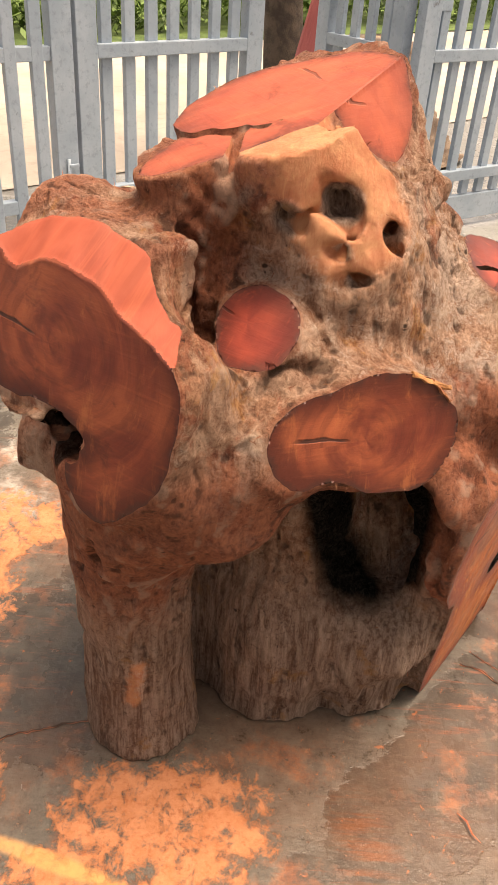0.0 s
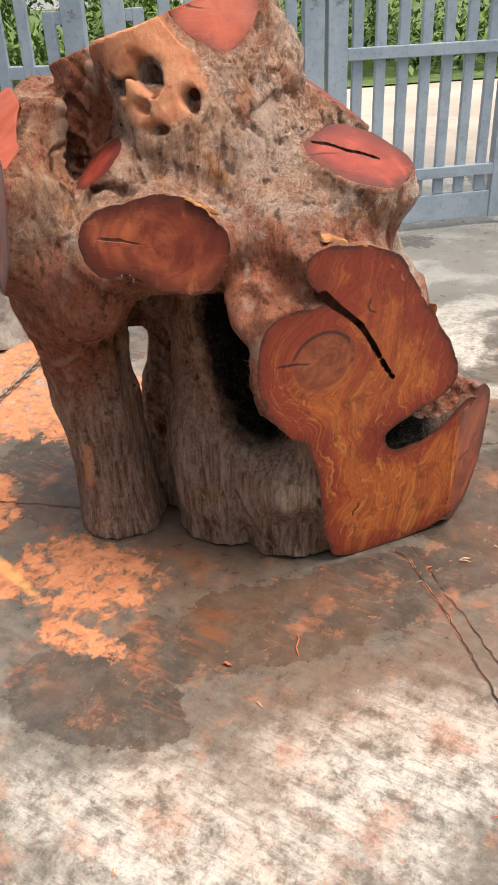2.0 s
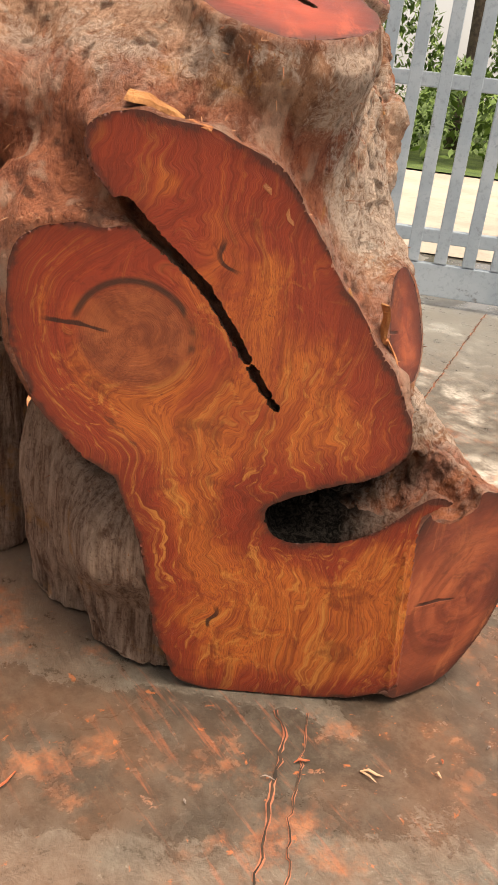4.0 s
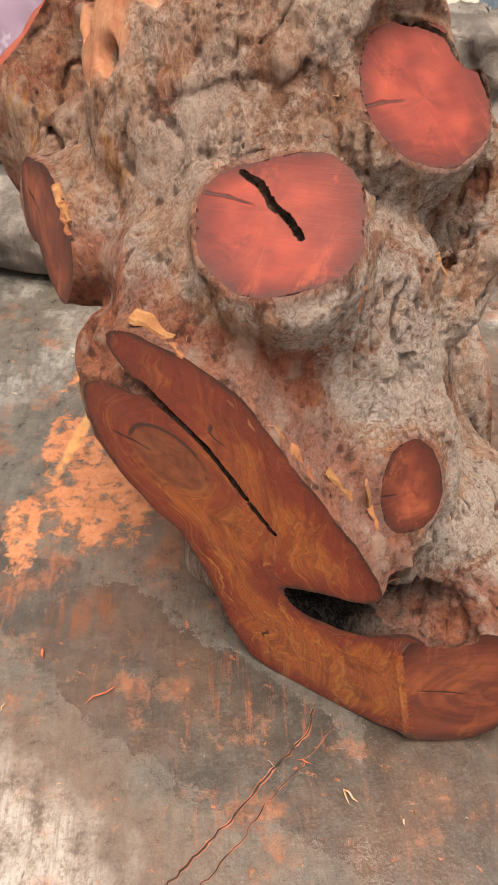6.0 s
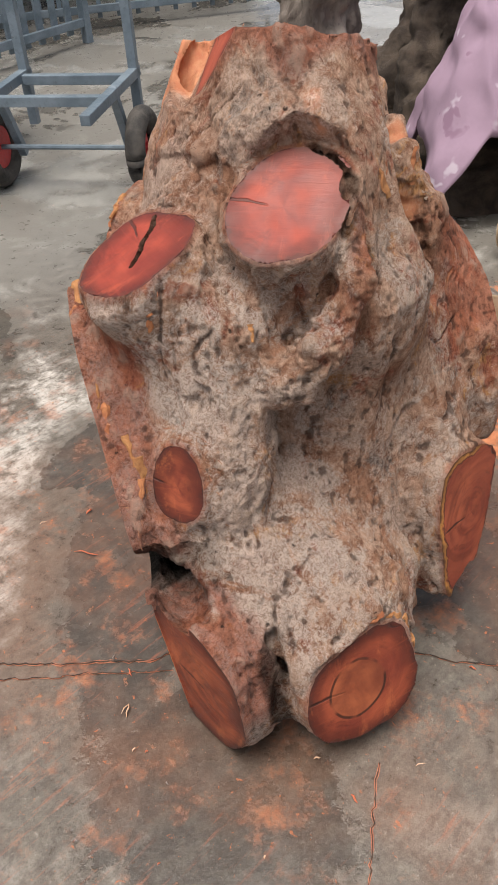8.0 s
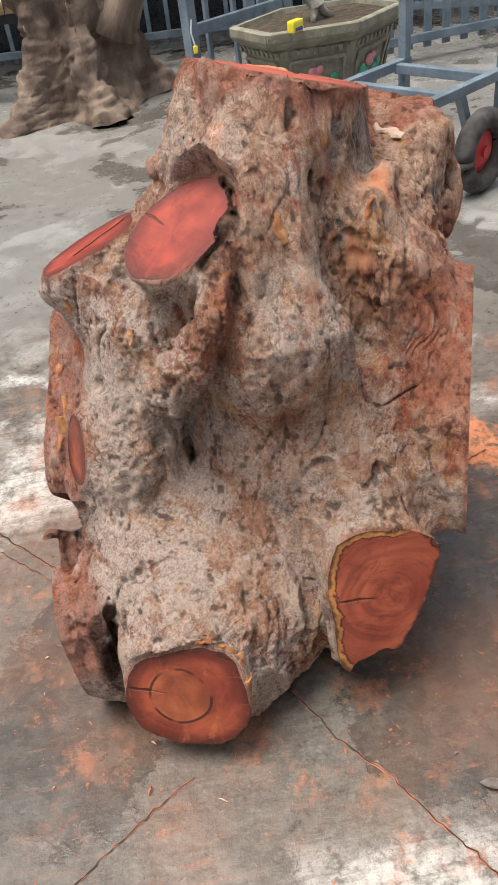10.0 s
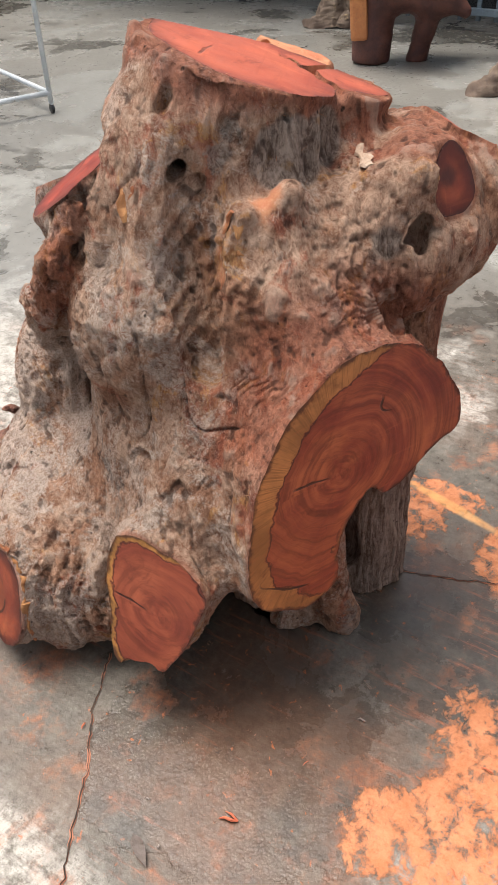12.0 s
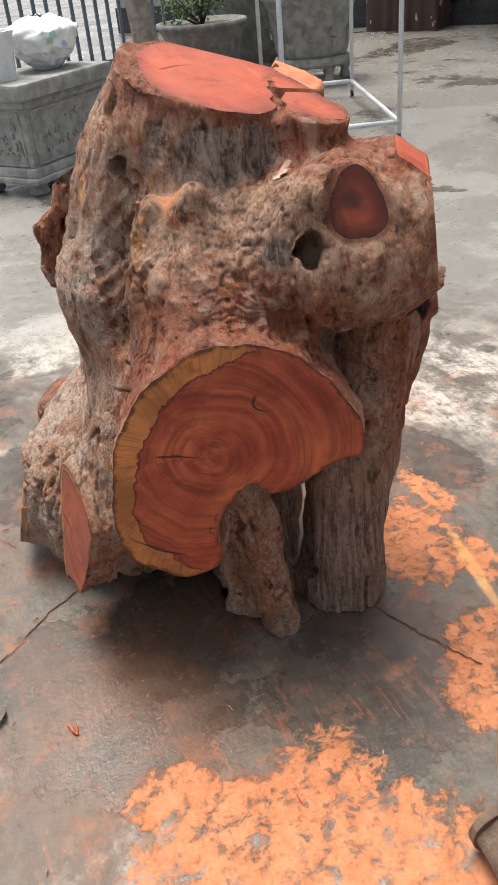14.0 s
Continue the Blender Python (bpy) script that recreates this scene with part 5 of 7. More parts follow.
    for f, reach in ((FACES[5], 0.035), (FACES[13], 0.022)):
        s4, t4, u4 = f.flat(p.T.astype(np.float32))
        beside = np.flatnonzero((np.abs(s4) < 0.32) & (np.abs(t4) < 0.38) & (np.abs(u4) < 0.10))
        gap = np.maximum(f.outline_distance(s4[beside], t4[beside]), 0)
        scar = np.clip((reach * (1 + 0.6 * layered(p[beside], 30, 2, 7)) - gap) / 0.014, 0, 1) * np.clip((u4[beside] + 0.09) / 0.03, 0, 1) * np.clip((t4[beside] + 0.05) / 0.05, 0, 1)
        halo[beside] = np.maximum(halo[beside], scar)
    give(data, "red", np.maximum(np.maximum(front, lobe), np.maximum(edge, halo * 0.8)))
    # black painted into split, cavity, mouth, cave and gaps stands for their shade
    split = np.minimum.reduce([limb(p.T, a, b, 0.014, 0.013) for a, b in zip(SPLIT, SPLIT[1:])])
    front_cavity = limb(p.T, (0.075, -0.155, 0.48), (0.11, -0.11, 0.31), 0.10, 0.082)
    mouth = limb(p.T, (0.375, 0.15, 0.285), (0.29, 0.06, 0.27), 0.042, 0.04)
    pit = np.minimum(split - 0.008, np.minimum(front_cavity, mouth))
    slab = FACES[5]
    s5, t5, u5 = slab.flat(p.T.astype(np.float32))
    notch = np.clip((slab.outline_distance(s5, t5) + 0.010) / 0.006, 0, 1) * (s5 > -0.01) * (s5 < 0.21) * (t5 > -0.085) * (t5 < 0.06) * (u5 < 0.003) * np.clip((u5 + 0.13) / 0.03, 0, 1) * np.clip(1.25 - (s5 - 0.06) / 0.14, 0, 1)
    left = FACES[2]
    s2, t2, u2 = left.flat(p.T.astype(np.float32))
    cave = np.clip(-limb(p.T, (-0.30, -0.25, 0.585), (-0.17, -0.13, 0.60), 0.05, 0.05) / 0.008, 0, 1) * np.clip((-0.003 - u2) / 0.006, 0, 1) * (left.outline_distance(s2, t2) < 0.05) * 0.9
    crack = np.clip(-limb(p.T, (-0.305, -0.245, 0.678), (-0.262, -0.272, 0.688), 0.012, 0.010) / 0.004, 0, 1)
    char_shade = np.maximum.reduce((np.clip(-pit / 0.02, 0, 1), notch, cave, crack))
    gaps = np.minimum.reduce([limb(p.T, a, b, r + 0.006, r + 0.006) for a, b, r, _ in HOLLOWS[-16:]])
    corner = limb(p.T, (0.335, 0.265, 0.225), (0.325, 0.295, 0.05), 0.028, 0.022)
    char_shade = np.maximum(char_shade, np.clip(-corner / 0.012, 0, 1) * 0.85)
    char_shade = np.maximum(char_shade, np.clip(-gaps / 0.004, 0, 1) * 0.7)
    give(data, "char_shade", char_shade)
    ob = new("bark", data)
    ob.parent = stump
    tagged(ob, "rough weathered grey and orange bark and bare wood")
    for at, way, length, width, mat in SHARDS:
        nearest = int(np.argmin(((points - at) ** 2).sum(1)))
        shard(stump, points[nearest], normal[nearest], way, length, width, mat, nearest)
    # loose fibres torn up by the saw, most of them along the cut edges
    dice = np.random.RandomState(6)
    blackened = np.zeros(len(points), bool)
    blackened[used_by_bark] = char_shade > 0.05
    edge_points = np.flatnonzero((away > 0.002) & (away < 0.022) & (points[:, 2] > 0.03) & ~blackened)
    other = np.flatnonzero((away > 0.022) & (points[:, 2] > 0.05) & ~blackened)
    root = np.concatenate((dice.choice(edge_points, 1500), dice.choice(other, 700)))
    n, c = normal[root], points[root]
    lean = dice.normal(size=(len(root), 3))
    lean -= (lean * n).sum(1)[:, None] * n
    lean /= np.linalg.norm(lean, axis=1)[:, None]
    length = dice.uniform(0.003, 0.009, len(root)) * np.where(dice.rand(len(root)) < 0.05, 2.0, 1.0)
    wide = np.cross(n, lean) * dice.uniform(0.0002, 0.0006, len(root))[:, None]
    d1 = (lean * 0.8 + n * 0.45) * length[:, None] * 0.5
    d2 = d1 + (lean * 0.9 + n * dice.uniform(-0.3, 0.8, len(root))[:, None]) * length[:, None] * 0.5
    strand = np.concatenate((c - wide, c + wide, c + d1 + wide * 0.8, c + d1 - wide * 0.8, c + d2 + wide * 0.25, c + d2 - wide * 0.25))
    k, m = np.arange(len(root)), len(root)
    fibre_quads = np.concatenate((np.stack((k, k + m, k + 2 * m, k + 3 * m), 1), np.stack((k + 3 * m, k + 2 * m, k + 4 * m, k + 5 * m), 1)))
    data, used = mesh_from_quads("fibre_fringe", strand, fibre_quads, FIBRE)
    ob = new("fibre_fringe", data)
    ob.parent = stump
    tagged(ob, "loose torn wood fibres", kind="stuff")
    return stump


build_stump()


# ---- things round the yard ----
DARKSTEEL = make_plain("dark_blue_grey_steel", (0.10, 0.135, 0.165), (0.17, 0.21, 0.245), 7, 0.45, 0, 0.08, (0.07, 0.07, 0.07))
YELLOW = make_plain("yellow_plastic", (0.72, 0.58, 0.02), (0.80, 0.66, 0.03), 8, 0.4, 0, 0.03)
BLACK = make_plain("black_plastic", (0.012, 0.012, 0.013), (0.03, 0.03, 0.03), 10, 0.5, 0, 0.1)
RUBBER = make_plain("dusty_black_rubber", (0.03, 0.028, 0.026), (0.085, 0.075, 0.065), 18, 0.85, 0, 0.4)
REDPAINT = make_plain("red_paint", (0.42, 0.03, 0.03), (0.55, 0.05, 0.05), 10, 0.5, 0, 0.1)
CAST = make_plain("olive_cast_stone", (0.17, 0.155, 0.11), (0.27, 0.25, 0.185), 14, 0.85, 0, 0.5, (0.10, 0.105, 0.07))
PINK = make_plain("pink_glaze", (0.55, 0.20, 0.22), (0.62, 0.30, 0.30), 20, 0.5)
JADE = make_plain("jade_glaze", (0.04, 0.30, 0.19), (0.08, 0.36, 0.24), 20, 0.5)
SOIL = make_plain("dark_soil", (0.05, 0.035, 0.022), (0.12, 0.085, 0.05), 30, 0.95, 0, 0.9)
PALEBARK = make_plain("pale_tree_bark", (0.22, 0.19, 0.155), (0.38, 0.34, 0.29), 20, 0.9, 0, 0.8, (0.12, 0.12, 0.09))
DARKBARK = make_plain("dark_tree_bark", (0.045, 0.032, 0.024), (0.10, 0.075, 0.055), 18, 0.9, 0, 0.8)
BROWNWOOD = make_plain("brown_root_wood", (0.085, 0.055, 0.04), (0.22, 0.16, 0.115), 7, 0.85, 0, 0.7, (0.36, 0.26, 0.15), stretch=(1, 1, 0.4))
TAN = make_plain("tan_sawn_wood", (0.42, 0.30, 0.19), (0.55, 0.42, 0.28), 12, 0.8, 0, 0.3)
MAROON = make_plain("dark_maroon_wood", (0.06, 0.02, 0.016), (0.13, 0.045, 0.03), 9, 0.6, 0, 0.5)
ORANGEWOOD = make_plain("orange_sawn_wood", (0.42, 0.15, 0.05), (0.55, 0.23, 0.08), 10, 0.7, 0, 0.3)
CREAM = make_plain("cream_board", (0.55, 0.46, 0.30), (0.62, 0.54, 0.37), 5, 0.7, 0, 0.1)
WHITESTEEL = make_plain("white_painted_steel", (0.52, 0.56, 0.58), (0.62, 0.65, 0.66), 9, 0.4, 0, 0.05, (0.35, 0.33, 0.30))
BRICK = make_plain("orange_red_brick", (0.40, 0.115, 0.06), (0.52, 0.17, 0.09), 22, 0.9, 0, 0.5)
MORTAR = make_plain("grey_mortar", (0.30, 0.29, 0.27), (0.42, 0.41, 0.38), 22, 0.95, 0, 0.6)
BAMBOO = make_plain("split_bamboo", (0.42, 0.31, 0.16), (0.58, 0.46, 0.27), 12, 0.6, 0, 0.3, stretch=(0.15, 4, 4))
DARKSTONE = make_plain("dark_polished_stone", (0.012, 0.013, 0.014), (0.035, 0.037, 0.04), 12, 0.3, 0, 0.1)
GREYPOT = make_plain("mossy_grey_pot", (0.15, 0.155, 0.14), (0.26, 0.265, 0.25), 13, 0.85, 0, 0.6, (0.10, 0.12, 0.085))
BUCKET = make_plain("white_plastic_bucket", (0.60, 0.62, 0.63), (0.70, 0.71, 0.71), 9, 0.45)


def make_floral(name, base, spots):
    m = Nodes(name, 0.85, spec=0.2)
    col = m.mix(m.step(m.noise(9, 4), 0.35, 0.65), base, tuple(c * 0.86 for c in base))
    for k, c in enumerate(spots):
        col = m.mix(m.step(m.noise(7 + 2 * k, 3, 0.5, m.scaled(m.co, (1, 1, 1), (0.5 * k, 0.9, 1.3 * k)), 0.4), 0.635, 0.67), col, c)
    return m.done(col, None, m.bump(m.noise(500, 2), 0.15, 0.002))


FLORAL = make_floral("floral_cotton", (0.44, 0.47, 0.50), [(0.62, 0.16, 0.28), (0.60, 0.36, 0.42), (0.30, 0.44, 0.50)])
LILAC = make_floral("lilac_cloth", (0.33, 0.23, 0.30), [(0.45, 0.38, 0.44), (0.24, 0.15, 0.21)])
DOTTED = make_floral("dotted_brown_cloth", (0.075, 0.045, 0.04), [(0.42, 0.34, 0.28)])
WHITECLOTH = make_plain("white_cloth", (0.62, 0.64, 0.70), (0.72, 0.73, 0.78), 5, 0.8)


def driftwood(name, at, size, seed, label, material=GREYWOOD, lobes=5, category="tree stump", squash=0.5, stubs=()):
    """A weathered stump or root: a lobed, twisted body with a flat foot and sawn stubs."""
    rng = random.Random(seed)
    sides, rows = 96, 64
    phase = [rng.uniform(0, 6.28) for _ in range(4)]
    v, a = np.meshgrid(np.linspace(0, 1, rows), np.arange(sides) * 2 * math.pi / sides, indexing="ij")
    a = a + 0.5 * v
    k = 1 + 0.24 * np.sin(lobes * a + phase[0] + 2 * v) * (1.15 - 0.6 * v) + 0.13 * np.sin(2 * a + phase[1] + 3 * v) + 0.08 * np.sin(7 * a + phase[2])
    waist = 1.0 - squash * np.sin(np.minimum(v * 1.5, 1) * math.pi / 2) + 0.22 * np.maximum(v - 0.6, 0)
    cap = np.where(v < 0.9, 1.0, np.sqrt(np.maximum(1 - ((v - 0.9) / 0.1) ** 2, 0.0)))
    r = 0.5 * k * waist * cap
    p = np.stack((r * np.cos(a), r * np.sin(a), np.minimum(v / 0.94, 1.0)), 2).reshape(-1, 3) * np.array(size)
    i, j = np.meshgrid(np.arange(rows - 1), np.arange(sides), indexing="ij")
    n0, n1 = i * sides + j, i * sides + (j + 1) % sides
    q = np.stack((n0, n1, n1 + sides, n0 + sides), 2).reshape(-1, 4)
    n = point_normals(p, q)
    s = max(size)
    p = p + n * (layered(p + seed, 7 / s, 3, seed) * 0.06 * s + (0.5 - np.abs(layered(p * (1, 1, 0.35) + seed, 26 / s, 3, seed + 5))) * 0.03 * s)[:, None]
    p[:, 2] = np.clip(p[:, 2], 0.0, size[2])
    data, used = mesh_from_quads(name, p, q, material)
    ob = new(name, data)
    ob.matrix_basis = at
    tagged(ob, label, category)
    for (x, y, z), (dx, dy, dz), rad in stubs:
        d = Vector((dx, dy, dz))
        m = Matrix.Translation((x, y, z)) @ d.to_track_quat("Z", "Y").to_matrix().to_4x4()
        wob = lambda ang, rr, zz: 1 + 0.12 * math.sin(3 * ang + x * 9) + 0.06 * math.sin(5 * ang + y * 7)
        part("limb_stub", lathe([(rad * 1.5, -0.12), (rad * 1.15, -0.03), (rad, d.length)], 28, wob), material, ob, smooth=True, at=m)
        part("sawn_face", lathe([(rad * 0.99, d.length), (rad * 0.97, d.length + 0.004)], 28, wob), TAN, ob, "pale tan sawn limb end", at=m)
    return ob


driftwood("driftwood_stump", pose(-1.30, 0.62, 0, 0, 0, 20), (0.62, 0.62, 0.44), 3, "grey weathered driftwood root lying on the wet yard", lobes=4)
driftwood("root_stump", pose(0.36, -3.92, 0, 0, 0, 40), (1.02, 0.80, 0.66), 8, "brown carved root stump with pale sawn limbs beside the fence", BROWNWOOD, 5, stubs=(((0.05, 0.10, 0.54), (0.03, 0.03, 0.14), 0.085), ((-0.17, 0.16, 0.46), (-0.04, 0.04, 0.10), 0.11)))
driftwood("driftwood_stump", pose(-1.60, -1.28, 0, 0, 0, 10), (0.62, 0.5, 0.66), 5, "tall grey driftwood stump with a scooped pale face", lobes=3)
driftwood("driftwood_stump", pose(-1.95, -0.62, 0, 0, 0, 60), (0.85, 0.7, 0.7), 15, "dark grey driftwood stump partly draped with cloth", DARKBARK, 4)
driftwood("driftwood_stump", pose(-2.35, -1.15, 0, 0, 0, 30), (0.9, 0.8, 0.85), 44, "dark weathered root stump standing behind the logs", DARKBARK, 4)
driftwood("driftwood_stump", pose(0.55, 3.9, 0, 0, 0, 60), (1.3, 0.8, 0.55), 21, "large brown log root lying beyond the open gate", BROWNWOOD, 3)


def log(at, length, radius, seed, label, material=GREYWOOD, end=None):
    """A lying log with cracked sides; x along it, resting on the ground."""
    ob = holder("log", at)
    tagged(ob, label, "log", "logs at the cloth pile")
    rows, sides = 36, 40
    x, a = np.meshgrid(np.linspace(0, length, rows), np.arange(sides) * 2 * math.pi / sides, indexing="ij")
    p = np.stack((x, radius * np.cos(a), radius * np.sin(a)), 2).reshape(-1, 3)
    i, j = np.meshgrid(np.arange(rows - 1), np.arange(sides), indexing="ij")
    n0, n1 = i * sides + j, i * sides + (j + 1) % sides
    q = np.stack((n0, n0 + sides, n1 + sides, n1), 2).reshape(-1, 4)
    n = point_normals(p, q)
    p = p + n * (layered(p + seed, 5, 2, seed) * 0.02 + (0.5 - np.abs(layered(p * (0.2, 1, 1) + seed, 26, 2, seed))) * 0.015)[:, None]
    p[:, 2] += radius
    p[:, 2] = np.maximum(p[:, 2], 0)
    data, used = mesh_from_quads("trunk", p, q, material)
    new("trunk", data).parent = ob
    for x0 in (0.0, length):
        part("sawn_face", lathe([(radius * 0.96, -0.006), (radius * 0.96, 0.006)], 28), end or TAN, ob, "cracked sawn log end", at=Matrix.Translation((x0, 0, radius)) @ Matrix.Rotation(math.pi / 2, 4, "Y"))
    return ob


log(pose(-0.745, -0.045, 0, 0, 0, 172), 0.36, 0.042, 12, "short grey-brown split log lying in the sawdust", BROWNWOOD, BROWNWOOD)
log(pose(-1.12, -0.95, 0, 0, 0, 68), 0.95, 0.105, 2, "pale grey cracked log lying on the yard")
log(pose(-1.42, -0.35, 0, 0, 0, 96), 0.9, 0.10, 4, "grey split log lying under the cloth")
log(pose(-1.62, -0.30, 0, 0, 0, 84), 1.1, 0.13, 6, "dark weathered log beneath the cloth heap", DARKBARK)
log(pose(-1.50, -0.28, 0.19, 0, 0, 88), 0.9, 0.10, 9, "dark grey log stacked on two others", DARKBARK)


def cloth(at, size, seed, material, label, folds=9.0):
    """A sheet of cloth thrown over something, with folds and a thickness."""
    nx, ny = 70, 54
    u, v = np.meshgrid(np.linspace(-1, 1, nx), np.linspace(-1, 1, ny), indexing="ij")
    p = np.stack((u * size[0] / 2, v * size[1] / 2, 0 * u), 2).reshape(-1, 3)
    drop = 1 - np.clip(np.abs(u) - 0.35, 0, 1) ** 1.5 * 1.2 - np.clip(np.abs(v) - 0.3, 0, 1) ** 1.4 * 1.1
    wave = layered(p * (1, 0.45, 1) + seed, folds, 2, seed).reshape(nx, ny) * 0.16
    p[:, 2] = size[2] * np.clip(drop + wave, 0.02, 1.3).ravel()
    p[:, 0] += layered(p + seed, 6, 2, seed + 3) * 0.04
    p[:, 1] += layered(p + seed, 6, 2, seed + 4) * 0.05
    i, j = np.meshgrid(np.arange(nx - 1), np.arange(ny - 1), indexing="ij")
    n0 = i * ny + j
    q = np.stack((n0, n0 + ny, n0 + ny + 1, n0 + 1), 2).reshape(-1, 4)
    data, used = mesh_from_quads("cloth", p, q, material)
    ob = new("cloth", data)
    ob.matrix_basis = at
    solid = ob.modifiers.new("thickness", "SOLIDIFY")
    solid.thickness = 0.004
    return tagged(ob, label, "cloth", "cloths over the logs")


cloth(pose(-1.58, 0.02, 0.02, 0, 0, 12), (0.50, 0.56, 0.44), 3, FLORAL, "crumpled white floral cotton cloth over stacked logs")
cloth(pose(-1.95, 0.10, 0.02, 0, 0, -20), (0.7, 0.8, 0.66), 8, FLORAL, "bunched pale floral cloth heaped behind the logs")
cloth(pose(-1.75, -0.62, 0.02, 0, 0, 40), (0.6, 0.55, 0.74), 12, LILAC, "dull lilac cloth hanging over a driftwood stump")


def chain(at, points):
    """A slack steel chain of interlocked links lying on the ground."""
    ob = holder("chain", at)
    tagged(ob, "thin rusty steel chain lying on the concrete", "chain")
    bm = bmesh.new()
    tube(bm, [(0.009 * math.cos(a) + (0.006 if math.cos(a) > 0 else -0.006), 0.007 * math.sin(a), 0) for a in [k * math.pi / 6 for k in range(13)]], 0.0022, 5)
    link = mesh_of(bm, "link", GREYPOT, True)
    for k in range(len(points) - 1):
        a, b = Vector(points[k]), Vector(points[k + 1])
        n = max(1, round((b - a).length / 0.022))
        for i in range(n):
            o = new("link", link)
            o.parent = ob
            o.matrix_basis = Matrix.Translation(a.lerp(b, i / n) + Vector((0, 0, 0.010))) @ (b - a).to_track_quat("X", "Z").to_matrix().to_4x4() @ pose(0, 0, 0, 45 + 90 * (i % 2))


chain(pose(0, 0, 0), [(-0.98, 0.62, 0.10), (-0.95, 0.52, 0.0), (-0.90, 0.36, 0), (-0.85, 0.22, 0), (-0.80, 0.05, 0), (-0.82, -0.1, 0)])


def sprayer(at):
    ob = holder("hand_sprayer", at)
    tagged(ob, "yellow plastic pump sprayer with a black nozzle handle", "sprayer")
    part("bottle", lathe([(0.043, 0.0), (0.047, 0.006), (0.047, 0.02), (0.044, 0.03), (0.046, 0.06), (0.044, 0.11), (0.036, 0.15), (0.026, 0.175), (0.024, 0.185)], 32), YELLOW, ob, smooth=True)
    for k in range(5):
        part("foot", lathe([(0.010, 0), (0.011, 0.012), (0.006, 0.018)], 10), YELLOW, ob, at=pose(0.04 * math.cos(k * 1.257), 0.04 * math.sin(k * 1.257), 0))
    part("collar", lathe([(0.027, 0.183), (0.028, 0.188), (0.028, 0.206), (0.022, 0.212)], 24), BLACK, ob, "black screw collar")
    part("head", one_box((0.085, 0.026, 0.024), (-0.02, 0, 0.222), 0, 0.006), YELLOW, ob)
    part("trigger", box(bmesh.new(), (0.014, 0.016, 0.075), m=pose(-0.062, 0, 0.185, 0, 12), bevel=0.004), BLACK, ob, "black trigger handle")
    part("nozzle", tube(bmesh.new(), [(0.02, 0, 0.226), (0.055, 0, 0.23)], 0.008), BLACK, ob)
    part("plunger", tube(bmesh.new(), [(0, 0, 0.23), (0, 0, 0.262)], 0.006), BLACK, ob)
    part("knob", lathe([(0.012, 0.262), (0.015, 0.266), (0.012, 0.272)], 16), BLACK, ob)
    label_strip = bmesh.new()
    for k in range(9):
        a0, a1 = -2.3 + k * 0.13, -2.3 + (k + 1) * 0.13
        label_strip.faces.new([label_strip.verts.new((0.0468 * math.cos(a), 0.0468 * math.sin(a), z)) for a, z in ((a0, 0.072), (a1, 0.072), (a1, 0.096), (a0, 0.096))])
    part("name_strip", label_strip, BLACK, ob, "dark printed strip")
    return ob


sprayer(pose(-0.08, -2.27, 0, 0, 0, 195))


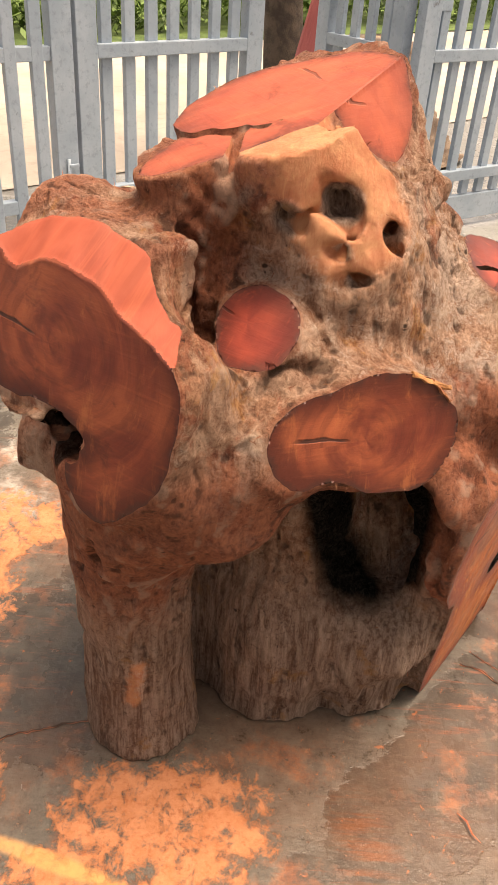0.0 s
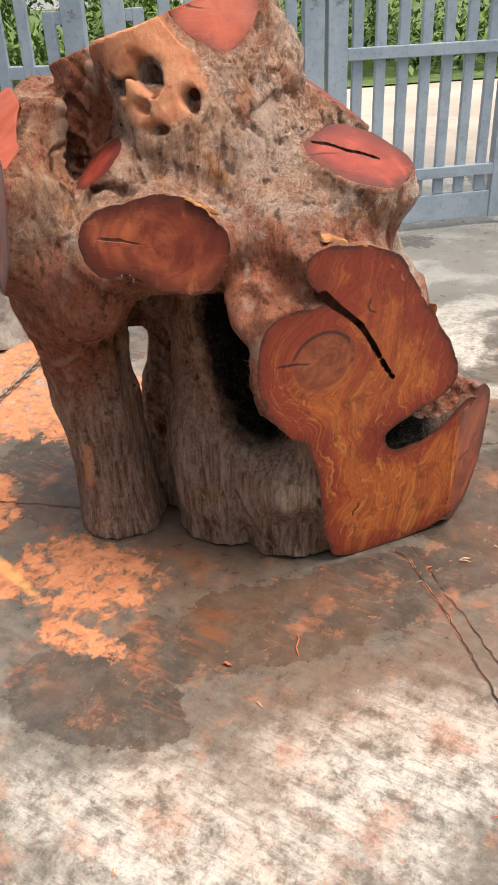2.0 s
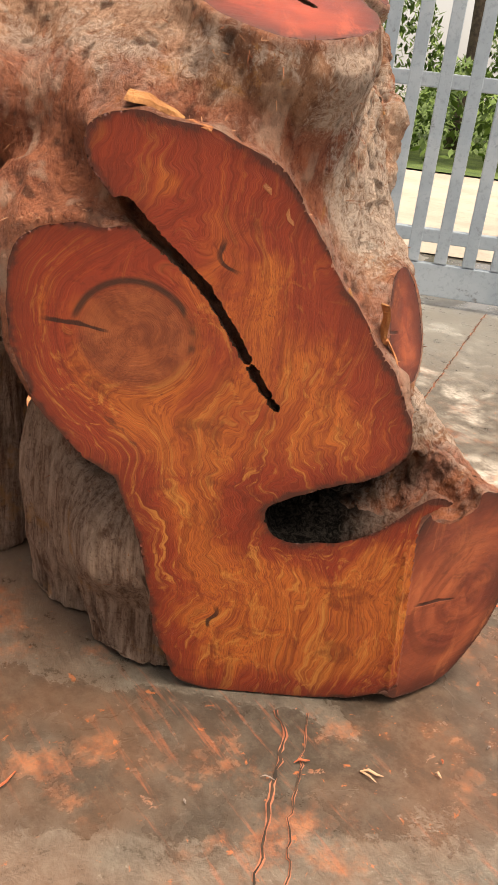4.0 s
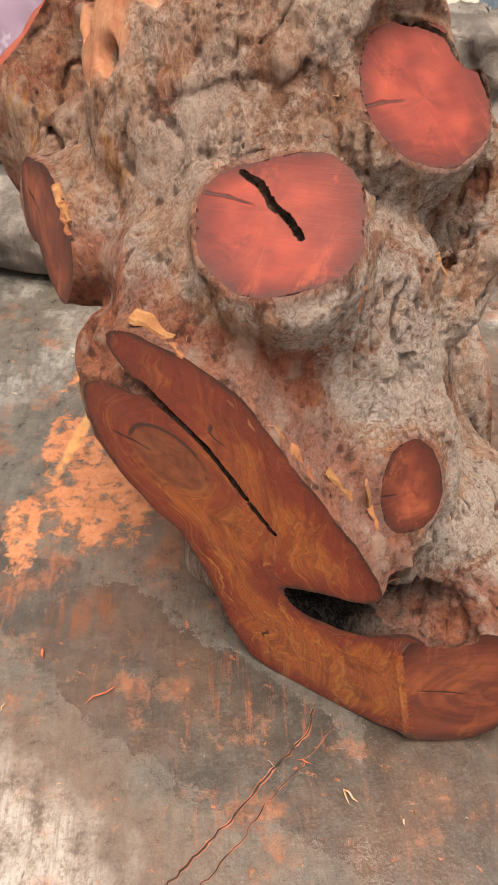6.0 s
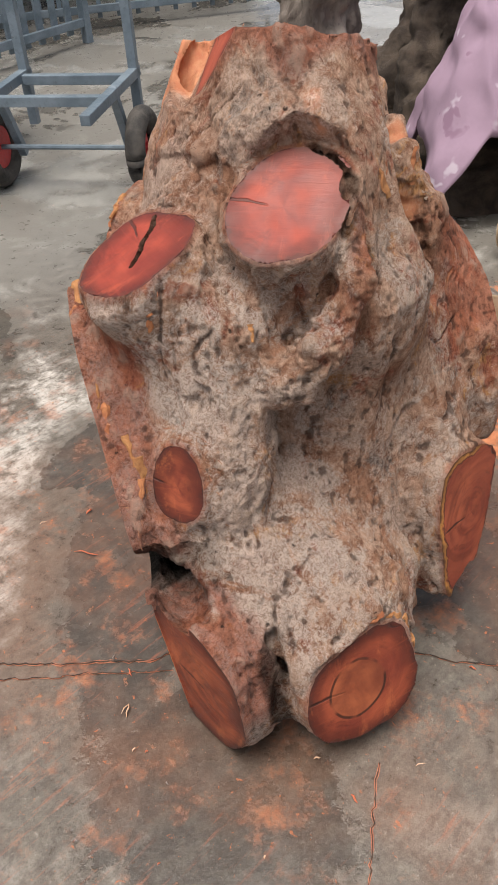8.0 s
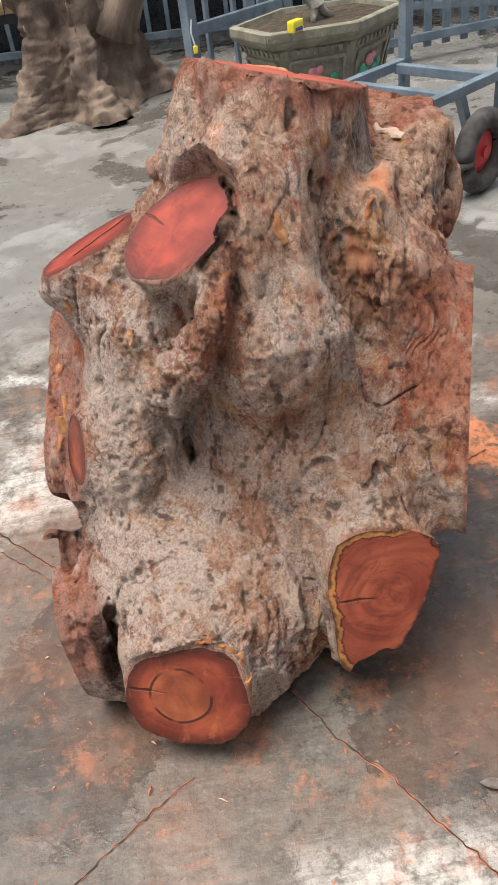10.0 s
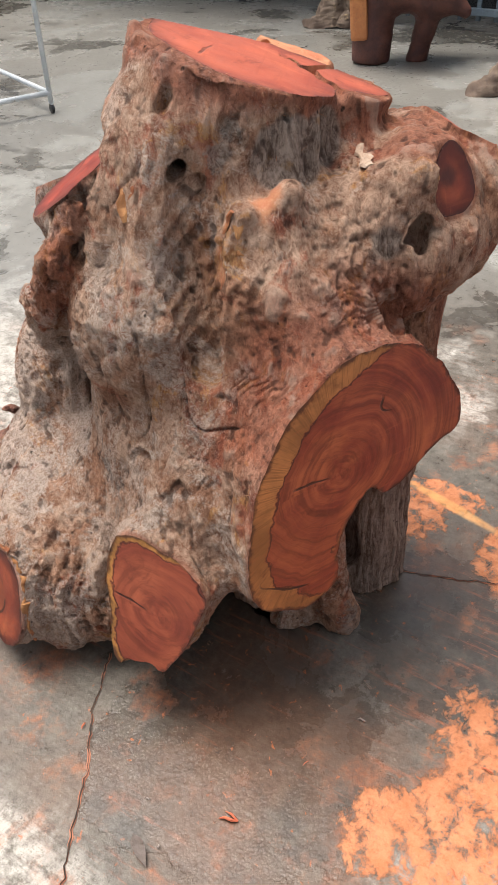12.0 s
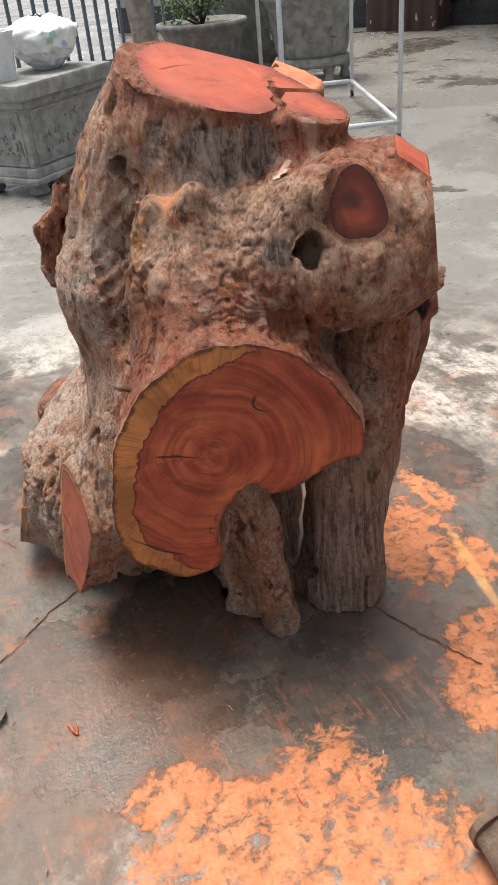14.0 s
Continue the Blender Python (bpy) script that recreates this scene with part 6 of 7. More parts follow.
def hex_pot(at):
    """A six-sided bonsai pot on a plinth with short feet."""
    ob = holder("bonsai_pot", at)
    tagged(ob, "olive cast-stone hexagonal bonsai pot with painted flower panels", "plant pot")
    flat = lambda k: (lambda a, r, z: k)
    m = Matrix.Diagonal((1.0, 0.72, 1, 1))

    def ring(name, profile, mat, lab="", phase=0.5):
        bm = lathe(profile, 6, phase=phase)
        bmesh.ops.bevel(bm, geom=[e for e in bm.edges if abs(e.verts[0].co.z - e.verts[1].co.z) > 0.01], offset=0.008, segments=2, affect="EDGES")
        bmesh.ops.transform(bm, matrix=m, verts=bm.verts)
        return part(name, bm, mat, ob, lab)

    body = ring("body", [(0.26, 0.17), (0.27, 0.19), (0.355, 0.43), (0.365, 0.44), (0.40, 0.46), (0.41, 0.475), (0.41, 0.505), (0.40, 0.51), (0.37, 0.51), (0.36, 0.48), (0.34, 0.47)], CAST)
    ring("plinth", [(0.31, 0.055), (0.33, 0.065), (0.33, 0.09), (0.28, 0.10), (0.25, 0.125), (0.27, 0.145), (0.29, 0.155), (0.29, 0.17)], CAST)
    ring("soil", [(0.352, 0.46), (0.35, 0.492)], SOIL, "dry dark soil")
    for k in range(6):
        a = 2 * math.pi * (k + 0.5) / 6
        part("foot", lathe([(0.03, 0), (0.045, 0.012), (0.038, 0.035), (0.06, 0.06)], 14), CAST, ob, at=pose(0.27 * math.cos(a), 0.2 * math.sin(a), 0))
    for k in range(6):
        a = 2 * math.pi * k / 6
        nx, ny = math.cos(a) / 1.0, math.sin(a) / 0.72
        turn = math.degrees(math.atan2(ny, nx))
        r = 0.312 * math.cos(math.pi / 6)
        c = Vector((r * math.cos(a), 0.72 * r * math.sin(a), 0.315))
        base = Matrix.Translation(c) @ pose(0, 0, 0, 0, 0, turn) @ pose(0.006, 0, 0, 0, 18)
        frame_bm = bmesh.new()
        for y in (-0.115, 0.115):
            box(frame_bm, (0.012, 0.012, 0.15), (0, y, 0), 0, 0.003)
        for z in (-0.075, 0.075):
            box(frame_bm, (0.012, 0.23, 0.012), (0, 0, z), 0, 0.003)
        panel = part("panel_frame", frame_bm, CAST, ob, at=base)
        for y, z, rad in ((-0.02, 0.02, 0.022), (0.012, 0.028, 0.018), (0.0, 0.005, 0.02)):
            part("flower", lathe([(rad, 0), (rad * 0.7, 0.008), (rad * 0.2, 0.011)], 10), PINK, panel, "faded pink flower relief", at=pose(0, y, z, 0, 90))
        for y, z, rad in ((-0.06, -0.015, 0.026), (0.05, -0.035, 0.024), (-0.03, -0.042, 0.03), (0.075, -0.01, 0.018)):
            part("leaf", lathe([(rad, 0), (rad * 0.8, 0.006), (rad * 0.2, 0.008)], 9), JADE, panel, "green leaf relief", at=pose(0, y, z, 0, 90))
        key = bmesh.new()
        for i in range(9):
            box(key, (0.01, 0.016, 0.024), (0, -0.14 + i * 0.035, 0), 0, 0.002)
        part("key_band", key, CAST, ob, at=Matrix.Translation(Vector((0.35 * math.cos(math.pi / 6) * math.cos(a), 0.72 * 0.35 * math.cos(math.pi / 6) * math.sin(a), 0.418))) @ pose(0, 0, 0, 0, 0, turn) @ pose(0.004, 0, 0, 0, 18))
    return ob


POT = pose(-0.70, -2.62, 0, 0, 0, 22)
hex_pot(POT)


def bonsai(at):
    ob = holder("bonsai_tree", at)
    tagged(ob, "bare pale twisted bonsai trunk with few leaves", "bonsai")
    bm = bmesh.new()
    tube(bm, [(0, 0, 0.48), (0.01, 0.01, 0.55), (0.05, 0.0, 0.60), (0.03, -0.03, 0.66), (0.08, 0.0, 0.72), (0.16, 0.02, 0.77), (0.2, 0.0, 0.86)], [0.05, 0.035, 0.032, 0.03, 0.028, 0.022, 0.012], 12)
    tube(bm, [(-0.06, 0.03, 0.49), (-0.02, 0.01, 0.52), (0.0, 0.0, 0.55)], [0.012, 0.02, 0.02], 10)
    tube(bm, [(0.06, 0.05, 0.49), (0.03, 0.02, 0.52), (0.01, 0.0, 0.56)], [0.01, 0.018, 0.02], 10)
    tube(bm, [(0.03, -0.03, 0.66), (-0.06, -0.02, 0.73), (-0.12, 0.0, 0.84)], [0.022, 0.015, 0.008], 10)
    part("trunk", bm, PALEBARK, ob, smooth=True)
    leaf_bm = bmesh.new()
    rng = random.Random(4)
    for c in ((0.2, 0, 0.9), (-0.12, 0, 0.88)):
        for k in range(120):
            v = Vector((rng.gauss(0, 0.07), rng.gauss(0, 0.07), rng.gauss(0, 0.035)))
            mm = Matrix.Translation(Vector(c) + v) @ Euler((rng.uniform(-1, 1), rng.uniform(-1, 1), rng.uniform(0, 6))).to_matrix().to_4x4()
            leaf_bm.faces.new([leaf_bm.verts.new(mm @ Vector(w)) for w in ((0, 0, 0), (0.008, 0.006, 0.001), (0.02, 0, 0), (0.008, -0.006, 0.001))])
    part("crown", leaf_bm, GRASS, ob)
    return ob


bonsai(POT)
tape = holder("tape_measure", POT @ pose(0.26, 0.22, 0.511, 0, 0, 20))
tagged(tape, "small yellow and blue tape measure lying on the pot rim", "tape measure")
part("case", one_box((0.07, 0.035, 0.045), (0, 0, 0.0225), 0, 0.010), YELLOW, tape)
part("band", one_box((0.05, 0.037, 0.014), (0, 0, 0.012), 0, 0.003), make_plain("blue_plastic", (0.03, 0.06, 0.25), (0.05, 0.09, 0.32), 10, 0.4), tape, "dark blue lower band")


def panel_fence(name, at, width, height, count, label, category="fence", rails=(0.12, 0.55), slat=0.03, mat=DARKSTEEL):
    ob = holder(name, at)
    tagged(ob, label, category, "yard fences")
    for x in (0.0, width):
        part("post", one_box((0.05, 0.05, height), (x, 0, height / 2)), mat, ob)
    for z in rails:
        part("rail", one_box((width - 0.05, 0.035, 0.045), (width / 2, 0, z)), mat, ob)
    bm_data = mesh_of(one_box((slat, 0.02, height - 0.08), (0, 0.0, height / 2 + 0.02), 0, 0.003), "slat", mat)
    for i in range(count):
        o = new("slat", bm_data)
        o.parent = ob
        o.matrix_basis = pose(0.05 + (width - 0.1) * (i + 0.5) / count, 0.03, 0)
    return ob


panel_fence("trolley_frame", pose(-0.16, -2.72, 0, 0, 0, 218), 0.62, 0.95, 3, "blue-grey steel panel frame standing beside the pot", "frame", (0.10, 0.50, 0.92), 0.022)
key_ring = holder("padlock", pose(-0.17, -2.69, 0.50))
tagged(key_ring, "small brass padlock hanging from a wire on the post", "padlock")
part("wire", tube(bmesh.new(), [(0, 0.0, 0.05), (0.01, 0.01, 0.0), (0.0, 0.012, -0.05)], 0.004, 6), WHITESTEEL, key_ring)
part("lock_body", one_box((0.02, 0.012, 0.03), (0, 0.014, -0.065)), YELLOW, key_ring, "brass lock body")
panel_fence("fence", pose(2.2, -5.15, 0, 0, 0, 176), 3.6, 1.6, 26, "dark blue-grey steel slat fence along the yard", rails=(0.12, 0.8, 1.5))
panel_fence("fence", pose(-1.4, -4.9, 0, 0, 0, 150), 3.2, 1.6, 24, "dark blue-grey steel slat fence along the yard", rails=(0.12, 0.8, 1.5))
panel_fence("fence", pose(-0.55, -3.55, 0, 0, 0, 190), 1.9, 1.6, 15, "blue-grey steel bars leaning behind the pot", rails=(0.12, 0.9, 1.5), slat=0.045)


def bamboo_blind(at, length):
    ob = holder("bamboo_blind", at)
    tagged(ob, "rolled split-bamboo blind resting on the low fence rail", "blind")
    for k in range(5):
        a = k * 2 * math.pi / 5
        part("roll", tube(bmesh.new(), [(length * i / 6, 0.035 * math.cos(a), 0.035 * math.sin(a)) for i in range(7)], 0.032, 10), BAMBOO, ob, smooth=True)
    for x in (0.15, 0.5, 0.85):
        part("tie", tube(bmesh.new(), [(length * x, 0.072 * math.cos(a), 0.072 * math.sin(a)) for a in [i * math.pi / 8 for i in range(17)]], 0.003, 5), BLACK, ob, "dark cord tie")
    return ob


bamboo_blind(pose(-0.15, -4.55, 0.52, 0, 0, 10), 1.9)
rail = holder("trestle", pose(-0.1, -4.55, 0, 0, 0, 10))
tagged(rail, "dark steel trestle under the rolled bamboo blind", "trestle")
for x in (0.2, 1.6):
    part("leg", one_box((0.04, 0.04, 0.45), (x, 0, 0.225)), BLACK, rail)
part("beam", one_box((1.8, 0.05, 0.05), (0.85, 0, 0.43)), BLACK, rail)


def cart(at):
    """A steel hand cart with two rubber wheels."""
    ob = holder("hand_cart", at)
    tagged(ob, "blue-grey steel hand cart on worn rubber wheels", "cart")
    for y in (-0.22, 0.22):
        part("side_bar", one_box((0.62, 0.035, 0.035), (0.06, y, 0.36)), DARKSTEEL, ob)
        part("upright", one_box((0.035, 0.035, 0.9), (-0.22, y, 0.62)), DARKSTEEL, ob)
        part("strut", box(bmesh.new(), (0.03, 0.03, 0.30), m=pose(0.0, y, 0.24, 0, 25), bevel=0.003), DARKSTEEL, ob)
    for x in (-0.16, 0.12):
        part("cross_bar", one_box((0.035, 0.42, 0.035), (x, 0, 0.352)), DARKSTEEL, ob)
    part("axle", tube(bmesh.new(), [(0, -0.30, 0.15), (0, 0.30, 0.15)], 0.010), DARKSTEEL, ob)
    for y in (-0.29, 0.29):
        bm = bmesh.new()
        tube(bm, [(0.112 * math.cos(a), 0, 0.112 * math.sin(a)) for a in [k * math.pi / 18 for k in range(37)]], 0.038, 12)
        wheel = part("wheel", bm, RUBBER, ob, "worn black rubber tyre", True, pose(0, y, 0.15))
        hub = lathe([(0.078, -0.014), (0.08, -0.006), (0.05, 0.004), (0.022, 0.01), (0.022, 0.024)], 24)
        part("hub", hub, REDPAINT, wheel, "dull red wheel hub", at=pose(0, 0, 0, 90 if y < 0 else -90))
    return ob


cart(pose(-0.90, -1.92, 0, 0, 0, 35))


def slab_table(at):
    """A sawn root used as a low table: one arched block, an orange post and a board laid on top."""
    ob = holder("root_table", at)
    tagged(ob, "dark maroon root-wood table with a cream board on top", "table")
    low, step = np.array((-0.50, -0.34, -0.04)), 0.02
    axes = [np.arange(low[k], -low[k] if k < 2 else 0.64, step) for k in range(3)]
    p = np.stack([g.ravel() for g in np.meshgrid(*axes, indexing="ij")])
    solid = Solid(p.astype(np.float32))
    for a, b, ra, rb, k in (((0.20, 0.02, 0.0), (0.17, 0, 0.40), 0.115, 0.12, 0.06), ((0.17, 0, 0.38), (-0.22, 0, 0.36), 0.12, 0.10, 0.06), ((-0.14, 0.02, 0.30), (-0.08, -0.06, 0.0), 0.08, 0.06, 0.05), ((-0.20, 0, 0.36), (-0.34, 0.04, 0.28), 0.09, 0.04, 0.05)):
        solid.join(limb(p, a, b, ra, rb), k)
    field = (np.maximum(np.maximum(solid.d, p[2] - 0.44), -p[2]) + 0.012 * layered(p.T, 9, 2, 5)).reshape([len(x) for x in axes])
    q, quads = surface_net(field, low, step)
    data, used = mesh_from_quads("block", q, quads, MAROON)
    block = new("block", data)
    block.parent = ob
    part("post", box(bmesh.new(), (0.10, 0.12, 0.50), m=pose(0.27, 0.10, 0.39, 0, 4, 0), bevel=0.02), ORANGEWOOD, ob, "orange sawn post")
    part("board", box(bmesh.new(), (0.44, 0.5, 0.012), m=pose(0.0, 0.05, 0.50, 14, 4, 8), bevel=0.003), CREAM, ob, "pale cream board")
    return ob


slab_table(pose(1.48, -4.05, 0, 0, 0, 20))
driftwood("root_stump", pose(2.35, -5.0, 0, 0, 0, 10), (0.5, 0.4, 0.35), 31, "small brown sawn block standing near the table", BROWNWOOD, 3, "wood block")


def rack(at, length, width, height):
    """A white steel tube rack on castors with a plastic sheet folded over its top bar."""
    ob = holder("steel_rack", at)
    tagged(ob, "white steel tube rack on small castors", "rack")
    r = 0.014
    for x in (0, length):
        for y in (0, width):
            part("upright", tube(bmesh.new(), [(x, y, 0.05), (x, y, height)], r), WHITESTEEL, ob, smooth=True)
            caster = part("castor", lathe([(0.012, -0.008), (0.022, -0.008), (0.022, 0.008), (0.012, 0.008)], 16), BLACK, ob, "small black castor wheel", at=pose(x, y, 0.022, 90))
            part("fork", one_box((0.02, 0.03, 0.012), (0, 0.03, 0)), WHITESTEEL, caster)
    for y in (0, width):
        for z in (0.10, height):
            part("long_bar", tube(bmesh.new(), [(0, y, z), (length, y, z)], r), WHITESTEEL, ob, smooth=True)
    for x in (0, length):
        for z in (0.10, height):
            part("end_bar", tube(bmesh.new(), [(x, 0, z), (x, width, z)], r), WHITESTEEL, ob, smooth=True)
    return ob


rack(pose(2.90, -1.67, 0, 0, 0, -21.7), 1.45, -0.63, 1.55)


def brick_bed(at, radius, count=26):
    ob = holder("tree_bed", at)
    tagged(ob, "round tree bed edged with upright orange-red bricks", "planting bed")
    brick = mesh_of(one_box((0.055, 0.20, 0.11), (0, 0, 0.085), 0, 0.006), "brick", BRICK)
    for k in range(count):
        a = 2 * math.pi * k / count
        o = new("brick", brick)
        o.parent = ob
        o.matrix_basis = pose(radius * math.cos(a), radius * math.sin(a), 0, 0, 0, math.degrees(a))
    kerb = lathe([(radius - 0.04, 0.0), (radius + 0.05, 0.0), (radius + 0.045, 0.035), (radius + 0.018, 0.05), (radius + 0.018, 0.135), (radius - 0.02, 0.135), (radius - 0.03, 0.10)], 64)
    part("mortar", kerb, MORTAR, ob, "grey mortar kerb", True)
    wob = lambda a, r, z: 1 + 0.03 * math.sin(5 * a)
    part("soil", lathe([(radius - 0.03, 0.07), (radius - 0.05, 0.10), (radius * 0.5, 0.13), (0.05, 0.14)], 40, wob), SOIL, ob, "dark soil with weeds", True)
    bm = bmesh.new()
    rng = random.Random(8)
    for k in range(420):
        a, r = rng.uniform(0, 6.28), radius * math.sqrt(rng.uniform(0.05, 0.8))
        mm = pose(r * math.cos(a), r * math.sin(a), 0.10, rng.uniform(-35, 35), rng.uniform(-35, 35), rng.uniform(0, 360))
        h, w = rng.uniform(0.03, 0.09), rng.uniform(0.004, 0.01)
        bm.faces.new([bm.verts.new(mm @ Vector(p)) for p in ((-w, 0, 0), (w, 0, 0), (w * 0.6, 0.01, h * 0.6), (0, 0.02, h))])
    part("weeds", bm, GRASS, ob, "thin green weeds")
    return ob


brick_bed(pose(4.30, -1.45, 0), 0.86)


def tree(at, height, radius, seed, label, crown=True, mat=PALEBARK):
    ob = holder("tree", at)
    tagged(ob, label, "tree")
    rng = random.Random(seed)
    bm = bmesh.new()
    line = [(0, 0, 0)]
    for k in range(1, 9):
        line.append((line[-1][0] + rng.uniform(-0.03, 0.03), line[-1][1] + rng.uniform(-0.03, 0.03), height * 0.7 * k / 8))
    tube(bm, line, [radius * (1.35 if k == 0 else 1.05 - 0.05 * k) for k in range(9)], 20)
    tips = []
    for k in range(7):
        base = Vector(line[5 + k % 4])
        d = Vector((rng.uniform(-1, 1), rng.uniform(-1, 1), rng.uniform(0.5, 1.1))).normalized()
        tip = base + d * height * 0.34
        tube(bm, [base, base + d * height * 0.18 + Vector((0, 0, 0.03)), tip], [radius * 0.5, radius * 0.3, radius * 0.1], 8)
        tips.append(tip)
    part("trunk", bm, mat, ob, smooth=True)
    if crown:
        lb = bmesh.new()
        for tip in tips + [Vector(line[-1])]:
            for k in range(260):
                v = Vector((rng.gauss(0, 0.22), rng.gauss(0, 0.22), rng.gauss(0, 0.16))) * height * 0.4
                mm = Matrix.Translation(tip + v) @ Euler((rng.uniform(-1, 1), rng.uniform(-1, 1), rng.uniform(0, 6))).to_matrix().to_4x4()
                w = 0.05
                lb.faces.new([lb.verts.new(mm @ Vector(q)) for q in ((0, 0, 0), (w * 0.5, w * 0.35, 0.005), (w * 1.4, 0, 0), (w * 0.5, -w * 0.35, 0.005))])
        part("crown", lb, GRASS, ob, "green leafy crown")
    return ob


tree(pose(4.45, -1.50, 0.08), 3.2, 0.085, 5, "slim pale-barked tree growing in the brick bed")
tree(pose(-0.03, 3.45, 0), 4.0, 0.10, 9, "dark-barked roadside tree beside the open gate", mat=DARKBARK)


def stone_planter(at, length, width, height):
    ob = holder("stone_planter", at)
    tagged(ob, "rectangular grey carved-stone planter on bracket feet", "planter")
    rim = bmesh.new()
    box(rim, (length, width, 0.075), (0, 0, height - 0.0375), 0, 0.012)
    box(rim, (length - 0.05, width - 0.05, 0.04), (0, 0, height - 0.09), 0, 0.010)
    part("rim", rim, STONE, ob)
    part("body", one_box((length - 0.08, width - 0.08, height - 0.22), (0, 0, height / 2 + 0.01), 0, 0.008), STONE, ob)
    base = bmesh.new()
    box(base, (length - 0.03, width - 0.03, 0.05), (0, 0, 0.115), 0, 0.012)
    box(base, (length, width, 0.03), (0, 0, 0.08), 0, 0.010)
    part("base", base, STONE, ob)
    for sx in (-1, 1):
        for sy in (-1, 1):
            part("foot", lathe([(0.035, 0), (0.055, 0.015), (0.045, 0.05), (0.075, 0.07)], 14), STONE, ob, smooth=True, at=pose(sx * (length / 2 - 0.075), sy * (width / 2 - 0.075), 0))
    rng = random.Random(7)
    for axis in (0, 1):
        for side in (-1, 1):
            span = (length if axis == 0 else width) - 0.16
            bm = bmesh.new()
            for k in range(26):
                u, v = rng.uniform(-span / 2 + 0.04, span / 2 - 0.04), rng.uniform(-0.09, 0.09)
                pts = [(u + 0.03 * math.cos(t + k) * t / 3, 0, v + 0.03 * math.sin(t + k) * t / 3) for t in (0, 0.8, 1.6, 2.4, 3.2)]
                tube(bm, pts, [0.003, 0.007, 0.008, 0.006, 0.003], 6)
            for w, h, u, v in ((span, 0.012, 0, 0.125), (span, 0.012, 0, -0.125), (0.012, 0.25, -span / 2, 0), (0.012, 0.25, span / 2, 0)):
                box(bm, (w, 0.012, h), (u, 0, v), 0, 0.003)
            place = pose(0, side * (width / 2 - 0.04), height / 2 + 0.01) if axis == 0 else pose(side * (length / 2 - 0.04), 0, height / 2 + 0.01, 0, 0, 90)
            part("relief", bm, STONE, ob, "carved scrollwork panel", True, place)
    return ob


PLANTER = pose(3.33, -0.46, 0, 0, 0, -55)
stone_planter(PLANTER, 0.72, 0.46, 0.53)


def plastic_bag(at, size, seed):
    u, v = np.meshgrid(np.linspace(0, 1, 50), np.arange(60) * 2 * math.pi / 60, indexing="ij")
    r = np.sin(np.clip(u * 1.12, 0, 1) * math.pi * 0.5 + 0.25) * np.where(u < 0.75, 1, 1 - 0.75 * ((u - 0.75) / 0.25) ** 1.3)
    p = np.stack((r * np.cos(v), r * np.sin(v), u), 2).reshape(-1, 3)
    i, j = np.meshgrid(np.arange(49), np.arange(60), indexing="ij")
    n0, n1 = i * 60 + j, i * 60 + (j + 1) % 60
    q = np.stack((n0, n1, n1 + 60, n0 + 60), 2).reshape(-1, 4)
    n = point_normals(p, q)
    p = p + n * ((0.5 - np.abs(layered(p + seed, 4.5, 3, seed))) * 0.16)[:, None]
    p = p * np.array(size)
    p[:, 2] = np.maximum(p[:, 2], 0)
    m = Nodes("crinkled_plastic_bag", 0.3)
    col = m.mix(m.step(m.noise(9, 3), 0.4, 0.6), (0.66, 0.68, 0.69), (0.80, 0.80, 0.78))
    for k, c in enumerate(((0.10, 0.25, 0.55), (0.62, 0.52, 0.08), (0.15, 0.45, 0.38))):
        col = m.mix(m.math("MULTIPLY", m.step(m.noise(8, 2, 0.5, m.scaled(m.co, (1, 1, 1), (k, 2 * k, 0.5))), 0.66, 0.70), 0.6), col, c)
    data, used = mesh_from_quads("plastic_bag", p, q, m.done(col))
    ob = new("plastic_bag", data)
    ob.matrix_basis = at
    return tagged(ob, "knotted white plastic bag of colourful rubbish on the planter", "plastic bag")


plastic_bag(PLANTER @ pose(0.12, 0.0, 0.53), (0.19, 0.17, 0.24), 3)
pail = holder("bucket", PLANTER @ pose(-0.22, 0.02, 0.53))
tagged(pail, "white plastic bucket standing on the stone planter", "bucket")
part("body", lathe([(0.085, 0), (0.11, 0.2), (0.117, 0.2), (0.117, 0.215), (0.106, 0.215), (0.10, 0.19)], 28), BUCKET, pail, smooth=False)


def round_pot(at, radius, height, mat, label, carved=False):
    ob = holder("plant_pot", at)
    tagged(ob, label, "plant pot", "pots by the fence")
    part("body", lathe([(radius * 0.72, 0.06), (radius * 0.78, 0.10), (radius * 0.92, height * 0.8), (radius * 1.0, height * 0.9), (radius * 1.05, height * 0.93), (radius * 1.05, height), (radius * 0.95, height), (radius * 0.92, height - 0.04)], 36), mat, ob, smooth=True)
    part("foot_ring", lathe([(radius * 0.80, 0.0), (radius * 0.86, 0.02), (radius * 0.80, 0.06), (radius * 0.72, 0.07)], 36), mat, ob, smooth=True)
    part("soil", lathe([(radius * 0.94, height - 0.05), (radius * 0.94, height - 0.035)], 30), SOIL, ob)
    if carved:
        for k in range(10):
            a = 2 * math.pi * k / 10
            bm = bmesh.new()
            tube(bm, [(0.05 * math.cos(t) * t / 5, 0, 0.06 * math.sin(t) * t / 5) for t in (0.5, 1.5, 2.5, 3.5, 4.5, 5.5)], 0.008, 6)
            part("scroll", bm, mat, ob, "carved scroll", True, pose(radius * 0.86 * math.cos(a), radius * 0.86 * math.sin(a), height * 0.5, 0, 0, math.degrees(a) + 90))
        for k in range(6):
            a = 2 * math.pi * k / 6
            part("leg", lathe([(0.03, -0.12), (0.045, -0.10), (0.03, -0.05), (0.05, 0.0)], 12), mat, ob, at=pose(radius * 0.7 * math.cos(a), radius * 0.7 * math.sin(a), 0.0))
    return ob


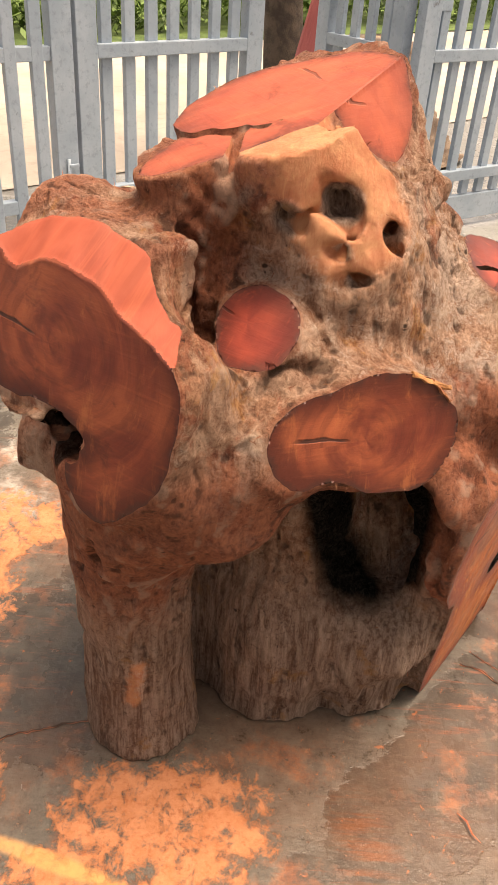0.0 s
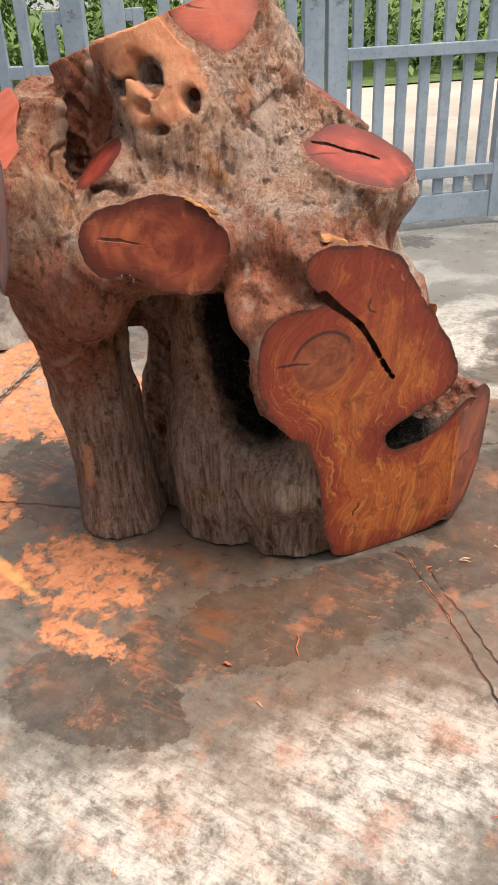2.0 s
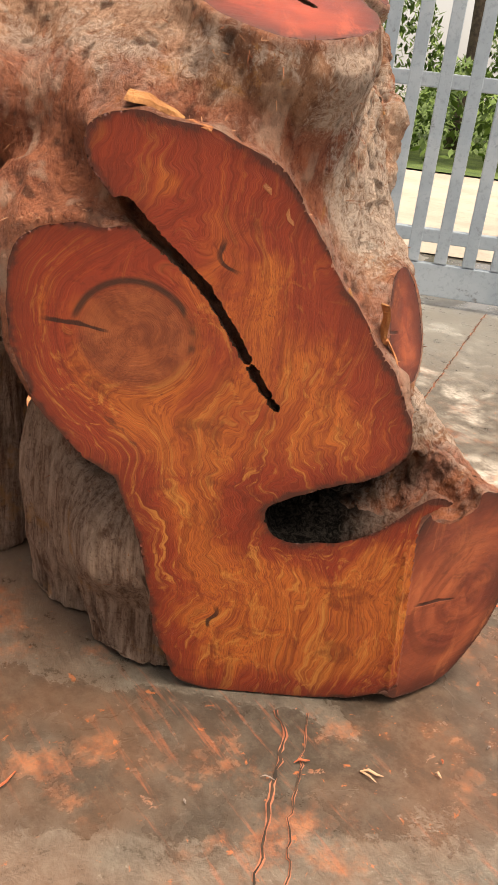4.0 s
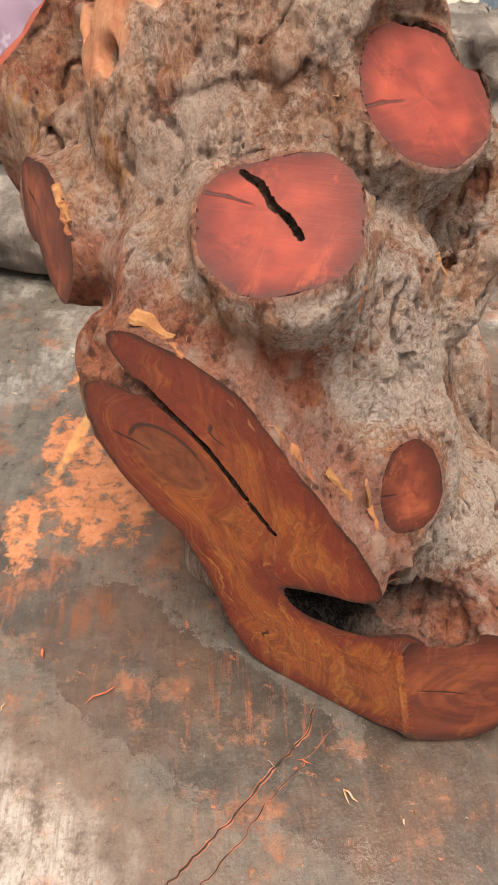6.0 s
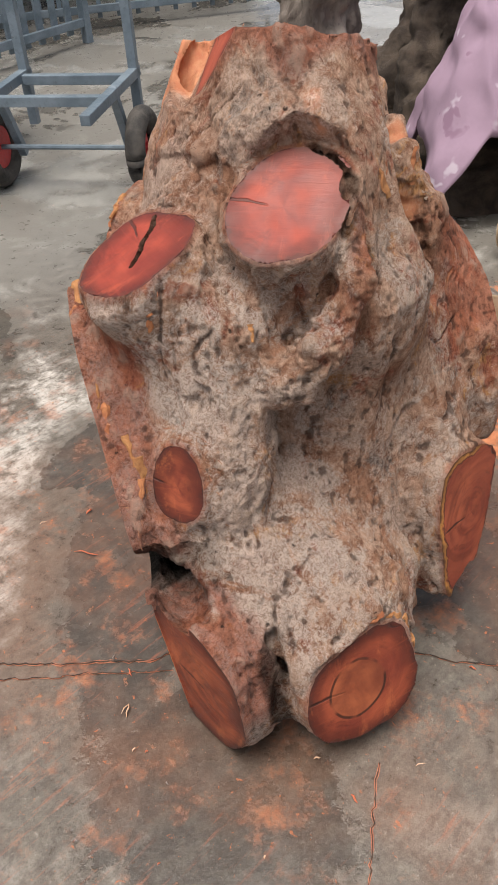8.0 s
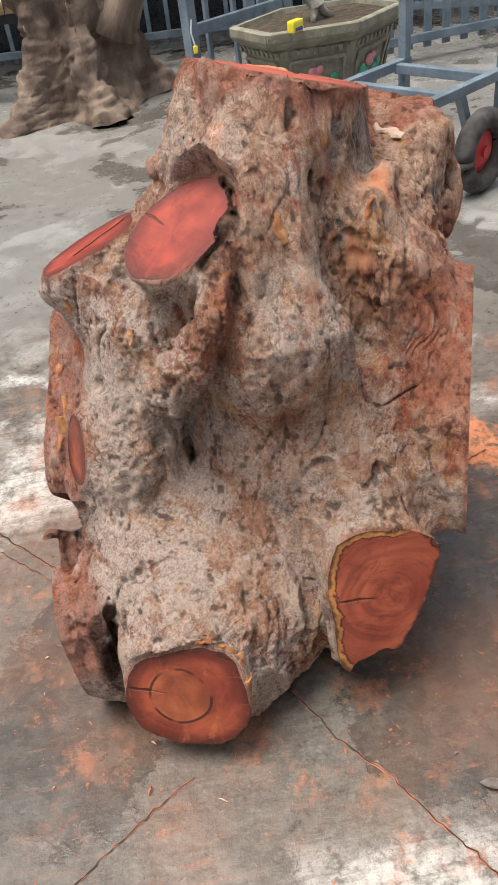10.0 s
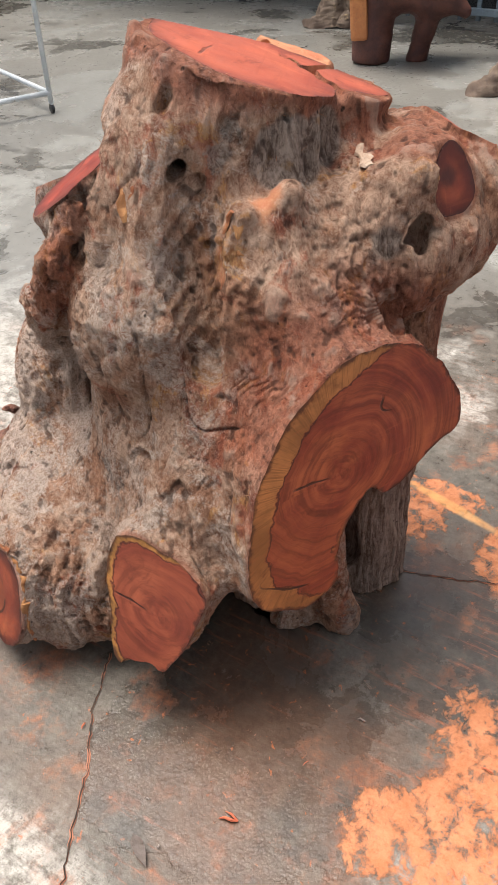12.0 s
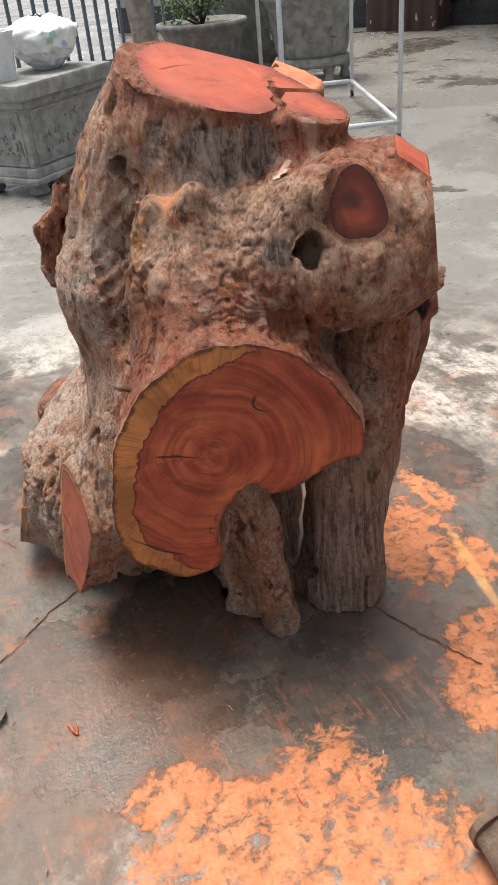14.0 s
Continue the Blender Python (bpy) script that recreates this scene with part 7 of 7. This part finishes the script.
round_pot(pose(5.35, -2.25, 0), 0.34, 0.48, GREYPOT, "round mossy grey pot holding a green shrub")
round_pot(pose(4.85, -2.95, 0.12), 0.36, 0.50, STONE, "dark carved stone pot on short legs", True)
round_pot(pose(5.9, -2.95, 0), 0.40, 0.62, GREYPOT, "large grey round pot beside the fence")


def shrub(at, size, seed, label):
    ob = holder("shrub", at)
    tagged(ob, label, "shrub")
    rng = random.Random(seed)
    stem = bmesh.new()
    lb = bmesh.new()
    for k in range(7):
        d = Vector((rng.uniform(-1, 1), rng.uniform(-1, 1), rng.uniform(0.5, 1.3))).normalized() * size
        tube(stem, [(0, 0, 0), d * 0.5, d], [0.012, 0.008, 0.004], 6)
        for i in range(90):
            mm = Matrix.Translation(d * rng.uniform(0.4, 1.1) + Vector((rng.gauss(0, 0.08), rng.gauss(0, 0.08), rng.gauss(0, 0.07))) * size * 2) @ Euler((rng.uniform(-1, 1), rng.uniform(-1, 1), rng.uniform(0, 6))).to_matrix().to_4x4()
            w = 0.028
            lb.faces.new([lb.verts.new(mm @ Vector(q)) for q in ((0, 0, 0), (w * 0.6, w * 0.35, 0.004), (w * 1.5, 0, 0), (w * 0.6, -w * 0.35, 0.004))])
    part("stems", stem, DARKBARK, ob, smooth=True)
    part("leaves", lb, GRASS, ob)
    return ob


shrub(pose(5.35, -2.25, 0.44), 0.34, 2, "small green shrub growing in the grey pot")
shrub(pose(4.85, -2.95, 0.58), 0.3, 6, "low green bonsai shrub in the carved pot")


def covered_table(at):
    ob = holder("covered_table", at)
    tagged(ob, "table under a dark dotted cloth with a white cover on top", "table")
    n = 120
    bm = bmesh.new()
    rows = []
    for z in (0.0, 0.2, 0.45, 0.68, 0.70):
        ring = []
        for k in range(n):
            a = 2 * math.pi * k / n
            sx, sy = 0.40, 0.30
            c, s = math.cos(a), math.sin(a)
            e = 1 / max(abs(c) / sx, abs(s) / sy)
            f = 1 + (0.05 * (0.7 - z) / 0.7) * math.sin(18 * a) + 0.05 * (0.7 - z)
            ring.append(bm.verts.new((e * c * f, e * s * f, z)))
        rows.append(ring)
    for lo, hi in zip(rows, rows[1:]):
        for k in range(n):
            bm.faces.new((lo[k], lo[(k + 1) % n], hi[(k + 1) % n], hi[k]))
    bm.faces.new(rows[-1])
    part("skirt", bm, DOTTED, ob, "brown dotted pleated skirt", True)
    part("cover", lathe([(0.36, 0.72), (0.40, 0.70), (0.37, 0.83), (0.2, 0.90), (0.02, 0.92)], 40, lambda a, r, z: 1 + 0.06 * math.sin(9 * a)), WHITECLOTH, ob, "white cloth cover", True)
    return ob


covered_table(pose(6.9, -5.35, 0, 0, 0, 30))
wall_m = pose(3.0, -8.2, 0, 0, 0, 33)
for name, size, c, mat, lab in (("wall_far", (9.0, 0.3, 3.0), (4.5, 0, 1.65), MORTAR, "grey rendered house wall beyond the yard"), ("plinth_far", (9.0, 0.4, 0.3), (4.5, 0, 0.15), DARKSTONE, "black polished stone plinth along the house wall")):
    tagged(part(name, one_box(size, c, 0, 0.01), mat, at=wall_m), lab, "wall", kind="structure")
panel_fence("fence", pose(6.9, -3.4, 0, 0, 0, 105), 3.6, 1.7, 30, "dark blue-grey steel slat fence along the yard", rails=(0.15, 0.85, 1.6))
panel_fence("fence", pose(6.0, 0.1, 0, 0, 0, 60), 4.0, 1.7, 32, "dark blue-grey steel slat fence along the yard", rails=(0.15, 0.85, 1.6))

# added dark wall and unseen roof stand for the deep shade behind the fence
tagged(part("wall_rear", one_box((12.0, 0.2, 2.6), (0, 0, 1.3), 0, 0.01), DARKSTONE, at=pose(0.4, -6.0, 0, 0, 0, -4)), "dark wall added behind the steel fence in place of deep shade", "wall", kind="structure")
tagged(part("ceiling_shade", one_box((12.0, 1.4, 0.06), (0, 0, 2.6), 0, 0.01), MORTAR, at=pose(0.4, -5.3, 0, 0, 0, -4)), "unseen low roof added to shade the rear fence", "roof", kind="structure")


# ---- beyond the gate, and small things on the floor ----
def hedge(at, length, depth, height, seed, label):
    """A bank of leafy roadside bushes."""
    rng = random.Random(seed)
    n = int(length * 1500)
    u, a = np.random.RandomState(seed).rand(n, 3), np.random.RandomState(seed + 1).rand(n, 3)
    x = u[:, 0] * length
    top = height * (0.62 + 0.30 * np.sin(x * 1.7 + seed) * np.sin(x * 0.63) + 0.22 * np.sin(x * 5.1))
    c = np.stack((x, (u[:, 1] - 0.5) * depth, np.maximum(top, 0.15) * np.sqrt(u[:, 2])), 1)
    size = 0.05 + 0.07 * a[:, 0]
    t, f = a[:, 1] * 6.28, (a[:, 2] - 0.5) * 2.4
    d = np.stack((np.cos(t) * np.cos(f), np.sin(t) * np.cos(f), np.sin(f)), 1)
    s = np.stack((-np.sin(t), np.cos(t), 0.4 * np.cos(t * 3)), 1)
    p = np.concatenate((c, c + (d * 0.5 + s * 0.28) * size[:, None], c + d * size[:, None] * 1.2, c + (d * 0.5 - s * 0.28) * size[:, None]))
    k = np.arange(n)
    q = np.stack((k, k + n, k + 2 * n, k + 3 * n), 1)
    data, used = mesh_from_quads("hedge", p, q, LEAF)
    ob = new("hedge", data)
    ob.matrix_basis = at
    return tagged(ob, label, "bushes", kind="stuff")


leaf_nodes = Nodes("roadside_leaves", 0.65)
leaf_rand = leaf_nodes.t.nodes.new("ShaderNodeNewGeometry").outputs["Random Per Island"]
LEAF = leaf_nodes.done(leaf_nodes.mix(leaf_rand, (0.035, 0.075, 0.012), (0.15, 0.25, 0.05)))
hedge(gate_m @ pose(-14, 6.2, 0), 28, 2.2, 0.9, 3, "green roadside bushes beyond the lane")
hedge(gate_m @ pose(-16, 9.5, 0), 32, 2.0, 2.6, 5, "tall dark green roadside thicket")
for k in range(9):
    tree(gate_m @ pose(-9 + 2.1 * k + 0.6 * math.sin(k * 5), 8.2 + math.sin(k * 3), 0), 5.0, 0.10, 40 + k, "slim roadside tree with a dark trunk", True, DARKBARK)


def plank(at, length):
    ob = part("plank", one_box((0.13, 0.03, length), (0, 0, length / 2), 0, 0.006), REDWOOD)
    ob.matrix_basis = at
    return tagged(ob, "dull red sawn plank leaning by the gate", "plank")


REDWOOD = make_plain("dull_red_sawn_plank", (0.36, 0.085, 0.085), (0.46, 0.13, 0.12), 8, 0.7, 0, 0.3, stretch=(1, 1, 0.2))
plank(pose(-0.05, 3.05, 0, 0, 14, 20), 1.3)
stool = holder("plastic_stool", pose(0.10, 3.55, 0))
tagged(stool, "low red plastic stool standing by the log", "stool")
part("seat", one_box((0.26, 0.26, 0.03), (0, 0, 0.42), 0, 0.01), REDPAINT, stool)
for sx in (-1, 1):
    for sy in (-1, 1):
        part("leg", box(bmesh.new(), (0.05, 0.05, 0.41), m=pose(sx * 0.12, sy * 0.12, 0.205, 3 * sy, -3 * sx), bevel=0.006), REDPAINT, stool)


def flowers(at):
    ob = holder("artificial_flowers", at)
    tagged(ob, "sprig of yellow artificial flowers tied to the gate stile", "flowers")
    rng = random.Random(3)
    part("stem", tube(bmesh.new(), [(0, 0, -0.06), (0.01, -0.01, 0.02), (-0.01, -0.02, 0.14)], 0.004, 6), GRASS, ob)
    for k in range(7):
        c = (rng.uniform(-0.03, 0.03), rng.uniform(-0.04, -0.01), rng.uniform(-0.03, 0.14))
        part("blossom", lathe([(0.004, 0), (0.02, 0.008), (0.022, 0.016), (0.008, 0.012)], 10), YELLOW, ob, at=pose(*c, rng.uniform(20, 120), 0, rng.uniform(0, 360)))


flowers(pose(-0.135, 2.29, 0.90))


def crack(points, width, seed, label):
    """A ragged crack across the concrete with rust-stained crumbs along it."""
    rng = random.Random(seed)
    line = []
    for (x0, y0), (x1, y1) in zip(points, points[1:]):
        n = max(2, int(math.hypot(x1 - x0, y1 - y0) / 0.009))
        line += [(x0 + (x1 - x0) * k / n + rng.gauss(0, 0.0016), y0 + (y1 - y0) * k / n + rng.gauss(0, 0.0016)) for k in range(n)]
    bm, rim = bmesh.new(), bmesh.new()
    for target, scale, z in ((rim, 1.35, 0.0012), (bm, 0.75, 0.0022)):
        last = None
        for k, (x, y) in enumerate(line):
            ax, ay = line[min(k + 1, len(line) - 1)]
            bx, by = line[max(k - 1, 0)]
            l = math.hypot(ax - bx, ay - by) or 1
            w = width * scale * rng.uniform(0.25, 1.0)
            nx, ny = -(ay - by) / l * w, (ax - bx) / l * w
            pair = (target.verts.new((x + nx, y + ny, z)), target.verts.new((x - nx, y - ny, z)))
            if last:
                target.faces.new((last[0], last[1], pair[1], pair[0]))
            last = pair
    ob = part("floor_crack", bm, CRACK)
    tagged(ob, label, "crack", kind="structure")
    part("crack_edge", rim, RUST, ob)


CRACK = make_plain("crack_dirt", (0.02, 0.014, 0.010), (0.06, 0.035, 0.022), 40, 0.95)
RUST = make_plain("rust_stained_concrete", (0.30, 0.10, 0.055), (0.42, 0.17, 0.10), 30, 0.9, 0, 0.3)
CHIP = make_plain("red_wood_chip", (0.42, 0.09, 0.04), (0.55, 0.17, 0.08), 60, 0.8)
PALECHIP = make_plain("pale_wood_chip", (0.52, 0.30, 0.18), (0.66, 0.46, 0.32), 60, 0.8)
DEADLEAF = make_plain("dry_brown_leaf", (0.24, 0.19, 0.165), (0.36, 0.30, 0.27), 30, 0.8)


def splinter(at, length, width, mat, label, fork=False):
    bm = bmesh.new()
    tube(bm, [(-length / 2, 0, 0.003), (-length / 6, length * 0.06, 0.006), (length / 5, -length * 0.03, 0.005), (length / 2, length * 0.05, 0.003)], [width * 0.2, width * 0.5, width * 0.45, width * 0.12], 6)
    if fork:
        tube(bm, [(-length / 2, 0, 0.003), (-length * 0.1, -length * 0.25, 0.006), (length * 0.25, -length * 0.38, 0.003)], [width * 0.3, width * 0.4, width * 0.1], 6)
    ob = part("wood_chip", bm, mat)
    ob.matrix_basis = at
    return tagged(ob, label, "wood chip", "chips on the floor")


crack([(0.317, 0.012), (0.349, 0.008), (0.40, -0.05), (0.455, -0.10), (0.60, -0.26), (0.75, -0.42), (1.4, -1.1)], 0.0026, 1, "rusty crack running away from the slab")
crack([(0.337, 0.045), (0.37, 0.02), (0.44, -0.055), (0.49, -0.096), (0.62, -0.23), (0.78, -0.40), (1.5, -1.15)], 0.0015, 2, "fine second crack beside the rusty one")
crack([(0.06, 0.28), (0.01, 0.388), (-0.048, 0.46), (-0.13, 0.60), (-0.30, 0.88), (-0.8, 1.7)], 0.0022, 3, "rusty crack in the concrete beyond the low limb")
crack([(0.24, 0.40), (0.297, 0.434), (0.42, 0.52), (0.7, 0.72), (1.2, 1.0)], 0.0018, 4, "dark crack running out under the low limb")
crack([(-0.24, -0.14), (-0.34, -0.17), (-0.426, -0.203), (-0.50, -0.235)], 0.0018, 5, "short dark crack beside the leg of the stump")
splinter(pose(0.275, -0.288, 0, 0, 0, -62), 0.05, 0.003, CHIP, "thin red wood splinter on the concrete")
splinter(pose(0.443, 0.048, 0, 0, 0, 40), 0.024, 0.003, PALECHIP, "small forked pale wood chip on the concrete", True)
splinter(pose(-0.277, 0.417, 0, 0, 0, 20), 0.028, 0.005, CHIP, "curled red wood shaving on the concrete", True)
splinter(pose(0.20, -0.38, 0, 0, 0, 10), 0.016, 0.005, CHIP, "small red wood shaving on the concrete")
rng = random.Random(11)
for k in range(90):
    a, r = rng.uniform(0, 6.28), rng.uniform(0.38, 1.1)
    x, y = r * math.cos(a), r * math.sin(a)
    splinter(pose(x, y, 0, 0, 0, rng.uniform(0, 360)), rng.uniform(0.005, 0.018), rng.uniform(0.0012, 0.0035), rng.choice((CHIP, PALECHIP, CHIP, DEADLEAF)), "tiny wood chip scattered on the concrete")


def fallen_leaf(at, length, mat, label):
    bm = bmesh.new()
    n = 9
    rows = []
    for k in range(n):
        u = k / (n - 1)
        w = 0.17 * length * math.sin(math.pi * u**0.8) + 0.0004
        z = 0.003 + 0.006 * math.sin(3 * u)
        rows.append([bm.verts.new((length * (u - 0.5), s * w, z + 0.5 * w * abs(s) * 0.5)) for s in (-1, 0, 1)])
    for a, b in zip(rows, rows[1:]):
        for i in (0, 1):
            bm.faces.new((a[i], a[i + 1], b[i + 1], b[i]))
    bmesh.ops.solidify(bm, geom=bm.faces[:], thickness=0.0008)
    ob = part("fallen_leaf", bm, mat, smooth=True)
    ob.matrix_basis = at
    return tagged(ob, label, "leaf")


fallen_leaf(pose(-0.198, 0.519, 0.002, 0, 0, 150), 0.05, DEADLEAF, "dry grey-brown leaf lying on the concrete")
fallen_leaf(pose(0.62, 0.62, 0.002, 0, 0, 80), 0.12, make_plain("yellow_green_leaf", (0.30, 0.33, 0.03), (0.50, 0.40, 0.03), 25, 0.5), "large yellow and green leaf on the wet floor")
fallen_leaf(pose(-0.95, 1.02, 0.002, 0, 0, 30), 0.05, YELLOW, "small yellow leaf on the wet floor")
flake = fallen_leaf(pose(-0.225, -0.075, 0.775, 8, 6, 50), 0.085, PALECHIP, "loose pale bark flake lying on the stump's ledge")
flake.name = "bark_flake"
flake["category"] = "bark flake"
